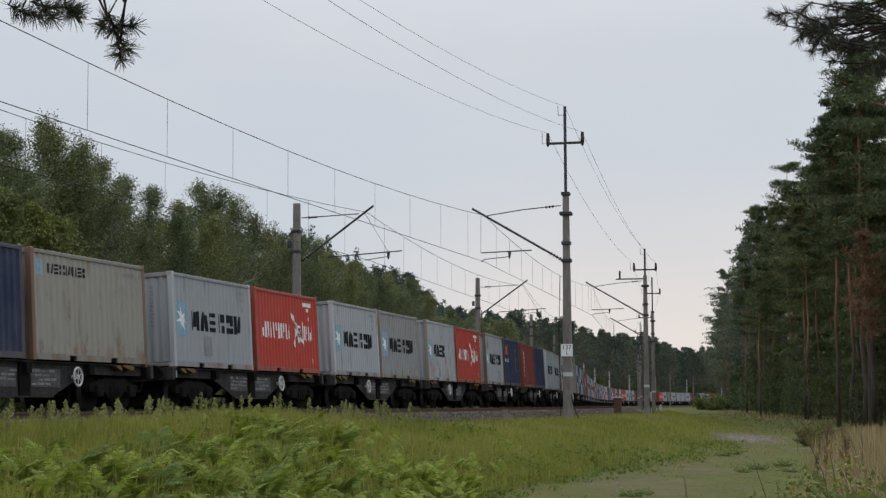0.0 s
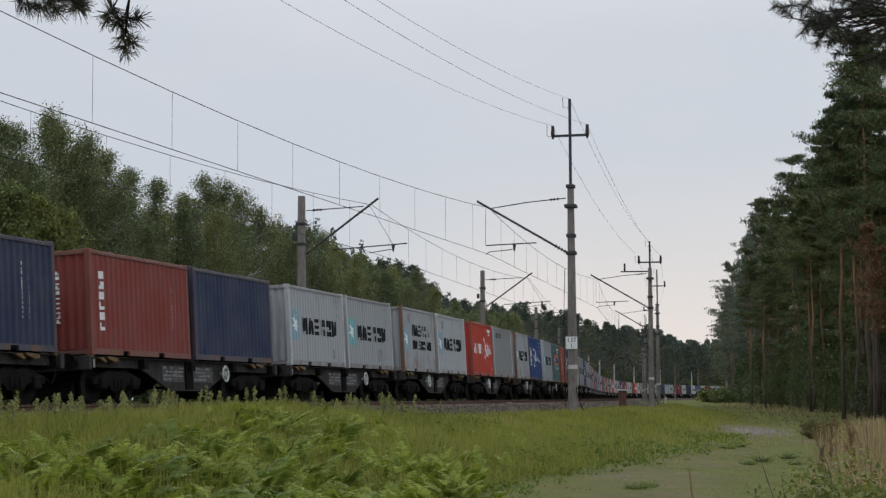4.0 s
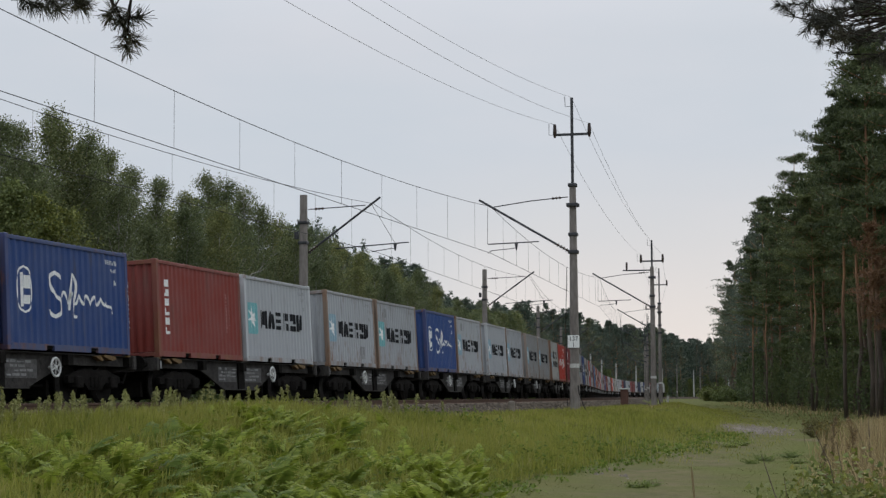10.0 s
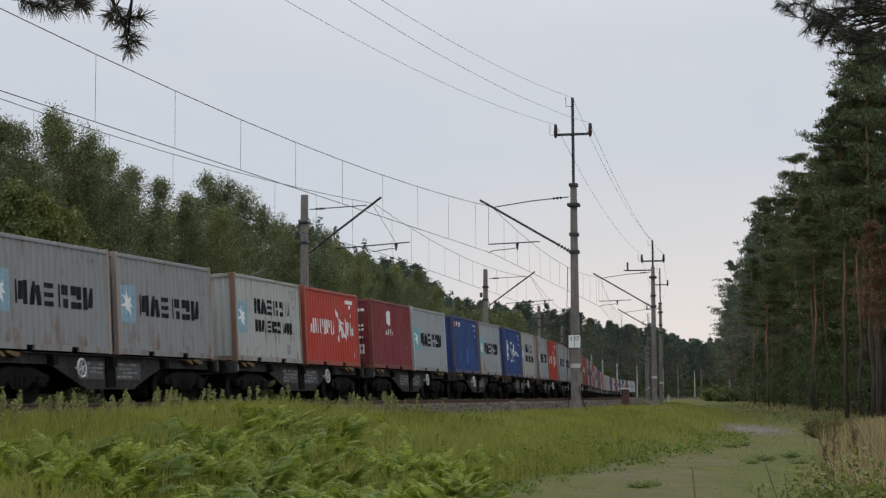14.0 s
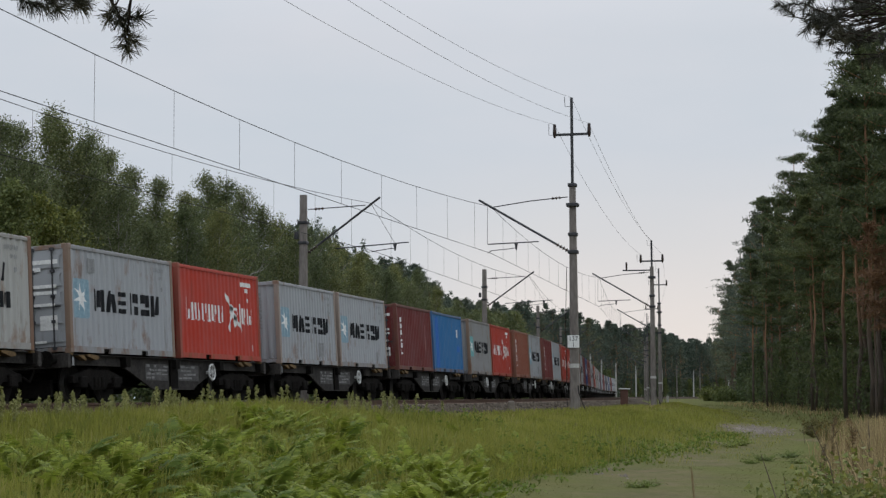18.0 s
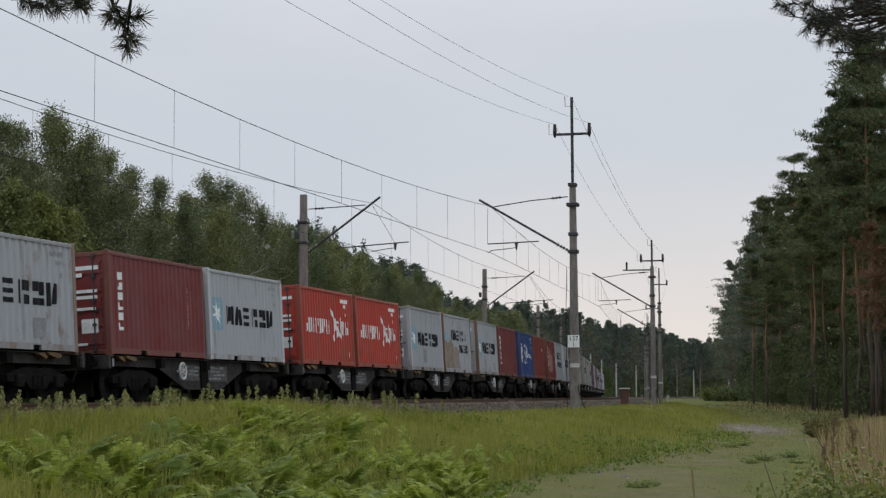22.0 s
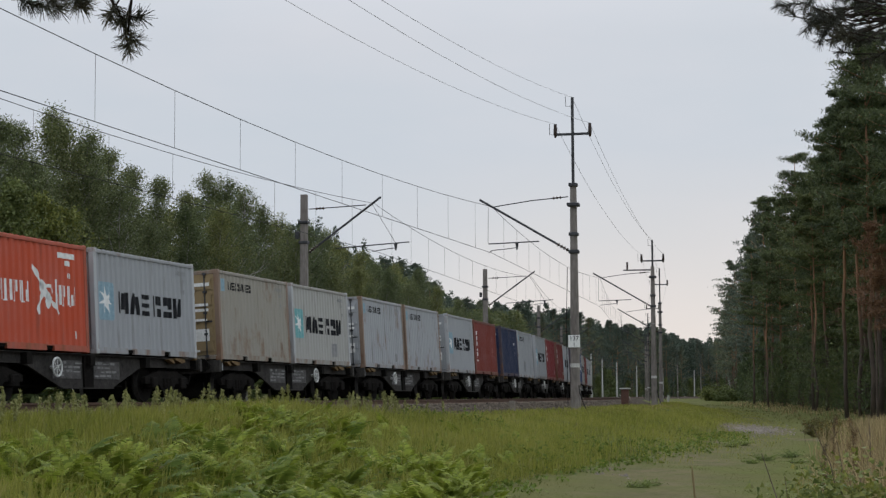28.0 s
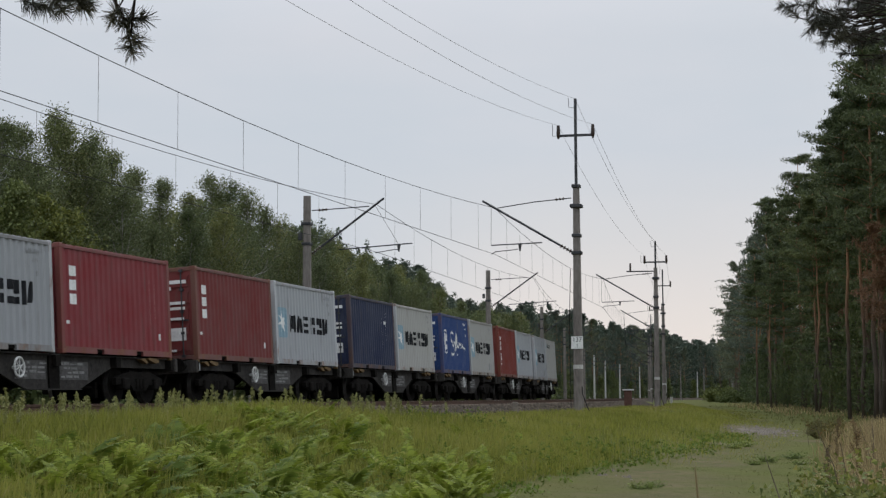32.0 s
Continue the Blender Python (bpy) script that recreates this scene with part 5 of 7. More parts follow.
# ---- the flat wagon: forward is -y, the meadow side is +x, z from the rail head
def make_wagon():
    w = thing("container_wagon", "dark fish-bellied four-axle flat wagon carrying containers", "wagon", "wagons of the train")
    belly = [(-6.35, 1.12), (-6.35, 0.88), (-3.3, 0.88), (-2.9, 0.83), (-1.35, 0.34), (1.35, 0.34), (2.9, 0.83), (3.3, 0.88), (6.35, 0.88), (6.35, 1.12)]
    for sx in (-1, 1):
        part("side_sill", Shape().extrude(belly, "x", sx * 1.0 - 0.03, sx * 1.0 + 0.03), M_STEEL_GREY, w, "fish-bellied side sill")
        fl = Shape().box(sx * 1.05 - 0.09, sx * 1.05 + 0.09, -6.35, 6.35, 1.115, 1.14).box(sx * 1.0 - 0.08, sx * 1.0 + 0.08, -1.35, 1.35, 0.315, 0.34)
        part("sill_flange", fl, M_STEEL_GREY, w)
        part("centre_rib", Shape().box(sx * 1.03 - 0.05, sx * 1.03 + 0.05, -0.24, 0.24, 0.34, 1.1), M_STEEL_DARK, w, "dark upright web at the middle")
        for y0, y1 in ((-1.75, -0.34), (0.34, 1.75)):
            p = part("lettering_panel", Shape().box(sx * 1.035 - 0.006, sx * 1.035 + 0.006, y0, y1, 0.55, 0.98), M_PANEL, w, "grey panel with worn rows of lettering as bars")
            rows = []
            r = random.Random(int(y0 * 100) + 7)
            for z in (0.6, 0.7, 0.8, 0.9):
                y = y0 + 0.05
                while y < y1 - 0.25:
                    l = r.uniform(0.08, 0.35)
                    if r.random() < 0.62:
                        rows.append(bar(y, y + l, z, z + r.uniform(0.03, 0.065)))
                    y += l + 0.06
            sh = Shape()
            for o in rows:
                sh.extrude(o, "x", sx * 1.044 - 0.003, sx * 1.044 + 0.003)
            if sx > 0:
                part("lettering", sh, M_FADED, p, "worn pale bars")
    frame_ = Shape().box(-0.3, 0.3, -6.4, 6.4, 0.75, 1.1).tube([(0.1, -2.9, 0.55), (0.1, -1.5, 0.55)], 0.22, 10).tube([(-0.2, 1.5, 0.6), (-0.2, 2.8, 0.6)], 0.17, 10).tube([(0.45, -3.2, 0.42), (0.45, 3.2, 0.42)], 0.03, 5).tube([(-0.45, -3.2, 0.5), (-0.45, 3.2, 0.5)], 0.03, 5)
    for y in (-6.3, -3.1, 0.0, 3.1, 6.3):
        frame_.box(-1.2, 1.2, y - 0.12, y + 0.12, 0.86, 1.11)
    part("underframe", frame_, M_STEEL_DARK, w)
    for y in (-6.42, 6.42):
        part("headstock", Shape().box(-1.25, 1.25, y - 0.07, y + 0.07, 0.8, 1.14, 0.01), M_STEEL_GREY, w)
        for sx in (-0.875, 0.875):
            e = 1 if y > 0 else -1
            b = part("buffer", Shape().tube([(sx, y, 1.0), (sx, y + e * 0.42, 1.0)], [0.11, 0.09], 10).tube([(sx, y + e * 0.42, 1.0), (sx, y + e * 0.47, 1.0)], 0.2, 12), M_STEEL_DARK, w)
        part("coupling", Shape().box(-0.06, 0.06, min(y, y + e * 0.5), max(y, y + e * 0.5), 0.86, 0.98).tube([(0.35, y, 0.8), (0.36, y + e * 0.3, 0.5), (0.3, y + e * 0.5, 0.62)], 0.03, 6), M_STEEL_DARK, w)
    for sx in (-1, 1):
        for y in (-5.1, 5.1):
            f = Shape().extrude([(y - 0.3, 1.09), (y + 0.12, 1.0), (y + 0.3, 1.03), (y + 0.3, 1.1), (y - 0.05, 1.13), (y - 0.3, 1.14)], "x", sx * 1.13 - 0.06, sx * 1.13 + 0.09)
            f.extrude([(y - 0.75, 1.09), (y - 0.4, 0.98), (y - 0.32, 1.02), (y - 0.5, 1.12)], "x", sx * 1.13 - 0.05, sx * 1.13 + 0.08)
            part("lashing_fitting", f, M_RUSTY, w, "ochre rusty folding fitting")
        for y in (-6.2, 6.2):
            part("twist_lock", Shape().box(sx * 1.13 - 0.07, sx * 1.13 + 0.07, y - 0.09, y + 0.09, 1.1, DECK, 0.01), M_RUSTY, w)
        if sx > 0:
            part("brake_tag", Shape().box(1.15, 1.17, -6.2, -6.02, 0.86, 1.06), M_PATCH, w, "small pale tag")
    # bogies
    for by in (-4.55, 4.55):
        bg = part("bogie", Shape().box(-0.9, 0.9, by - 0.25, by + 0.25, 0.55, 0.84).box(-0.6, 0.6, by - 1.3, by + 1.3, 0.5, 0.8).box(-0.62, 0.62, by - 0.38, by - 0.2, 0.12, 0.5).box(-0.62, 0.62, by + 0.2, by + 0.38, 0.12, 0.5).box(-0.55, 0.55, by - 1.5, by - 1.36, 0.15, 0.55).box(-0.55, 0.55, by + 1.36, by + 1.5, 0.15, 0.55), M_STEEL_DARK, w, "near-black two-axle bogie")
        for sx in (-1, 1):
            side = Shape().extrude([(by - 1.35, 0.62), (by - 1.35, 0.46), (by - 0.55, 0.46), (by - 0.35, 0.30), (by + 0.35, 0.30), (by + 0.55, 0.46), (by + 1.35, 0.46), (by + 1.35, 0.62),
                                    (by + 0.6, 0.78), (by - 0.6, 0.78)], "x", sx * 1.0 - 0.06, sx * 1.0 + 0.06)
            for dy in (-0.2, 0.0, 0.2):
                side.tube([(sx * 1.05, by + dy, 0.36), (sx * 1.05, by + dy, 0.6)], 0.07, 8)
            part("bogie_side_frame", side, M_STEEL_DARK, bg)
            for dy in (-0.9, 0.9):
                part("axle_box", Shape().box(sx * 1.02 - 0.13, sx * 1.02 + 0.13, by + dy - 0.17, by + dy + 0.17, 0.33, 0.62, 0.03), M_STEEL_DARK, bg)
        for dy in (-0.9, 0.9):
            ax = part("wheelset", WHEELSET, None, w, "axle with two turning steel wheels")
            ax.location = (0, by + dy, 0.46)
    return w


def wheelset_mesh():
    prof = [(0.06, 0.02), (0.06, 0.12), (0.02, 0.2), (0.06, 0.40), (0.065, 0.455), (-0.045, 0.46), (-0.07, 0.49), (-0.075, 0.40), (-0.03, 0.2), (-0.07, 0.09)]
    prof = [(0.755 + dx, r) for dx, r in prof] + [(-0.755 - dx, r) for dx, r in prof[::-1]]
    n, vs, fs = 20, [], []
    for k in range(n):
        a = math.tau * k / n
        for dx, r in prof:
            vs.append((dx, r * math.cos(a), r * math.sin(a)))
    m = len(prof)
    for k in range(n):
        for j in range(m - 1):
            fs.append((k * m + j, k * m + j + 1, ((k + 1) % n) * m + j + 1, ((k + 1) % n) * m + j))
    me = bpy.data.meshes.new("wheelset")
    me.from_pydata(vs, [], fs)
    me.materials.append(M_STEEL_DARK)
    me.materials.append(M_TREAD)
    me.polygons.foreach_set("material_index", [1 if (i % (m - 1)) in (4, 14) else 0 for i in range(len(fs))])
    me.update()
    return me


def hand_wheel():
    sh = Shape()
    ring = [(1.2, 0.215 * math.cos(math.tau * k / 20), 0.215 * math.sin(math.tau * k / 20)) for k in range(21)]
    sh.tube(ring, 0.027, 6, False)
    for k in range(3):
        a = math.pi * k / 3 + 0.4
        sh.tube([(1.2, -0.23 * math.cos(a), -0.23 * math.sin(a)), (1.2, 0.23 * math.cos(a), 0.23 * math.sin(a))], 0.014, 5)
    sh.tube([(1.0, 0, 0), (1.23, 0, 0)], 0.04, 8)
    return sh.mesh("hand_wheel", M_WHEELWHITE)


WHEELSET = wheelset_mesh()
HAND_MESH = hand_wheel()
first_wagon = make_wagon()
WAGONS, BOXES = [], []
for n, (front, rear, side) in enumerate(TRAIN):
    wg = first_wagon if n == 0 else copy_thing(first_wagon, Matrix())
    WAGONS.append(wg)
    for k, spec in enumerate((front, rear)):
        BOXES.append((n, k, container(*spec, seed=100 + 2 * n + k)))
for n, wg in enumerate(WAGONS):
    hw = part("hand_wheel", HAND_MESH, None, wg, "white spoked handbrake wheel")
    hw.location = (0.0, 2.35 if TRAIN[n][2] > 0 else -1.82, 0.80)
for shell in SHELLS.values():
    for ob in list(shell.children_recursive) + [shell]:
        bpy.data.objects.remove(ob)
# ---------------------------------------------------------------- trees
def cards(centres, size, rng, flat_up=0.0, long=1.5, droop=0.0, wide=0.6):
    """Small pointed leaf clumps at the centres (n,3); returns verts, faces."""
    n = len(centres)
    d = rng.normal(size=(n, 3))
    d[:, 2] = d[:, 2] * (1 - flat_up) - droop
    d /= np.linalg.norm(d, axis=1, keepdims=True)
    e = rng.normal(size=(n, 3))
    e -= d * np.sum(d * e, axis=1, keepdims=True)
    e /= np.linalg.norm(e, axis=1, keepdims=True)
    sz = (size * rng.uniform(0.55, 1.35, n))[:, None]
    a, b = d * sz * long * 0.55, e * sz * wide
    v = np.stack([centres - a * 0.8 + b, centres + a, centres - a * 0.8 - b], 1).reshape(-1, 3)
    return v, np.arange(n * 3).reshape(n, 3)


def limb(rng, start, way, length, rise=0.0, n=4):
    pts, p, d = [Vector(start)], Vector(start), Vector(way).normalized()
    for _ in range(n):
        d = (d + Vector(rng.normal(0, 0.13, 3)) + Vector((0, 0, rise))).normalized()
        p = p + d * (length / n)
        pts.append(p.copy())
    return pts


def birch(seed, h, leaves, size, spread=1.0, leaf=None, bark=None, low=0.18):
    """A broad-leaved tree: a tapered trunk, rising limbs that fork, and sprays of small leaves with gaps between."""
    rng = np.random.RandomState(seed)
    wood, pts = Shape(), []
    trunk = [Vector((0, 0, 0))]
    lean = rng.normal(0, 0.02, 2)
    for i in range(1, 9):
        trunk.append(Vector((lean[0] * i * h / 8 + rng.normal(0, 0.05), lean[1] * i * h / 8 + rng.normal(0, 0.05), h * 0.97 * i / 8)))
    wood.tube(trunk, [max(0.015, 0.011 * h * (1 - i / 8.3)) for i in range(9)], 7)
    count = int(30 + 1.4 * h)
    for k in range(count):
        q = low + (0.985 - low) * (k + rng.uniform(0, 1)) / count
        j = min(7, int(q / 0.97 * 8))
        p = trunk[j].lerp(trunk[j + 1], max(0, min(1.05, q / 0.97 * 8 - j)))
        az = rng.uniform(0, math.tau)
        ln = spread * h * (0.25 * (1 - q) ** 0.85 + 0.014) * rng.uniform(0.45, 1.5)
        path = limb(rng, p, (math.cos(az), math.sin(az), 0.65 + 0.7 * q), ln, 0.0)
        wood.tube(path[::2], [max(0.006, 0.02 * (1 - i / 3.5)) for i in range(len(path[::2]))], 3, False)
        for q2 in np.linspace(0.3, 1.0, 5):
            i = min(len(path) - 2, int(q2 * (len(path) - 1)))
            c = path[i].lerp(path[i + 1], min(1.0, q2 * (len(path) - 1) - i))
            for _ in range(2):
                side = Vector(rng.normal(0, 0.14 + 0.10 * ln, 3))
                pts.append((c.x + side.x, c.y + side.y, c.z + side.z * 0.6, 0.12 + 0.075 * ln))
    pts = np.array(pts)
    per = max(1, leaves // len(pts))
    pts = pts[rng.uniform(size=len(pts)) > 0.1]
    c = np.repeat(pts[:, :3], per, 0) + rng.normal(size=(len(pts) * per, 3)) * np.repeat(pts[:, 3:4], per, 0) * np.array([0.9, 0.9, 1.0])
    c[:, 2] -= np.abs(rng.normal(size=len(c))) * 0.10
    v, f = cards(c, size, rng, 0.2, 1.45, 0.35)
    return wood.mesh("trunk", bark or M_BARK_BIRCH, True), array_mesh("crown", v, f, leaf or L_BIRCH, 3)


def pine(seed, h, leaves, size, bare=0.5, leaf=None, spread=1.0):
    """A Scots pine: a long trunk, uneven whorls of limbs, and flat pads of needles with sky between them."""
    rng = np.random.RandomState(seed)
    wood, pts = Shape(), []
    trunk = [Vector((rng.normal(0, 0.09) * (i > 0), rng.normal(0, 0.09) * (i > 0), h * 0.98 * i / 9)) for i in range(10)]
    wood.tube(trunk, [max(0.025, 0.0072 * h * (1 - i / 10.2)) for i in range(10)], 8)
    q = bare
    first = len(pts)
    while q < 0.985:
        u = (q - bare) / (1 - bare)
        for _ in range(rng.randint(2, 5)):
            qq = min(0.985, q + rng.uniform(-0.012, 0.012))
            j = min(8, int(qq / 0.98 * 9))
            p = trunk[j].lerp(trunk[j + 1], max(0, min(1, qq / 0.98 * 9 - j)))
            az = rng.uniform(0, math.tau)
            ln = spread * h * (0.155 * (1 - u) ** 0.75 * min(1, 0.5 + u * 2.2) + 0.012) * rng.uniform(0.45, 1.18)
            path = limb(rng, p, (math.cos(az), math.sin(az), 0.05 + 0.55 * u), ln, 0.05)
            wood.tube(path[::2], [max(0.01, 0.045 * (1 - i / 3.5)) for i in range(len(path[::2]))], 3, False)
            for q2 in np.linspace(0.28, 1.05, 6):
                i = min(len(path) - 2, int(q2 * (len(path) - 1)))
                c = path[i].lerp(path[i + 1], min(1.3, q2 * (len(path) - 1) - i))
                for _ in range(2):
                    side = rng.normal(0, 0.10 + 0.13 * ln, 2)
                    pts.append((c.x + side[0], c.y + side[1], c.z + 0.08 + rng.normal(0, 0.08), 0.13 + 0.04 * ln))
        q += rng.uniform(0.022, 0.062) * (1.0 if u > 0.3 else 1.25)
    for _ in range(int(h * 0.5)):
        q = rng.uniform(0.15, max(0.2, bare))
        p = trunk[0].lerp(trunk[-1], q)
        az = rng.uniform(0, math.tau)
        wood.tube(limb(rng, p, (math.cos(az), math.sin(az), -0.1), rng.uniform(0.5, 2.0), -0.03, 3), [0.02, 0.015, 0.01, 0.006], 3, False)
    pts = np.array(pts)
    per = max(1, int(round(leaves / len(pts))))
    pts = pts[rng.uniform(size=len(pts)) > 0.12]
    c = np.repeat(pts[:, :3], per, 0) + rng.normal(size=(len(pts) * per, 3)) * np.repeat(pts[:, 3:4], per, 0) * np.array([1.2, 1.2, 0.42])
    v, f = cards(c, size, rng, -0.2, 3.0, -0.35, 0.36)
    return wood.mesh("trunk", M_SCOTS, True), array_mesh("crown", v, f, leaf or L_PINE, 3)


def plant(meshes, name, label, category, group, x, y, turn, scale, sink=0.1):
    t = thing(name, label, category, group)
    part("trunk", meshes[0], None, t)
    part("crown", meshes[1], None, t)
    t.matrix_basis = Matrix.Translation((x, y, ground_z(x, y) - sink)) @ Matrix.Rotation(turn, 4, "Z")
    t.scale = (scale, scale, scale)
    return t


rng = np.random.RandomState(5)
BIRCHES = [birch(11 + k, 11.0, 27000, 0.045, 1.06 + 0.1 * (k % 3)) for k in range(6)]
BACK_BIRCHES = [birch(21 + k, 11.0, 5000, 0.11, 1.1) for k in range(3)]
ASPEN = birch(31, 9.5, 15000, 0.08, 1.1, L_ASPEN, M_BARK_DARK, 0.1)
DARKS = [birch(41 + k, 7.0, 2800, 0.17, 1.35, L_DARKLEAF, M_BARK_DARK, 0.02) for k in range(3)]
UNDER = [birch(45 + k, 7.0, 5200, 0.095, 1.3, L_DARKLEAF, M_BARK_DARK, 0.02) for k in range(3)]
PINES = [pine(51 + k, 23.0, 18000, 0.095, 0.42 + 0.08 * (k % 3)) for k in range(5)]
BACK_PINES = [pine(57 + k, 23.0, 6500, 0.17, 0.40) for k in range(2)]
LOWPINES = [pine(61 + k, 21.0, 21000, 0.085, 0.10 + 0.08 * k, spread=0.95) for k in range(2)]
FARPINES = [pine(65 + k, 23.0, 8000, 0.155, 0.25 + 0.06 * k, leaf=L_HAZED, spread=1.45) for k in range(3)]
DEADPINE = pine(71, 14.0, 6500, 0.09, 0.46, L_DEAD, 1.1)

# how high the wood behind the line stands: bearing to the right and rise of the tops, both in thousandths, from the eye
SKY_U = [-330, -251, -237, -231, -223, -210, -203, -197, -184, -166, -152, -140, -135, -129, -123, -119, -113, -105, -99, -91, -71, -61, -53, -46, -40, -27, -15, -9, 3, 14, 52, 81, 88, 119, 131, 144, 400]
SKY_W = [170, 163, 159, 155, 171, 164, 157, 146, 147, 130, 125, 115, 126, 135, 126, 120, 124, 118, 109, 100, 99, 92, 86, 87, 81, 76, 76, 68, 58, 54, 52, 47, 42, 40, 35, 33, 33]


def wood_top(x, y, wide=0.0):
    """Height above the ground to which a tree of the wood at (x, y) grows, held down by its lower neighbours."""
    u, step = 1000.0 * x / y, 1000.0 * wide / y
    w = min(float(np.interp(u + q * step, SKY_U, SKY_W)) for q in (-1.0, -0.5, 0.0, 0.5, 1.0))
    return 1.6 + y * w / 1000.0 - ground_z(x, y)


# left of the line: a dense edge of birches, uneven tops
BIRCH_WORDS = ("birch_tree", "slender birch with dense dull green foliage behind the train", "tree", "birches behind the train")
s = -22.0
k = 0
while s < 175:
    for row, (off, back) in enumerate(((-8.6, 0), (-11.6, 1.5))):
        o = off + rng.uniform(-1.0, 0.8)
        x, y, a = line(s + rng.uniform(-1, 1) + back, o)
        plant(BACK_BIRCHES[k % 3] if row or s > 95 else BIRCHES[k % 6], *BIRCH_WORDS, x, y, rng.uniform(0, 6.28), wood_top(x, y, 1.3) / 11.2 * rng.uniform(0.84, 0.98))
        k += 1
    s += rng.uniform(2.3, 3.3) * (1.0 if s < 90 else 1.6)
# the trees whose tops make the skyline, by their bearing in thousandths to the left
for i, left in enumerate((258, 246, 223, 216, 209, 199, 186, 174, 162, 150, 129, 127, 113, 106, 98, 88, 80, 71, 62, 46, 38, 28, 16, 6, -6)):
    s = next(q for q in np.arange(-26, 175, 0.5) if line(q, -9.6)[0] / line(q, -9.6)[1] > -left / 1000.0)
    x, y, a = line(s, -9.6)
    plant(BIRCHES[left % 6], "birch_tree", "tall birch standing above its neighbours behind the train", "tree", "birches behind the train", x, y, left, wood_top(x, y, 0.35) / 11.1)
for left, rise in ((246, 120), (230, 112), (216, 106)):
    s = next(q for q in np.arange(-22, 160, 0.5) if line(q, -7.6)[0] / line(q, -7.6)[1] > -left / 1000.0)
    x, y, a = line(s, -7.6)
    plant(ASPEN, "broadleaf_tree", "fresh green bushy tree close behind the train", "tree", "bushy trees behind the train", x, y, left, (1.1 + y * rise / 1000.0) / 9.4)
for d, o, sc in ((44.0, -8.2, 0.9), (47.5, -8.6, 0.95)):
    x, y, a = line(at_depth(d, o), o)
    plant(ASPEN, "broadleaf_tree", "fresh green bushy tree close behind the train", "tree", "bushy trees behind the train", x, y, d, sc)
for i in range(64):
    s = -24 + i * 2.6
    x, y, a = line(s, -6.4 + rng.uniform(-0.7, 0.5))
    plant(DARKS[i % 3], "bush", "dark leafy bush at the edge of the wood", "bush", "bushes at the wood's edge", x, y, rng.uniform(0, 6.28), rng.uniform(0.36, 0.55))
# low growth that fills the foot of the wood
m_ = 15000
us, uo = rng.uniform(-24, 190, m_), rng.uniform(-9.5, -5.6, m_)
ua = np.interp(us, LINE_S, LINE_A)
ux, uy = np.interp(us, LINE_S, LINE_X) + uo * np.cos(ua), np.interp(us, LINE_S, LINE_Y) - uo * np.sin(ua)
v, f = cards(np.stack([ux, uy, ground_height(ux, uy) + rng.uniform(0, 1, m_) ** 1.3 * 2.4], 1), 0.2, rng, 0.2, 1.5, 0.1)
b_ = 9000
bs, bo = rng.uniform(-26, 330, b_), rng.uniform(-34, -12, b_)
ba = np.interp(bs, LINE_S, LINE_A)
bx, by = np.interp(bs, LINE_S, LINE_X) + bo * np.cos(ba), np.interp(bs, LINE_S, LINE_Y) - bo * np.sin(ba)
v2, f2 = cards(np.stack([bx, by, ground_height(bx, by) + rng.uniform(0, 1, b_) * 4.0], 1), 0.55, rng, 0.2, 1.5, 0.1)
v, f = np.concatenate([v, v2]), np.concatenate([f, f2 + len(v)])
tagged(new("undergrowth", array_mesh("undergrowth", v, f, L_DARKLEAF, 3)), "dark leafy undergrowth at the foot of the birch wood", "undergrowth", kind="stuff")
# further on the wood behind the line turns to pines, taller and taller
for i in range(84):
    s = 110 + 6.4 * i + rng.uniform(-3, 3)
    x, y, a = line(s, rng.uniform(-24, -11))
    sc = wood_top(x, y) / 23.2 * rng.uniform(0.82, 1.04)
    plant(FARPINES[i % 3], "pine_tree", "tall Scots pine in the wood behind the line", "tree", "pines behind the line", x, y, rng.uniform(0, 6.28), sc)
for i in range(30):
    s = 175 + 14 * i
    x, y, a = line(s, -9.5 + rng.uniform(-2.5, 0.5))
    plant(DARKS[i % 3], "bush", "dark leafy bush at the edge of the wood", "bush", "bushes at the wood's edge", x, y, rng.uniform(0, 6.28), rng.uniform(0.8, 1.3))

# right of the meadow: the pine wood
EDGE_Y = [60, 90, 120, 165, 195, 260, 360, 480, 600]
EDGE_X = [25.0, 27.2, 29.4, 34.3, 36.4, 45.2, 58.0, 76.0, 118.0]
k = 0
for y in list(np.arange(103, 204, 5.5)) + list(np.arange(204, 620, 15.0)):
    ex = float(np.interp(y, EDGE_Y, EDGE_X))
    for row in range(3 if y < 215 else 2):
        x = ex + 0.6 + row * 4.4 + rng.uniform(-1.2, 1.2)
        yy = y + rng.uniform(-2, 2)
        low = row == 0 and (k % 2 == 0)
        sc = rng.uniform(0.97, 1.14) * float(np.interp(y, [103, 128, 360, 420], [0.9, 1.0, 0.98, 0.85]))
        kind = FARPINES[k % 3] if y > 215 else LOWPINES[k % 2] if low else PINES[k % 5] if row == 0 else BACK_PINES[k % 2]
        plant(kind, "pine_tree", "tall dark Scots pine with an orange trunk beside the meadow", "tree", "pines beside the meadow", x, yy, rng.uniform(0, 6.28), sc)
        k += 1
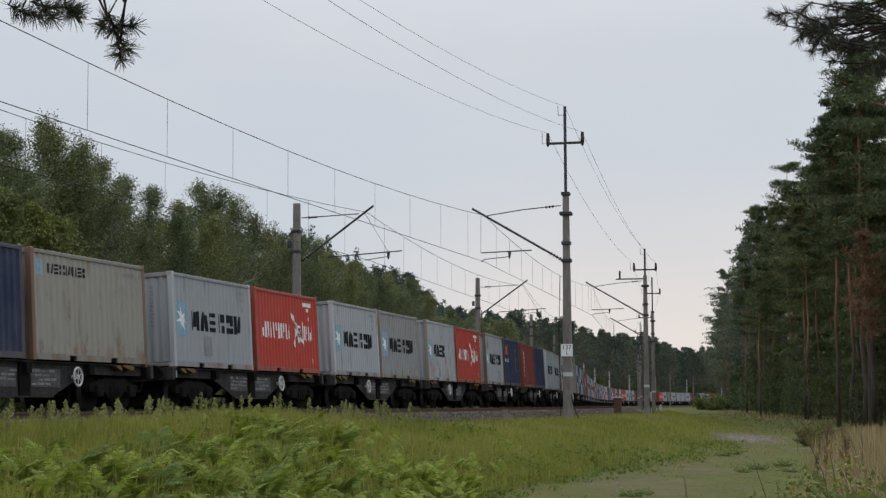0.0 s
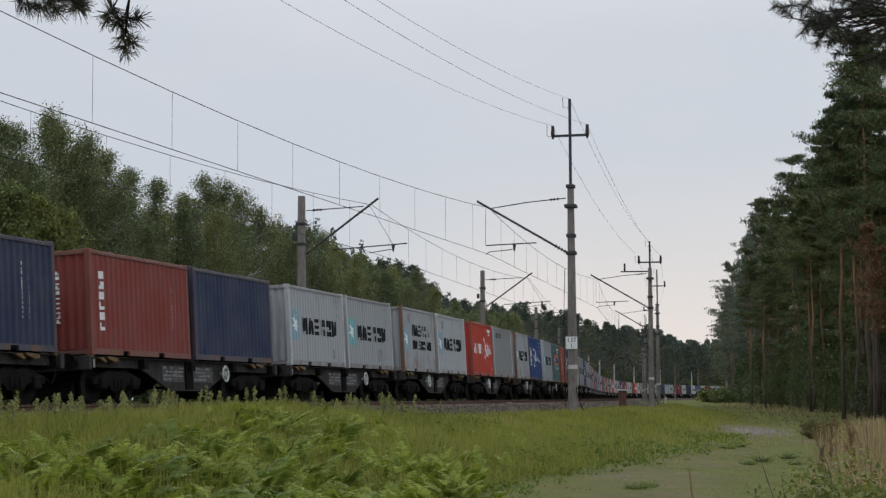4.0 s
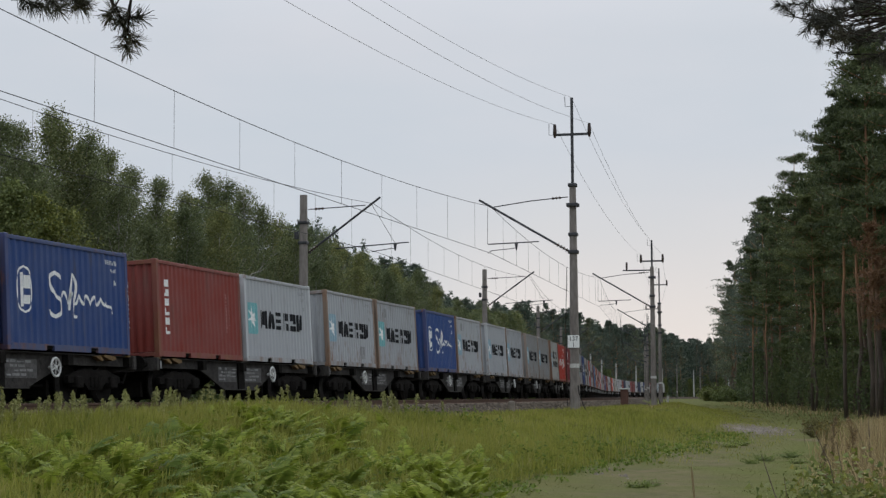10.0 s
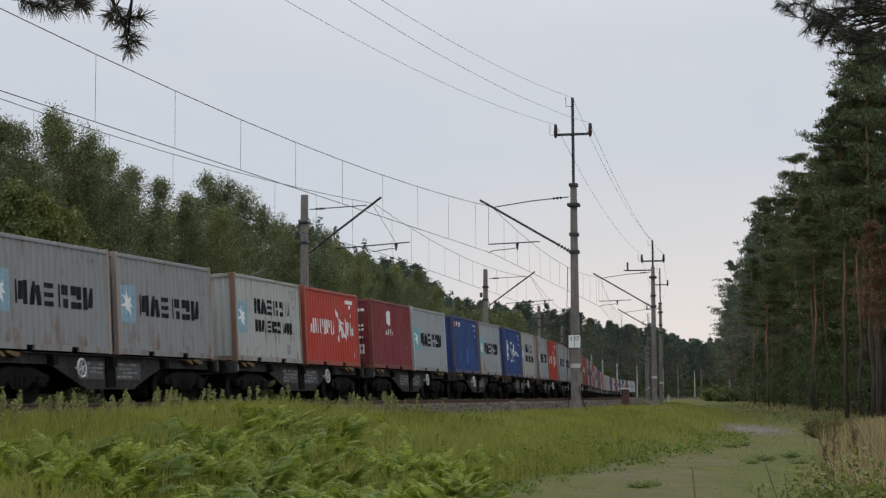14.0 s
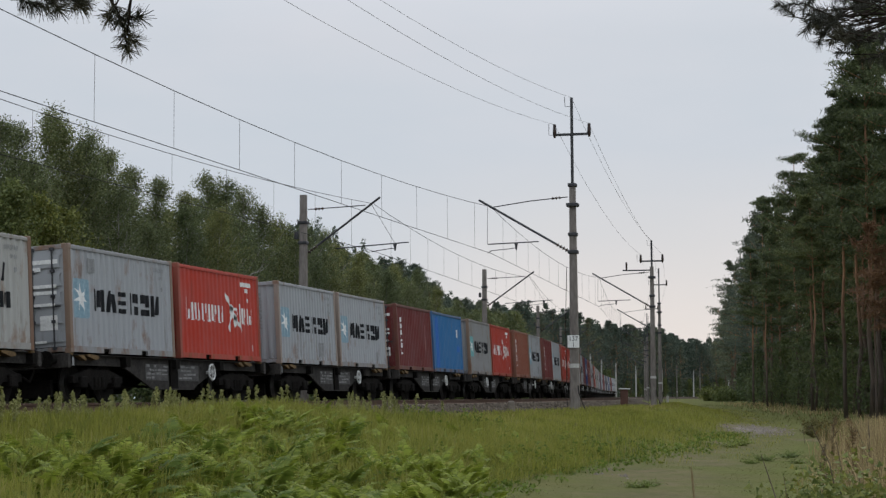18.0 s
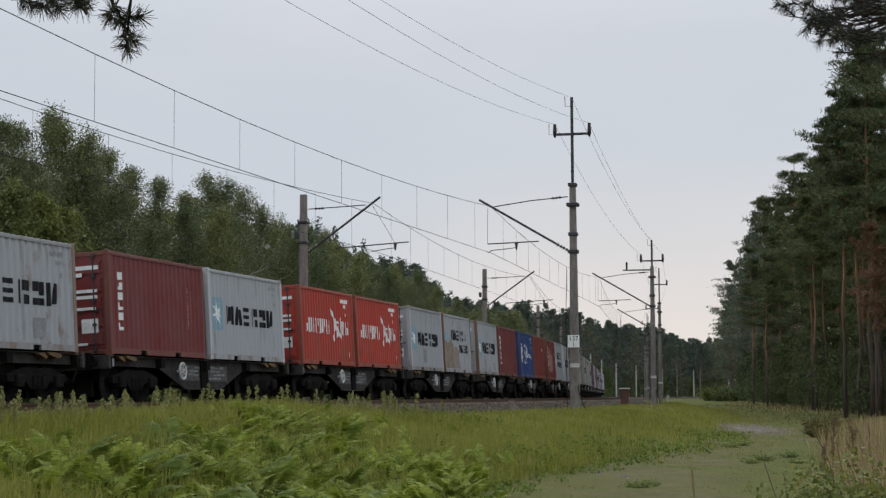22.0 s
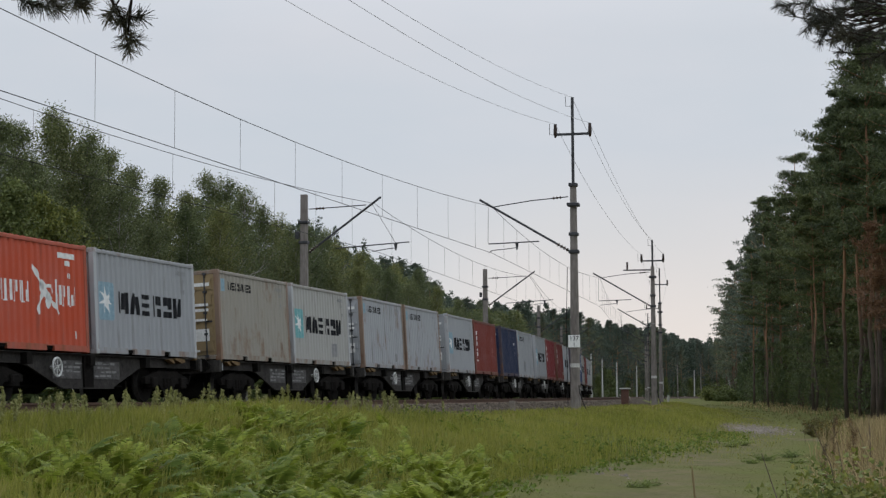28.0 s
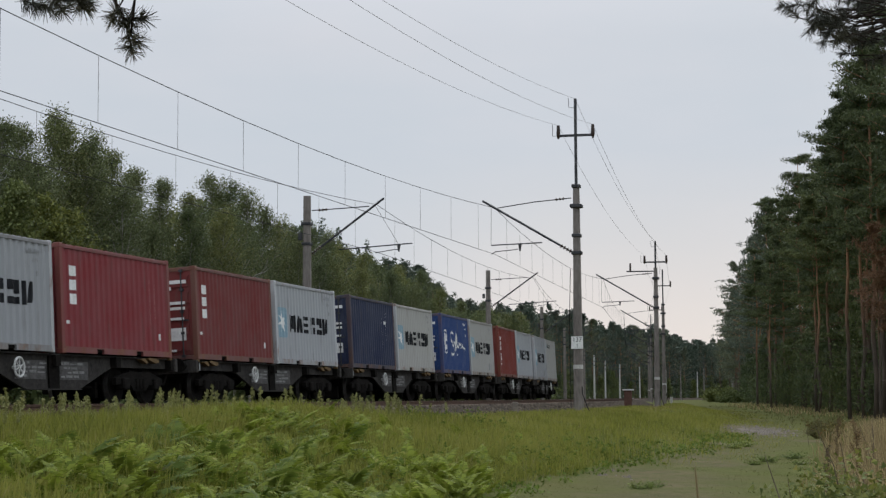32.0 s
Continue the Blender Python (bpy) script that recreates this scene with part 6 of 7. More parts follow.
for i in range(106):
    y = 104 + (i % 70) * 3.0 + rng.uniform(-3, 3)
    x = float(np.interp(y, EDGE_Y, EDGE_X)) + (rng.uniform(-0.4, 3.2) if i < 70 else rng.uniform(7.0, 15.0))
    plant((UNDER if y < 200 else DARKS)[i % 3], "bush", "dark leafy bush under the pines", "bush", "bushes under the pines", x, y, rng.uniform(0, 6.28), rng.uniform(0.5, 1.25) if i < 70 else rng.uniform(0.8, 1.5))
# single trunks that stand out before the rest
for i, (x, y, sc) in enumerate(((26.1, 100.0, 1.12), (26.6, 111.0, 1.08), (27.6, 113.0, 1.18), (25.9, 115.0, 0.94), (28.2, 121.0, 0.98), (31.4, 152.0, 0.9), (32.3, 178.0, 0.7), (33.0, 190.0, 0.75), (30.4, 146.0, 0.8))):
    plant(PINES[(0, 3, 4, 1, 2, 1, 2, 4, 2)[i]], "pine_tree", "tall Scots pine with a long bare orange trunk", "tree", "pines beside the meadow", x, y, i * 1.1, sc)
for x, y, sc in ((25.7, 106.0, 0.88),):
    plant(DEADPINE, "dead_pine_tree", "dying pine with rust-brown needles", "tree", "", x, y, y, sc)

# the far wood that closes the view
def far_wood():
    """Many small pines, thick below and spiky on top."""
    r = np.random.RandomState(9)
    vs, fs, n = [], [], 0
    for i in range(420):
        x, y = r.uniform(-60, 320), r.uniform(640, 780)
        h = wood_top(x, y) * r.uniform(0.8, 1.06)
        m = 420
        z = r.beta(1.9, 1.15, m)
        rad = (0.6 + 3.8 * (1 - z) ** 0.55) * r.uniform(0.8, 1.2)
        a = r.uniform(0, math.tau, m)
        c = np.stack([x + np.cos(a) * rad * r.uniform(0.2, 1, m), y + np.sin(a) * rad, 0.3 + h * (0.1 + 0.9 * z)], 1)
        v, f = cards(c, 0.6, r, 0.0, 1.6, 0)
        vs.append(v)
        fs.append(f + n)
        n += len(v)
    # the same wood runs on behind the pines of the line
    for i in range(330):
        s = r.uniform(130, 640)
        x, y, _ = line(s, r.uniform(-44, -20))
        y = max(y, 90.0)
        h = wood_top(x, y) * r.uniform(0.8, 1.0)
        m = 430
        z = r.beta(1.5, 1.1, m)
        rad = (0.5 + 3.4 * (1 - z) ** 0.55) * r.uniform(0.8, 1.2)
        a = r.uniform(0, math.tau, m)
        c = np.stack([x + np.cos(a) * rad * r.uniform(0.2, 1, m), y + np.sin(a) * rad, 0.3 + h * (0.05 + 0.95 * z)], 1)
        v, f = cards(c, 0.36 if s < 300 else 0.5, r, 0.0, 1.6, 0)
        vs.append(v)
        fs.append(f + n)
        n += len(v)
    m = 60000
    c = np.stack([r.uniform(-120, 420, m), r.uniform(690, 800, m), r.uniform(0, 20, m)], 1)
    v, f = cards(c, 1.2, r, 0.0, 1.5, 0)
    vs.append(v)
    fs.append(f + n)
    return array_mesh("far_pine_wood", np.concatenate(vs), np.concatenate(fs), L_HAZED, 3)


tagged(new("far_pine_wood", far_wood()), "dark distant pine wood, tinted for haze, that closes the view", "woods", kind="stuff")


def far_trunks():
    r = np.random.RandomState(10)
    sh = Shape()
    for i in range(170):
        x, y = r.uniform(-10, 230), r.uniform(632, 720)
        sh.tube([(x, y, 0.0), (x + r.normal(0, 0.2), y, r.uniform(12, 18))], [0.2, 0.12], 5, False)
    return sh.mesh("far_pine_trunks", M_BARK_DARK)


tagged(new("far_pine_trunks", far_trunks()), "bare trunks of the distant pines", "tree trunks", kind="stuff")
# ---------------------------------------------------------------- grass, bracken and weeds
def blades(x, y, h, w, rng, lean=0.35):
    """Bent grass blades as slim pieces rooted at (x, y)."""
    n = len(x)
    z = ground_height(x, y) - 0.02
    az, side = rng.uniform(0, math.tau, n), rng.uniform(0, math.tau, n)
    out = np.abs(rng.normal(0, lean, n)) * h
    base = np.stack([x, y, z], 1)
    tip = base + np.stack([np.cos(az) * out, np.sin(az) * out, h * np.sqrt(np.clip(1 - (out / h) ** 2 * 0.6, 0.15, 1))], 1)
    mid = base * 0.45 + tip * 0.55 + np.stack([np.zeros(n), np.zeros(n), 0.12 * h], 1) - np.stack([np.cos(az) * out * 0.18, np.sin(az) * out * 0.18, np.zeros(n)], 1)
    wv = np.stack([np.cos(side) * w, np.sin(side) * w, np.zeros(n)], 1) * 0.5
    v = np.stack([base, mid + wv, tip, mid - wv], 1).reshape(-1, 3)
    return v, np.arange(n * 4).reshape(n, 4)


def stuff(name, label, category, pieces, material):
    n, vs, fs = 0, [], []
    for v, f in pieces:
        vs.append(v)
        fs.append(f + n)
        n += len(v)
    faces = np.concatenate(fs)
    return tagged(new(name, array_mesh(name, np.concatenate(vs), faces, material, faces.shape[1])), label, category, kind="stuff")


def scatter(rng, n, s0, s1, o0, o1, clump=0.0):
    """Points beside the line, between two distances along it and two offsets."""
    s, o = rng.uniform(s0, s1, n), rng.uniform(o0, o1, n)
    a = np.interp(s, LINE_S, LINE_A)
    x = np.interp(s, LINE_S, LINE_X) + o * np.cos(a)
    y = np.interp(s, LINE_S, LINE_Y) - o * np.sin(a)
    if clump:
        keep = soft_noise(x, y, clump, 33) + rng.normal(0, 0.35, n) > -0.25
        x, y = x[keep], y[keep]
    return x, y


g = np.random.RandomState(17)
pieces = []
# the crest and slope of the bank, thickest where the camera is nearest
for n, s0, s1, o0, o1, h0, h1, w in ((44000, -48, -20, 6.8, 10.2, 0.28, 0.58, 0.012), (50000, -46, -16, 9.6, 13.8, 0.22, 0.54, 0.013), (11000, -46, -25, 7.6, 9.6, 0.30, 0.58, 0.011), (9000, -18, 40, 7.05, 8.2, 0.1, 0.34, 0.014), (30000, -18, 22, 7.9, 11.0, 0.07, 0.24, 0.015),
                                     (22000, -16, 30, 10.5, 16.0, 0.15, 0.4, 0.016), (24000, 22, 110, 7.9, 15.5, 0.07, 0.22, 0.026)):
    x, y = scatter(g, n, s0, s1, o0, o1)
    o = offset_of(x, y) + 0.7 * soft_noise(x, y, 2.6, 71)
    keep = (g.uniform(size=len(x)) < np.interp(o, [12.4, 15.6], [1.0, 0.1])) & (wear_at(x, y) < g.uniform(0.15, 0.4, len(x)))
    x, y, o = x[keep], y[keep], o[keep]
    pieces.append(blades(x, y, g.uniform(h0, h1, len(x)) * np.interp(o, [12.0, 15.5], [1.0, 0.35]), g.uniform(0.6, 1.4, len(x)) * w, g))
stuff("meadow_grass", "long green meadow grass with yellowish stalks on the bank", "grass", pieces, L_GRASS)
# the meadow, thin on the cart track
pieces = []
for n, x0, x1, y0, y1, h0, h1, w in ((70000, -3.0, 11.5, 22.0, 48.0, 0.015, 0.055, 0.010), (40000, 0, 22, 45, 95, 0.02, 0.055, 0.018), (20000, 6, 38, 90, 200, 0.06, 0.2, 0.045)):
    x, y = g.uniform(x0, x1, n), g.uniform(y0, y1, n)
    o = offset_of(x, y)
    keep = (o > 12.5) & (soft_noise(x, y, 1.7, 52) + g.normal(0, 0.35, n) > -0.05) & (g.uniform(size=n) > np.clip(wear_at(x, y) * 3.4, 0, 0.99)) & (x < np.interp(y, EDGE_Y, EDGE_X) + 3)
    x, y = x[keep], y[keep]
    pieces.append(blades(x, y, g.uniform(h0, h1, len(x)), g.uniform(0.6, 1.4, len(x)) * w, g, 0.5))
stuff("short_grass", "short olive green grass of the meadow and cart track", "grass", pieces, L_LAWN)

# low leafy herbs between the blades
x, y = scatter(g, 26000, -46, -14, 8.3, 13.4, 1.6)
cen = np.stack([x, y, ground_height(x, y) + g.uniform(0.05, 0.42, len(x)) * (0.6 + 0.4 * soft_noise(x, y, 1.1, 61))], 1)
fx, fy = scatter(g, 17000, -46, 14, 12.0, 15.2, 0.9)
fo = offset_of(fx, fy) + 0.8 * soft_noise(fx, fy, 3.4, 72)
fx, fy = fx[np.abs(fo - 13.5) < 0.75], fy[np.abs(fo - 13.5) < 0.75]
low_ = np.stack([fx, fy, ground_height(fx, fy) + g.uniform(0.02, 0.2, len(fx)) * (0.65 + 0.35 * soft_noise(fx, fy, 1.3, 63))], 1)
stuff("meadow_herbs", "leafy green herbs among the grass of the bank", "herbs", [cards(cen, 0.044, g, 0.35, 1.9, 0.0), cards(low_, 0.05, g, 0.4, 1.6, 0.0)], L_FERN)

# dry grass: under the pine edge, on the bank's crest, and the tall tuft at the edge of the wood
pieces = []
for n, x0, x1, y0, y1, h0, h1, w in ((2600, 7.5, 15, 30.0, 62.0, 0.15, 0.5, 0.014), (9000, 14, 36, 70, 190, 0.15, 0.42, 0.03), (3500, 22, 40, 125, 215, 0.2, 0.5, 0.045)):
    x, y = g.uniform(x0, x1, n), g.uniform(y0, y1, n)
    cart = np.interp(y, CART_Y, CART_X)
    keep = ((x > cart + 2.6 + 0.05 * (y - 20)) | (y0 > 100)) & (soft_noise(x, y, 2.7, 44) + g.normal(0, 0.4, n) > (0.0 if y0 < 100 else -0.5))
    if y0 >= 70:
        keep &= (x > np.interp(y, EDGE_Y, EDGE_X) - 6) & (x < np.interp(y, EDGE_Y, EDGE_X) + 1.5)
    x, y = x[keep], y[keep]
    pieces.append(blades(x, y, g.uniform(h0, h1, len(x)), g.uniform(0.6, 1.4, len(x)) * w, g, 0.3))
for n, y0, y1, tall, wide in ((4200, 19.0, 30.0, 1.25, 0.010), (5600, 29.0, 48.0, 1.3, 0.015), (4200, 46.0, 75.0, 1.0, 0.026)):
    yy = g.uniform(y0, y1, n)
    xx = yy * (0.268 - (0.054 + 0.014 * soft_noise(yy, yy * 0.7, 4.0, 46)) * g.uniform(0, 1, n) ** 2.0) + g.normal(0, 0.15, n)
    keep = soft_noise(xx, yy, 1.3, 45) + g.normal(0, 0.4, n) > -0.1
    xx, yy = xx[keep], yy[keep]
    n = len(xx)
    pieces.append(blades(xx, yy, g.uniform(0.35, 1.0, n) * tall * np.interp(xx / yy, [0.208, 0.235], [0.55, 1.0]), g.uniform(0.6, 1.4, n) * wide, g, 0.3))
x, y = scatter(g, 6500, -42, 60, 7.1, 9.6, 2.0)
pieces.append(blades(x, y, g.uniform(0.1, 0.26, len(x)), g.uniform(0.005, 0.012, len(x)), g, 0.22))
stuff("dry_grass", "tall dry tan grass stalks", "grass", pieces, L_DRY)


def weed_heads():
    r = np.random.RandomState(23)
    x, y = (np.concatenate(p) for p in zip(scatter(r, 150, -44, -14, 7.4, 9.4), scatter(r, 110, -46, -26, 7.2, 9.2)))
    z = ground_height(x, y)
    stalk, head = Shape(), []
    for a, b, c in zip(x, y, z):
        h = r.uniform(0.46, 0.78)
        dx, dy = r.normal(0, 0.04, 2)
        stalk.tube([(a, b, c - 0.02), (a + dx, b + dy, c + h * 0.6), (a + dx * 2, b + dy * 2, c + h)], [0.006, 0.005, 0.003], 4, False)
        m = 110
        q = r.uniform(0.62, 1.02, m)
        sp = 0.021 * np.interp(q, [0.62, 0.75, 0.93, 1.02], [0.5, 1.0, 0.9, 0.35])
        head.append(np.stack([a + dx * 2 * q + r.normal(0, 1, m) * sp, b + dy * 2 * q + r.normal(0, 1, m) * sp, c + h * q], 1))
    v, f = cards(np.concatenate(head), 0.021, r, 0, 1.8, -0.5)
    return stalk.mesh("weed_stalks", L_GRASS), array_mesh("weed_heads", v, f, L_HEAD, 3)


ws, wh_ = weed_heads()
weeds = thing("weeds", "pale plumed weeds standing along the crest of the bank", "weeds", kind="stuff")
part("stalks", ws, None, weeds)
part("plumes", wh_, None, weeds, "pale fuzzy plumes")


# bracken: arching fronds with paired leaflets
def frond_mesh(seed, length, material):
    r = np.random.RandomState(seed)
    vs, fs = [], []

    def quad(a, b, c, d):
        n = len(vs)
        vs.extend([a, b, c, d])
        fs.append((n, n + 1, n + 2, n + 3))
    pts = []
    for i in range(13):
        q = i / 12
        pts.append(np.array([length * (0.15 + 0.85 * q) * q ** 0.35 * 0.8, 0.03 * math.sin(q * 5 + seed), length * (0.82 * q - 0.55 * q * q)]))
    for a, b in zip(pts, pts[1:]):
        wv = np.array([0, 0.004, 0])
        quad(a - wv, a + wv, b + wv * 0.8, b - wv * 0.8)
    for i in range(17):
        q = 0.24 + 0.74 * i / 16
        j = min(11, int(q * 12))
        p = pts[j] + (pts[j + 1] - pts[j]) * (q * 12 - j)
        t = pts[j + 1] - pts[j]
        t = t / np.linalg.norm(t)
        ln = length * 0.31 * (1.04 - q) ** 0.7 * r.uniform(0.85, 1.12)
        for sd in (-1, 1):
            d = np.array([0, sd, 0]) + t * 0.55 + np.array([0, 0, r.normal(-0.12, 0.1)])
            d = d / np.linalg.norm(d)
            wv = t * ln * 0.19
            quad(p, p + d * ln * 0.35 + wv, p + d * ln + np.array([0, 0, -0.12 * ln]), p + d * ln * 0.35 - wv)
    return array_mesh("frond", np.array(vs), np.array(fs), material, 4)


FRONDS = [frond_mesh(81 + k, 0.58 + 0.1 * k, L_FERN) for k in range(4)]
BROWN_FROND = frond_mesh(91, 0.6, L_FERNBROWN)


def fern(x, y, r, withered=False):
    f = thing("bracken_fern", "withered brown bracken fern on the bank" if withered else "arching bright green bracken fern on the bank", "fern", "bracken on the bank")
    f.matrix_basis = Matrix.Translation((x, y, ground_z(x, y) - 0.03))
    n = r.choice((4, 5, 6))
    a0 = r.uniform(0, 360)
    for k in range(n):
        fr = part("frond", BROWN_FROND if withered else FRONDS[r.randrange(4)], None, f)
        sc = r.uniform(0.75, 1.25)
        fr.matrix_basis = pose(0, 0, 0, r.uniform(-12, 12), -r.uniform(0, 28), a0 + k * 360 / n + r.uniform(-25, 25)) @ Matrix.Scale(sc, 4)


fr_ = random.Random(3)
made = 0
while made < 88:
    x, y = fr_.uniform(-5.2, 2.2), fr_.uniform(19.5, 36.0)
    o = float(offset_of([x], [y])[0])
    u = x / y
    if not (10.0 < o < 15.5) or u < -0.225 or u > -0.05 or (u > -0.09 and fr_.random() < 0.5) or float(wear_at(x, y)) > 0.35 or (y > 30 and fr_.random() < 0.5):
        continue
    fern(x, y, fr_)
    made += 1
for x, y in ((-3.9, 21.6), (-3.7, 21.2), (-4.25, 23.0)):
    fern(x, y, fr_, True)


def bracken_bed():
    """The closed growth of fronds between the single ferns, as one mass."""
    r = np.random.RandomState(29)
    shapes = []
    for me in FRONDS:
        co = np.empty(len(me.vertices) * 3, np.float32)
        me.vertices.foreach_get("co", co)
        shapes.append(co.reshape(-1, 3))
    vs, fs, n = [], [], 0
    made = 0
    while made < 1250:
        x, y = r.uniform(-8.0, 3.0), r.uniform(19.0, 40.0)
        o = float(offset_of([x], [y])[0])
        dens = float(soft_noise(np.array([x]), np.array([y]), 3.2, 77)[0])
        if not ((9.3 if -0.15 < x / y < -0.045 else 10.3) < o < 15.2) or abs(x / y + 0.11) > 0.155 or float(wear_at(x, y)) > 0.3 or dens < r.uniform(-0.5, 0.6) or r.uniform() < (0.3 if o > 12.2 and x / y < 0.02 and y < 34 else np.interp(x / y, [-0.12, -0.01], [0.0, 0.97])) or (o < 10.0 and r.uniform() < 0.3):
            continue
        made += 1
        z = ground_z(x, y)
        for k in range(1 if r.uniform() < 0.7 else 2):
            co = shapes[r.randint(4)]
            m = pose(x, y, z + r.uniform(-0.05, 0.12), r.uniform(-15, 15), -r.uniform(0, 38), r.uniform(0, 360)) @ Matrix.Scale(r.uniform(0.45, 0.95), 4)
            mm = np.array(m)
            v = co @ mm[:3, :3].T + mm[:3, 3]
            vs.append(v)
            fs.append(np.arange(len(v)).reshape(-1, 4) + n)
            n += len(v)
    return array_mesh("bracken_bed", np.concatenate(vs), np.concatenate(fs), L_FERN, 4)


tagged(new("bracken_bed", bracken_bed()), "dense bright green bracken covering the slope of the bank", "bracken", kind="stuff")


# a leafy bush and thin stems in the nearest corner, young growth in the meadow
def leafy(seed, h, n, size, material):
    r = np.random.RandomState(seed)
    wood, cen = Shape(), []
    for k in range(26):
        az = r.uniform(0, math.tau)
        path = limb(r, (r.normal(0, 0.1), r.normal(0, 0.1), 0), (math.cos(az) * 0.9, math.sin(az) * 0.9, 1.0), h * r.uniform(0.35, 1.0), -0.04)
        wood.tube(path, [0.012, 0.010, 0.008, 0.006, 0.004, 0.003], 4, False)
        for q in np.linspace(0.08, 1, n // 26):
            i = min(len(path) - 2, int(q * 5))
            c = path[i].lerp(path[i + 1], q * 5 - i)
            cen.append((c.x + r.normal(0, 0.11), c.y + r.normal(0, 0.11), c.z + r.normal(0, 0.05)))
    v, f = cards(np.array(cen), size, r, 0.4, 1.5, 0.1)
    return wood.mesh("stems", M_BARK_DARK), array_mesh("foliage", v, f, material, 3)


def small_bush(meshes, x, y, turn, sc, label, group, squat=1.0):
    b = thing("bush", label, "bush", group)
    part("stem", meshes[0], None, b)
    part("foliage", meshes[1], None, b)
    b.matrix_basis = Matrix.Translation((x, y, ground_z(x, y) - 0.03)) @ Matrix.Rotation(turn, 4, "Z")
    b.scale = (sc, sc, sc * squat)


SHRUBS = [leafy(101 + k, 1.0, 5600, 0.036, L_SHRUB) for k in range(2)]
for i, (x, y, sc) in enumerate(((3.15, 14.2, 0.8), (3.55, 14.8, 0.95), (3.9, 15.5, 1.0), (2.85, 13.2, 0.62), (3.75, 14.0, 0.85), (4.1, 16.6, 1.05), (3.35, 13.5, 0.8), (4.3, 15.4, 1.0), (3.0, 12.7, 0.6), (3.6, 13.2, 0.75), (3.45, 15.6, 0.75))):
    small_bush(SHRUBS[i % 2], x, y, i * 1.3, sc, "low leafy green bush among dry grass", "bushes by the eye")
HERBS = leafy(107, 1.0, 1200, 0.06, L_HERB)
for i, (x, y, sc) in enumerate(((9.3, 56.0, 0.45), (8.7, 54.0, 0.4), (16.8, 77.0, 0.6), (17.4, 72.0, 0.65), (12.5, 50.0, 0.5), (11.5, 46.0, 0.5), (13.4, 58.0, 0.6), (9.4, 38.0, 0.45), (8.4, 34.0, 0.5), (3.4, 31.0, 0.3), (3.65, 31.7, 0.24), (7.0, 41.0, 0.26), (7.7, 43.4, 0.34), (8.3, 42.2, 0.28), (9.0, 46.5, 0.36))):
    small_bush(HERBS, x, y, i * 0.9, sc * 1.2, "low leafy green herb clump in the meadow", "herbs in the meadow", 0.55)
FAR_SHRUB = leafy(111, 1.0, 2600, 0.07, L_ASPEN)
for i, (x, y, sc) in enumerate(((8.7, 37.0, 0.7), (10.4, 44.0, 0.75), (12.0, 52.0, 0.75))):
    small_bush(SHRUBS[i % 2], x, y, i * 2.1, sc, "green leafy bush standing in tall dry grass", "bushes in the dry grass")
RUSSET = leafy(109, 1.0, 3900, 0.055, L_RUSSET)
for i, (x, y, sc) in enumerate(((13.6, 63.0, 0.75), (14.3, 68.0, 0.8), (12.9, 59.0, 0.6), (12.5, 55.0, 0.55), (14.9, 70.0, 0.9), (11.7, 51.0, 0.55))):
    small_bush(RUSSET, x, y, i * 1.7, sc, "russet and green shrub beside the dry grass", "russet shrubs")
for i in range(9):
    s_ = 230 + i * 9
    x, y, _ = line(s_, 19.8 + (i % 3) * 2.4)
    small_bush(FAR_SHRUB, x, y, i, (1.7, 2.8, 2.2, 3.2, 1.5)[i % 5], "bright green bush beside the line", "bushes beside the line")
PLANTAIN = Shape().tube([(0, 0, 0), (0.02, 0, 0.5), (0.0, 0, 0.85), (-0.015, 0, 0.9), (-0.03, 0, 1.1), (-0.035, 0, 1.16)], [0.003, 0.0025, 0.002, 0.007, 0.008, 0.002], 7).mesh("stem", L_DRY)
w_ = tagged(new("dry_weed", PLANTAIN), "slim tan seed spike on a thin stalk", "weed", "dry weeds")
w_.location = (1.69, 12.0, ground_z(1.69, 12.0) - 0.02)
STEM = Shape().tube([(0, 0, 0), (0.03, 0, 0.4), (0.1, 0, 0.75), (0.22, 0.0, 1.02)], [0.007, 0.006, 0.004, 0.002], 5).tube([(0.05, 0, 0.5), (0.02, 0.0, 0.72), (0.05, 0, 0.9)], [0.004, 0.003, 0.002], 4).mesh("stem", M_BARK_DARK)
for x, y, t, sc in ((2.3, 11.9, 2.2, 1.2), (3.62, 16.2, 2.8, 1.3), (5.95, 25.0, 1.4, 1.3), (6.0, 25.2, 3.6, 1.2), (11.9, 59.0, 3.0, 0.85)):
    w_ = tagged(new("dry_weed", STEM), "thin dead brown weed stem", "weed", "dry weeds")
    w_.matrix_basis = Matrix.Translation((x, y, ground_z(x, y) - 0.02)) @ Matrix.Rotation(t, 4, "Z")
    w_.scale = (sc, sc, sc)


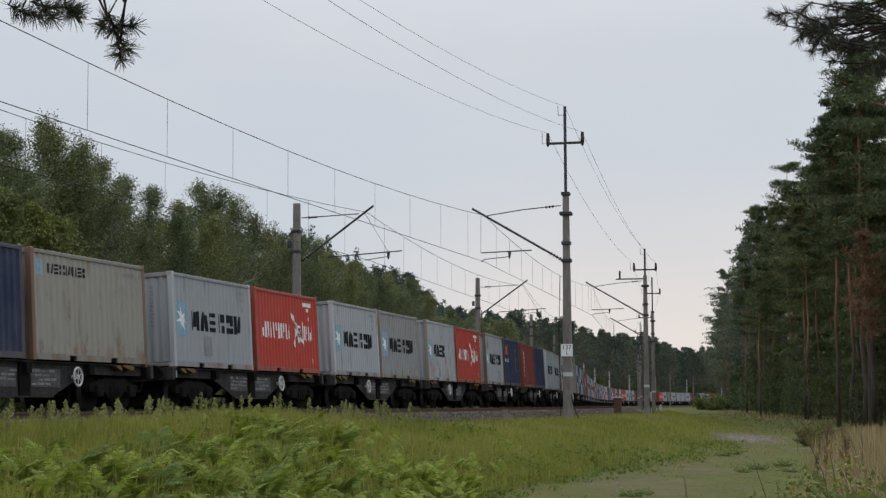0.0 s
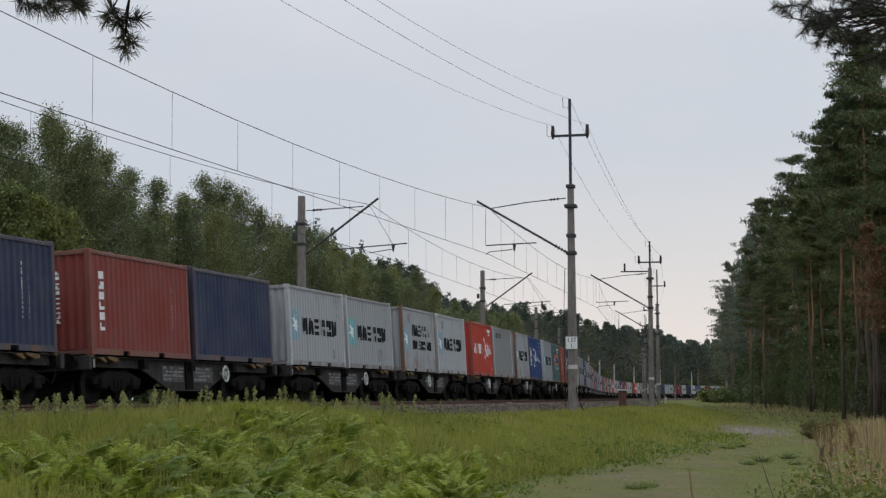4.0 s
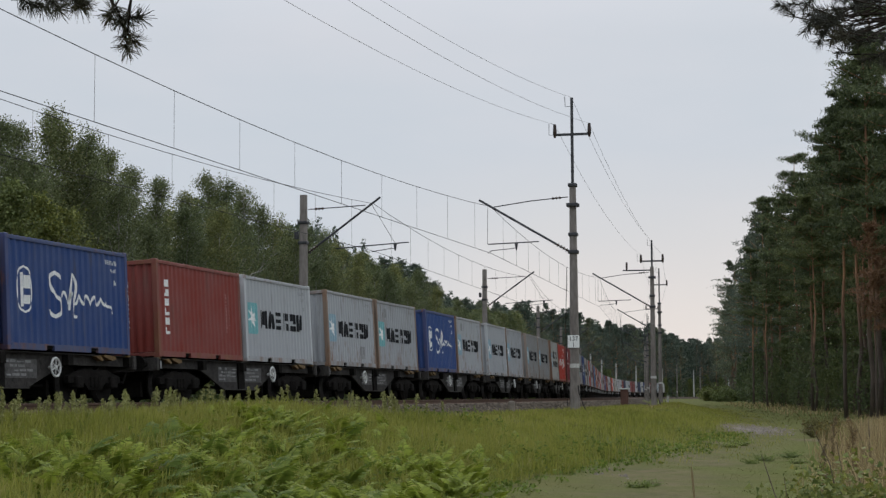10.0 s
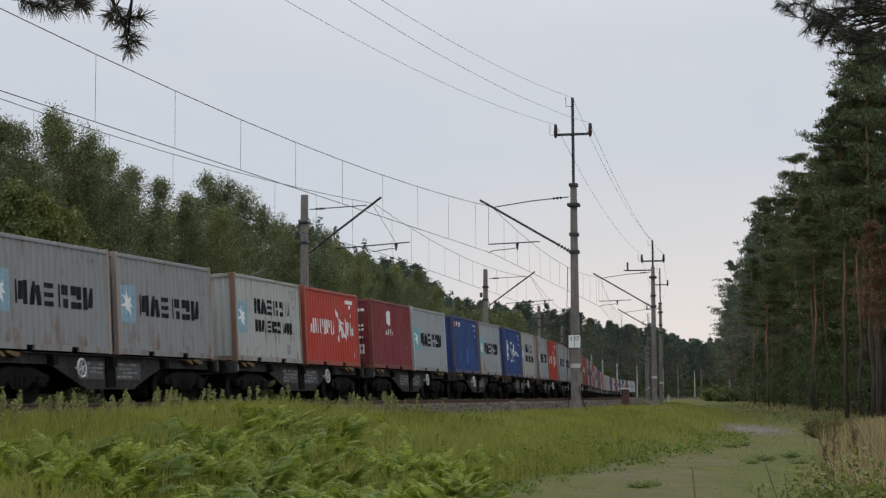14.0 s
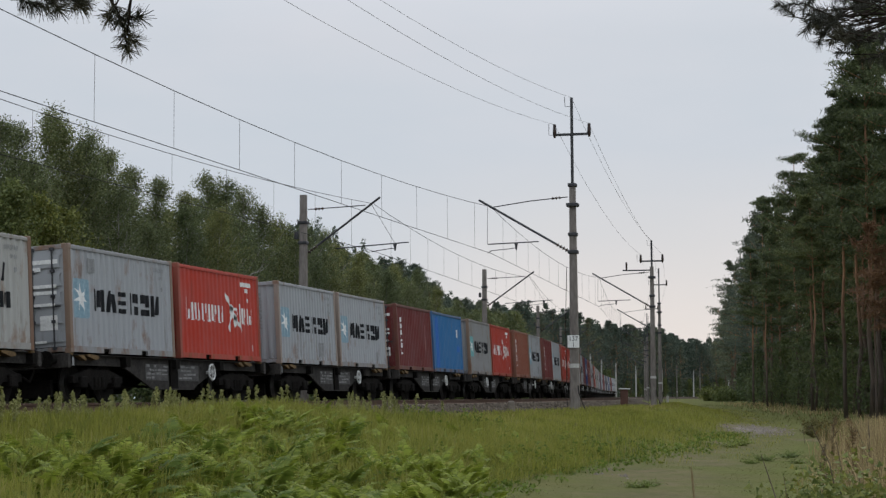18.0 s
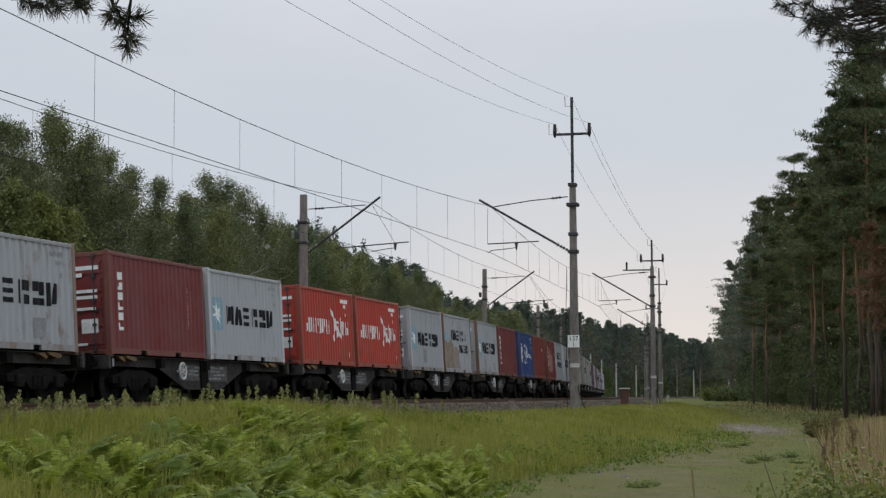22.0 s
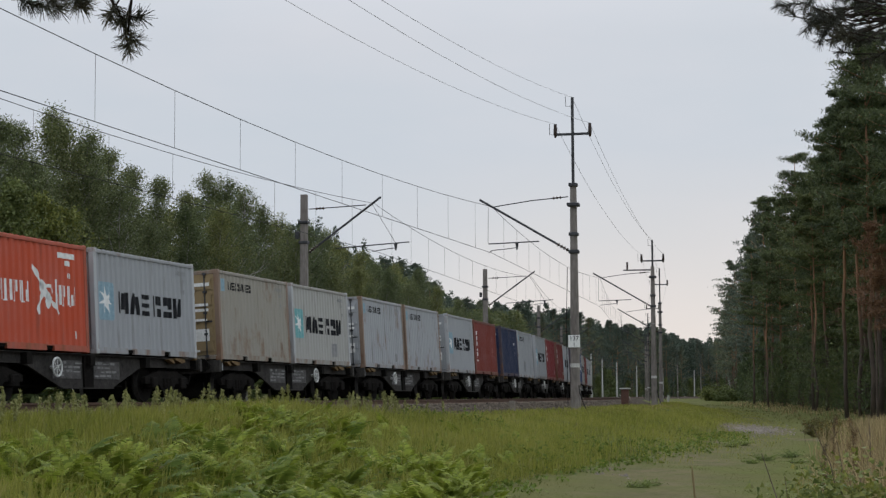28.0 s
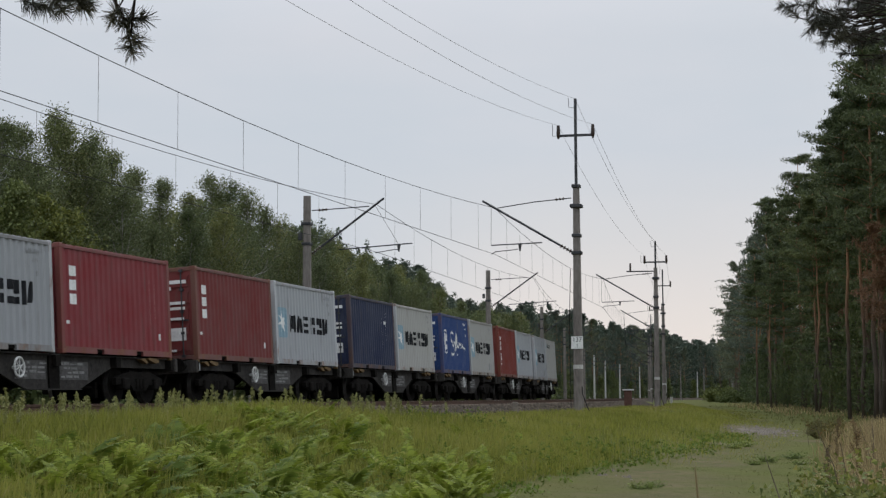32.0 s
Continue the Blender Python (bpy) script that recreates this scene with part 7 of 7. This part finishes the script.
def dock_weed(seed, h):
    """A tall withered dock: a stem with short side stems, all set with clusters of brown seeds."""
    r = np.random.RandomState(seed)
    wood, cen = Shape(), []
    top = Vector((r.normal(0, 0.05), r.normal(0, 0.05), h))
    wood.tube([(0, 0, 0), top * 0.5 + Vector((0.02, 0, 0)), top], [0.007, 0.005, 0.003], 5)
    for k in range(11):
        q = 0.45 + 0.5 * k / 10
        p = top * q
        az = r.uniform(0, math.tau)
        tip = p + Vector((math.cos(az) * 0.05, math.sin(az) * 0.05, 0.14 * (1.25 - q)))
        wood.tube([p, tip], [0.003, 0.0015], 4, False)
        for _ in range(60):
            c = p.lerp(tip, r.uniform(0.1, 1.1))
            cen.append((c.x + r.normal(0, 0.014), c.y + r.normal(0, 0.014), c.z + r.normal(0, 0.02)))
    v, f = cards(np.array(cen), 0.013, r, 0.0, 1.4, 0.0)
    return wood.mesh("stem", L_SEED), array_mesh("seeds", v, f, L_SEED, 3)


DOCKS = [dock_weed(121 + k, 1.2) for k in range(3)]
for i, (x, y, sc) in enumerate(((5.02, 22.0, 1.12), (4.72, 22.4, 0.85), (6.4, 29.5, 1.05))):
    w_ = thing("dock_weed", "tall withered dock with clusters of brown seeds", "weed", "docks in the dry grass")
    part("stem", DOCKS[i % 3][0], None, w_)
    part("seeds", DOCKS[i % 3][1], None, w_, "brown seed clusters")
    w_.matrix_basis = Matrix.Translation((x, y, ground_z(x, y) - 0.02)) @ Matrix.Rotation(i * 1.3, 4, "Z")
    w_.scale = (sc, sc, sc)


def gravel_patch():
    """Loose pale stones where the cart track has washed out."""
    r = np.random.RandomState(131)
    n = 480
    y = 80.0 + r.normal(0, 5.5, n)
    x = 0.174 * y + r.normal(0, 0.8, n)
    x, y = np.concatenate([x, 3.3 + r.normal(0, 0.25, 14)]), np.concatenate([y, 36.0 + r.normal(0, 1.2, 14)])
    z = ground_height(x, y)
    sh = Shape()
    for a, b, c in zip(x, y, z):
        q = abs(r.normal(0, 0.035)) + 0.02
        q *= 0.6 if b < 50 else 1.0
        e = r.uniform(0.7, 1.4, 6) * q
        sh.face_set([(a + e[0], b, c), (a, b + e[1], c), (a - e[2], b, c), (a, b - e[3], c), (a + r.normal(0, 0.2) * q, b, c + e[4] * 0.8), (a, b, c - q)],
                    [(0, 1, 4), (1, 2, 4), (2, 3, 4), (3, 0, 4), (1, 0, 5), (2, 1, 5), (3, 2, 5), (0, 3, 5)])
    return sh.mesh("gravel", M_STONE)


tagged(new("gravel", gravel_patch()), "pale loose stones washed out on the cart track", "gravel", kind="stuff")


# ---------------------------------------------------------------- two pines beside the eye; only their twigs hang into view
def needles(path, r, per_m, length, width, start=0.2):
    """Needles all round a twig, slanting towards its tip."""
    pts = np.array([tuple(p) for p in path])
    seg = np.linalg.norm(np.diff(pts, axis=0), axis=1)
    n = int(per_m * seg.sum())
    q = r.uniform(start, 1.0, n) ** 0.8 * (len(pts) - 1)
    i = np.minimum(q.astype(int), len(pts) - 2)
    base = pts[i] + (pts[i + 1] - pts[i]) * (q - i)[:, None]
    t = (pts[i + 1] - pts[i]) / np.linalg.norm(pts[i + 1] - pts[i], axis=1)[:, None]
    d = r.normal(size=(n, 3))
    d -= t * np.sum(d * t, 1)[:, None]
    d = d / np.linalg.norm(d, axis=1)[:, None] + t * r.uniform(0.4, 1.1, n)[:, None]
    d[:, 2] -= 0.12
    d /= np.linalg.norm(d, axis=1)[:, None]
    ln = (length * r.uniform(0.7, 1.15, n))[:, None]
    sd = np.cross(d, r.normal(size=(n, 3)))
    sd = sd / np.linalg.norm(sd, axis=1)[:, None] * width / 2
    v = np.stack([base - sd, base + sd, base + d * ln + sd * 0.5, base + d * ln - sd * 0.5], 1).reshape(-1, 3)
    return v, np.arange(n * 4).reshape(n, 4)


def near_pine(label, foot, crotch, tufts, seed, per_m, length):
    """A pine whose trunk stands out of view; tufts: (base, tip) of the needled twig ends."""
    r = np.random.RandomState(seed)
    t = thing("pine_tree", label, "tree", "pines beside the eye")
    x, y = foot
    gz_ = ground_z(x, y)
    part("trunk", Shape().tube([(x, y, gz_ - 0.1), (x + 0.05, y, gz_ + 3), (x, y + 0.1, gz_ + 7), (x + 0.1, y, gz_ + 11)], [0.17, 0.15, 0.12, 0.06], 10), M_SCOTS, t, smooth=True)
    forks = [Vector(c) for c in crotch]
    limb_sh = Shape()
    for c in forks:
        limb_sh.tube([(x, y, forks[0].z - 0.5), ((x + c.x) / 2, (y + c.y) / 2, c.z + 0.08), c], [0.05, 0.012, 0.004], 6)
    limb_ = part("limb", limb_sh, M_TWIG, t)
    for base, tip in tufts:
        base, tip = Vector(base), Vector(tip)
        crotch = min(forks, key=lambda c: (c - base).length + (0.4 if c.x < base.x and x > 0 else 0.0))
        mid = crotch.lerp(base, 0.5) + Vector(r.normal(0, 0.035, 3))
        way = (tip - base)
        fine = [base + way * q + Vector(r.normal(0, 0.004, 3)) for q in np.linspace(0, 1, 6)]
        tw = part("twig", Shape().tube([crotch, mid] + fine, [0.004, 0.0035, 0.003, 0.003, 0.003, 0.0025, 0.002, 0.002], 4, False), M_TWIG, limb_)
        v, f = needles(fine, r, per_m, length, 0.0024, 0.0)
        part("needles", array_mesh("needles", v, f, L_BACKLIT, 4), None, t, "long needles darkened as if backlit")


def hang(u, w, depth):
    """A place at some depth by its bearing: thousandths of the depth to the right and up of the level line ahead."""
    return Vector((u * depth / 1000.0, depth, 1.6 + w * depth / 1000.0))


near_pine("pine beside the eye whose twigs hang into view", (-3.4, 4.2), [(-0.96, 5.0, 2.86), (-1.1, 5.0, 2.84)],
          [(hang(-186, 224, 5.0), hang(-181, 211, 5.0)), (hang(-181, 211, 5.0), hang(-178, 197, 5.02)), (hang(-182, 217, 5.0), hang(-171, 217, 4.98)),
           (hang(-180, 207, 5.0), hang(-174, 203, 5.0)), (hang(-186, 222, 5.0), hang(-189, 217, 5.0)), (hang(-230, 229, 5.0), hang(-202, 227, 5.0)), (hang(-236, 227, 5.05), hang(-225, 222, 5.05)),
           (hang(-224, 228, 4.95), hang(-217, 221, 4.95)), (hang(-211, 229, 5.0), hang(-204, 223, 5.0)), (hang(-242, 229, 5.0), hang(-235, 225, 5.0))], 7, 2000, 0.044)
rb = random.Random(12)
ends = []
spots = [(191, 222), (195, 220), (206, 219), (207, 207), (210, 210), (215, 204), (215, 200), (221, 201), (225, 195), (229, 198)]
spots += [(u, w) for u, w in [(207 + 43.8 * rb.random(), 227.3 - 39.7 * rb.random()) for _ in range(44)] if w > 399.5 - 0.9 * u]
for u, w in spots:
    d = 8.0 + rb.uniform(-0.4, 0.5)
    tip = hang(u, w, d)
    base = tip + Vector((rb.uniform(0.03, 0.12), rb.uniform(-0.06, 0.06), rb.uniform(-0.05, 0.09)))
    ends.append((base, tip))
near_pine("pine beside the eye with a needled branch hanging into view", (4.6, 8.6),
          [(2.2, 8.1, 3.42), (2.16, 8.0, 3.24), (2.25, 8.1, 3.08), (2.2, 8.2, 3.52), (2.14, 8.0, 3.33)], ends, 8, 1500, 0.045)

# small lineside things
post = tagged(new("marker_post", Shape().box(-0.12, 0.12, -0.12, 0.12, -0.1, 0.75, 0.01).mesh("marker_post", M_CONC_PALE)), "short white marker post beside the line", "post")
post.location = (25.1, 200.0, ground_z(25.1, 200.0))
stone_y = next(q for q in np.arange(30, 69, 0.5) if line(at_depth(q, 6.6), 6.6)[0] / q > 0.038)
stone = tagged(new("marker_stone", Shape().box(-0.11, 0.11, -0.1, 0.1, -0.25, 0.36, 0.03).mesh("marker_stone", M_STONE)), "low grey marker stone beside the track", "marker stone")
stone.location = (0.038 * stone_y, stone_y, 1.12)
branch_ = Shape().tube([(0, 0, 0), (0.5, 0.1, 0.35), (1.1, 0.1, 0.55), (1.6, 0.0, 0.95)], [0.035, 0.03, 0.02, 0.01], 6).tube([(0.8, 0.1, 0.45), (1.2, 0.2, 0.9), (1.3, 0.2, 1.3)], [0.02, 0.012, 0.006], 5).tube([(0.3, 0.1, 0.2), (0.9, -0.1, 0.15)], [0.018, 0.006], 5)
snag = thing("dead_branch", "pale bare broken branch leaning out of the birch wood", "branch")
s_ = next(q for q in np.arange(-22, 100, 0.25) if line(q, -5.0)[0] / line(q, -5.0)[1] > -0.112)
x, y, a = line(s_, -5.0)
reach = 1.55 + 0.0695 * y - ground_z(x, y)
sh = Shape().tube([(0, 0, 0), (0.1, 0.1, reach * 0.5), (-0.05, 0.1, reach)], [0.05, 0.045, 0.035], 7)
part("stem", sh, M_BARK_BIRCH, snag)
br_ = part("twig", branch_, M_BARK_BIRCH, snag)
br_.location = (-0.05, 0.1, reach - 0.05)
br_.scale = (0.6, 0.6, 0.6)
snag.location = (x, y, ground_z(x, y) - 0.05)


# ---------------------------------------------------------------- a flying insect close to the eye
insect = thing("flying_insect", "small dark insect flying past in the air", "insect")
part("body", Shape().tube([(0, -0.007, 0), (0, -0.003, 0), (0, 0.002, 0), (0, 0.007, -0.001)], [0.0008, 0.0022, 0.0018, 0.0006], 8), M_TWIG, insect)
for side in (-1, 1):
    part("wing", Shape().extrude([(0.0, -0.002), (side * 0.009, -0.004), (side * 0.010, -0.001), (side * 0.004, 0.001)], "z", 0.001, 0.0013), M_PATCH, insect)
# seconds and its place 5 m off: metres right of straight ahead, and height
INSECT = ((0, 2.6, 2.4), (8.7, 1.6, 2.7), (8.9, 0.4, 2.15), (9.0, -0.03, 1.987), (9.1, -0.45, 1.8), (9.3, -1.8, 2.5), (12.7, -1.75, 2.4), (12.9, -1.24, 2.42), (13.0, -1.022, 2.459), (13.2, -0.61, 2.517),
          (13.4, -0.26, 2.594), (13.6, -0.04, 2.64), (13.9, 0.3, 2.9), (16.8, 0.6, 3.0), (17.0, 0.252, 2.654), (17.2, 0.5, 3.1), (32, 2.6, 2.6))


# ---------------------------------------------------------------- what moves: the train rolls by, gathering speed
def run_length(t):
    """Metres that the train has rolled after t seconds."""
    total = 0.0
    for (t0, v0), (t1, v1) in zip(SPEEDS, SPEEDS[1:]):
        if t <= t0:
            break
        u = min(t, t1)
        v = v0 + (v1 - v0) * (u - t0) / (t1 - t0)
        total += (v0 + v) / 2 * (u - t0)
    return total


def rolling(s, y0, z0):
    """Pose of a body on the far track whose middle is s along it, seated z0 over the rails with its own origin y0 along."""
    x, y, a = line(s, 0.0)
    return Matrix.Translation((x, y, RAIL_Z)) @ Matrix.Rotation(-a, 4, "Z") @ Matrix.Rotation(radians(-CANT), 4, "Y") @ Matrix.Translation((0, y0, z0))


def motions():
    times = [i * 1.0 for i in range(33)]
    half = CONT_L + CONT_GAP / 2
    for n, wg in enumerate(WAGONS):
        mid = S_FIRST + n * PITCH + half
        walk(wg, [(t, rolling(mid - run_length(t), 0.0, 0.0)) for t in times])
    for n, k, c in BOXES:
        mid = S_FIRST + n * PITCH + half
        y0 = -half if k == 0 else CONT_GAP / 2
        walk(c, [(t, rolling(mid - run_length(t), y0, DECK + 0.001)) for t in times])
    walk(insect, [(t, pose(x, 5.0, z, 0, 0, 70)) for t, x, z in INSECT])
    # every axle turns with the way rolled; alike axles share one set of keys
    spin = [i / 30.0 for i in range(961)]
    for dy in (-5.45, -3.65, 3.65, 5.45):
        rows = [(t, Matrix.Translation((0, dy, 0.46)) @ Matrix.Rotation(run_length(t) / 0.46, 4, "X")) for t in spin]
        first = None
        for wg in WAGONS:
            for ax in wg.children:
                if ax.name.startswith("wheelset") and abs(ax.location.y - dy) < 0.05:
                    if first is None:
                        first = ax
                        walk(ax, rows)
                    else:
                        ax.rotation_mode = "QUATERNION"
                        ax.animation_data_create()
                        ax.animation_data.action = first.animation_data.action
                        ax.animation_data.action_slot = first.animation_data.action_slot


motions()
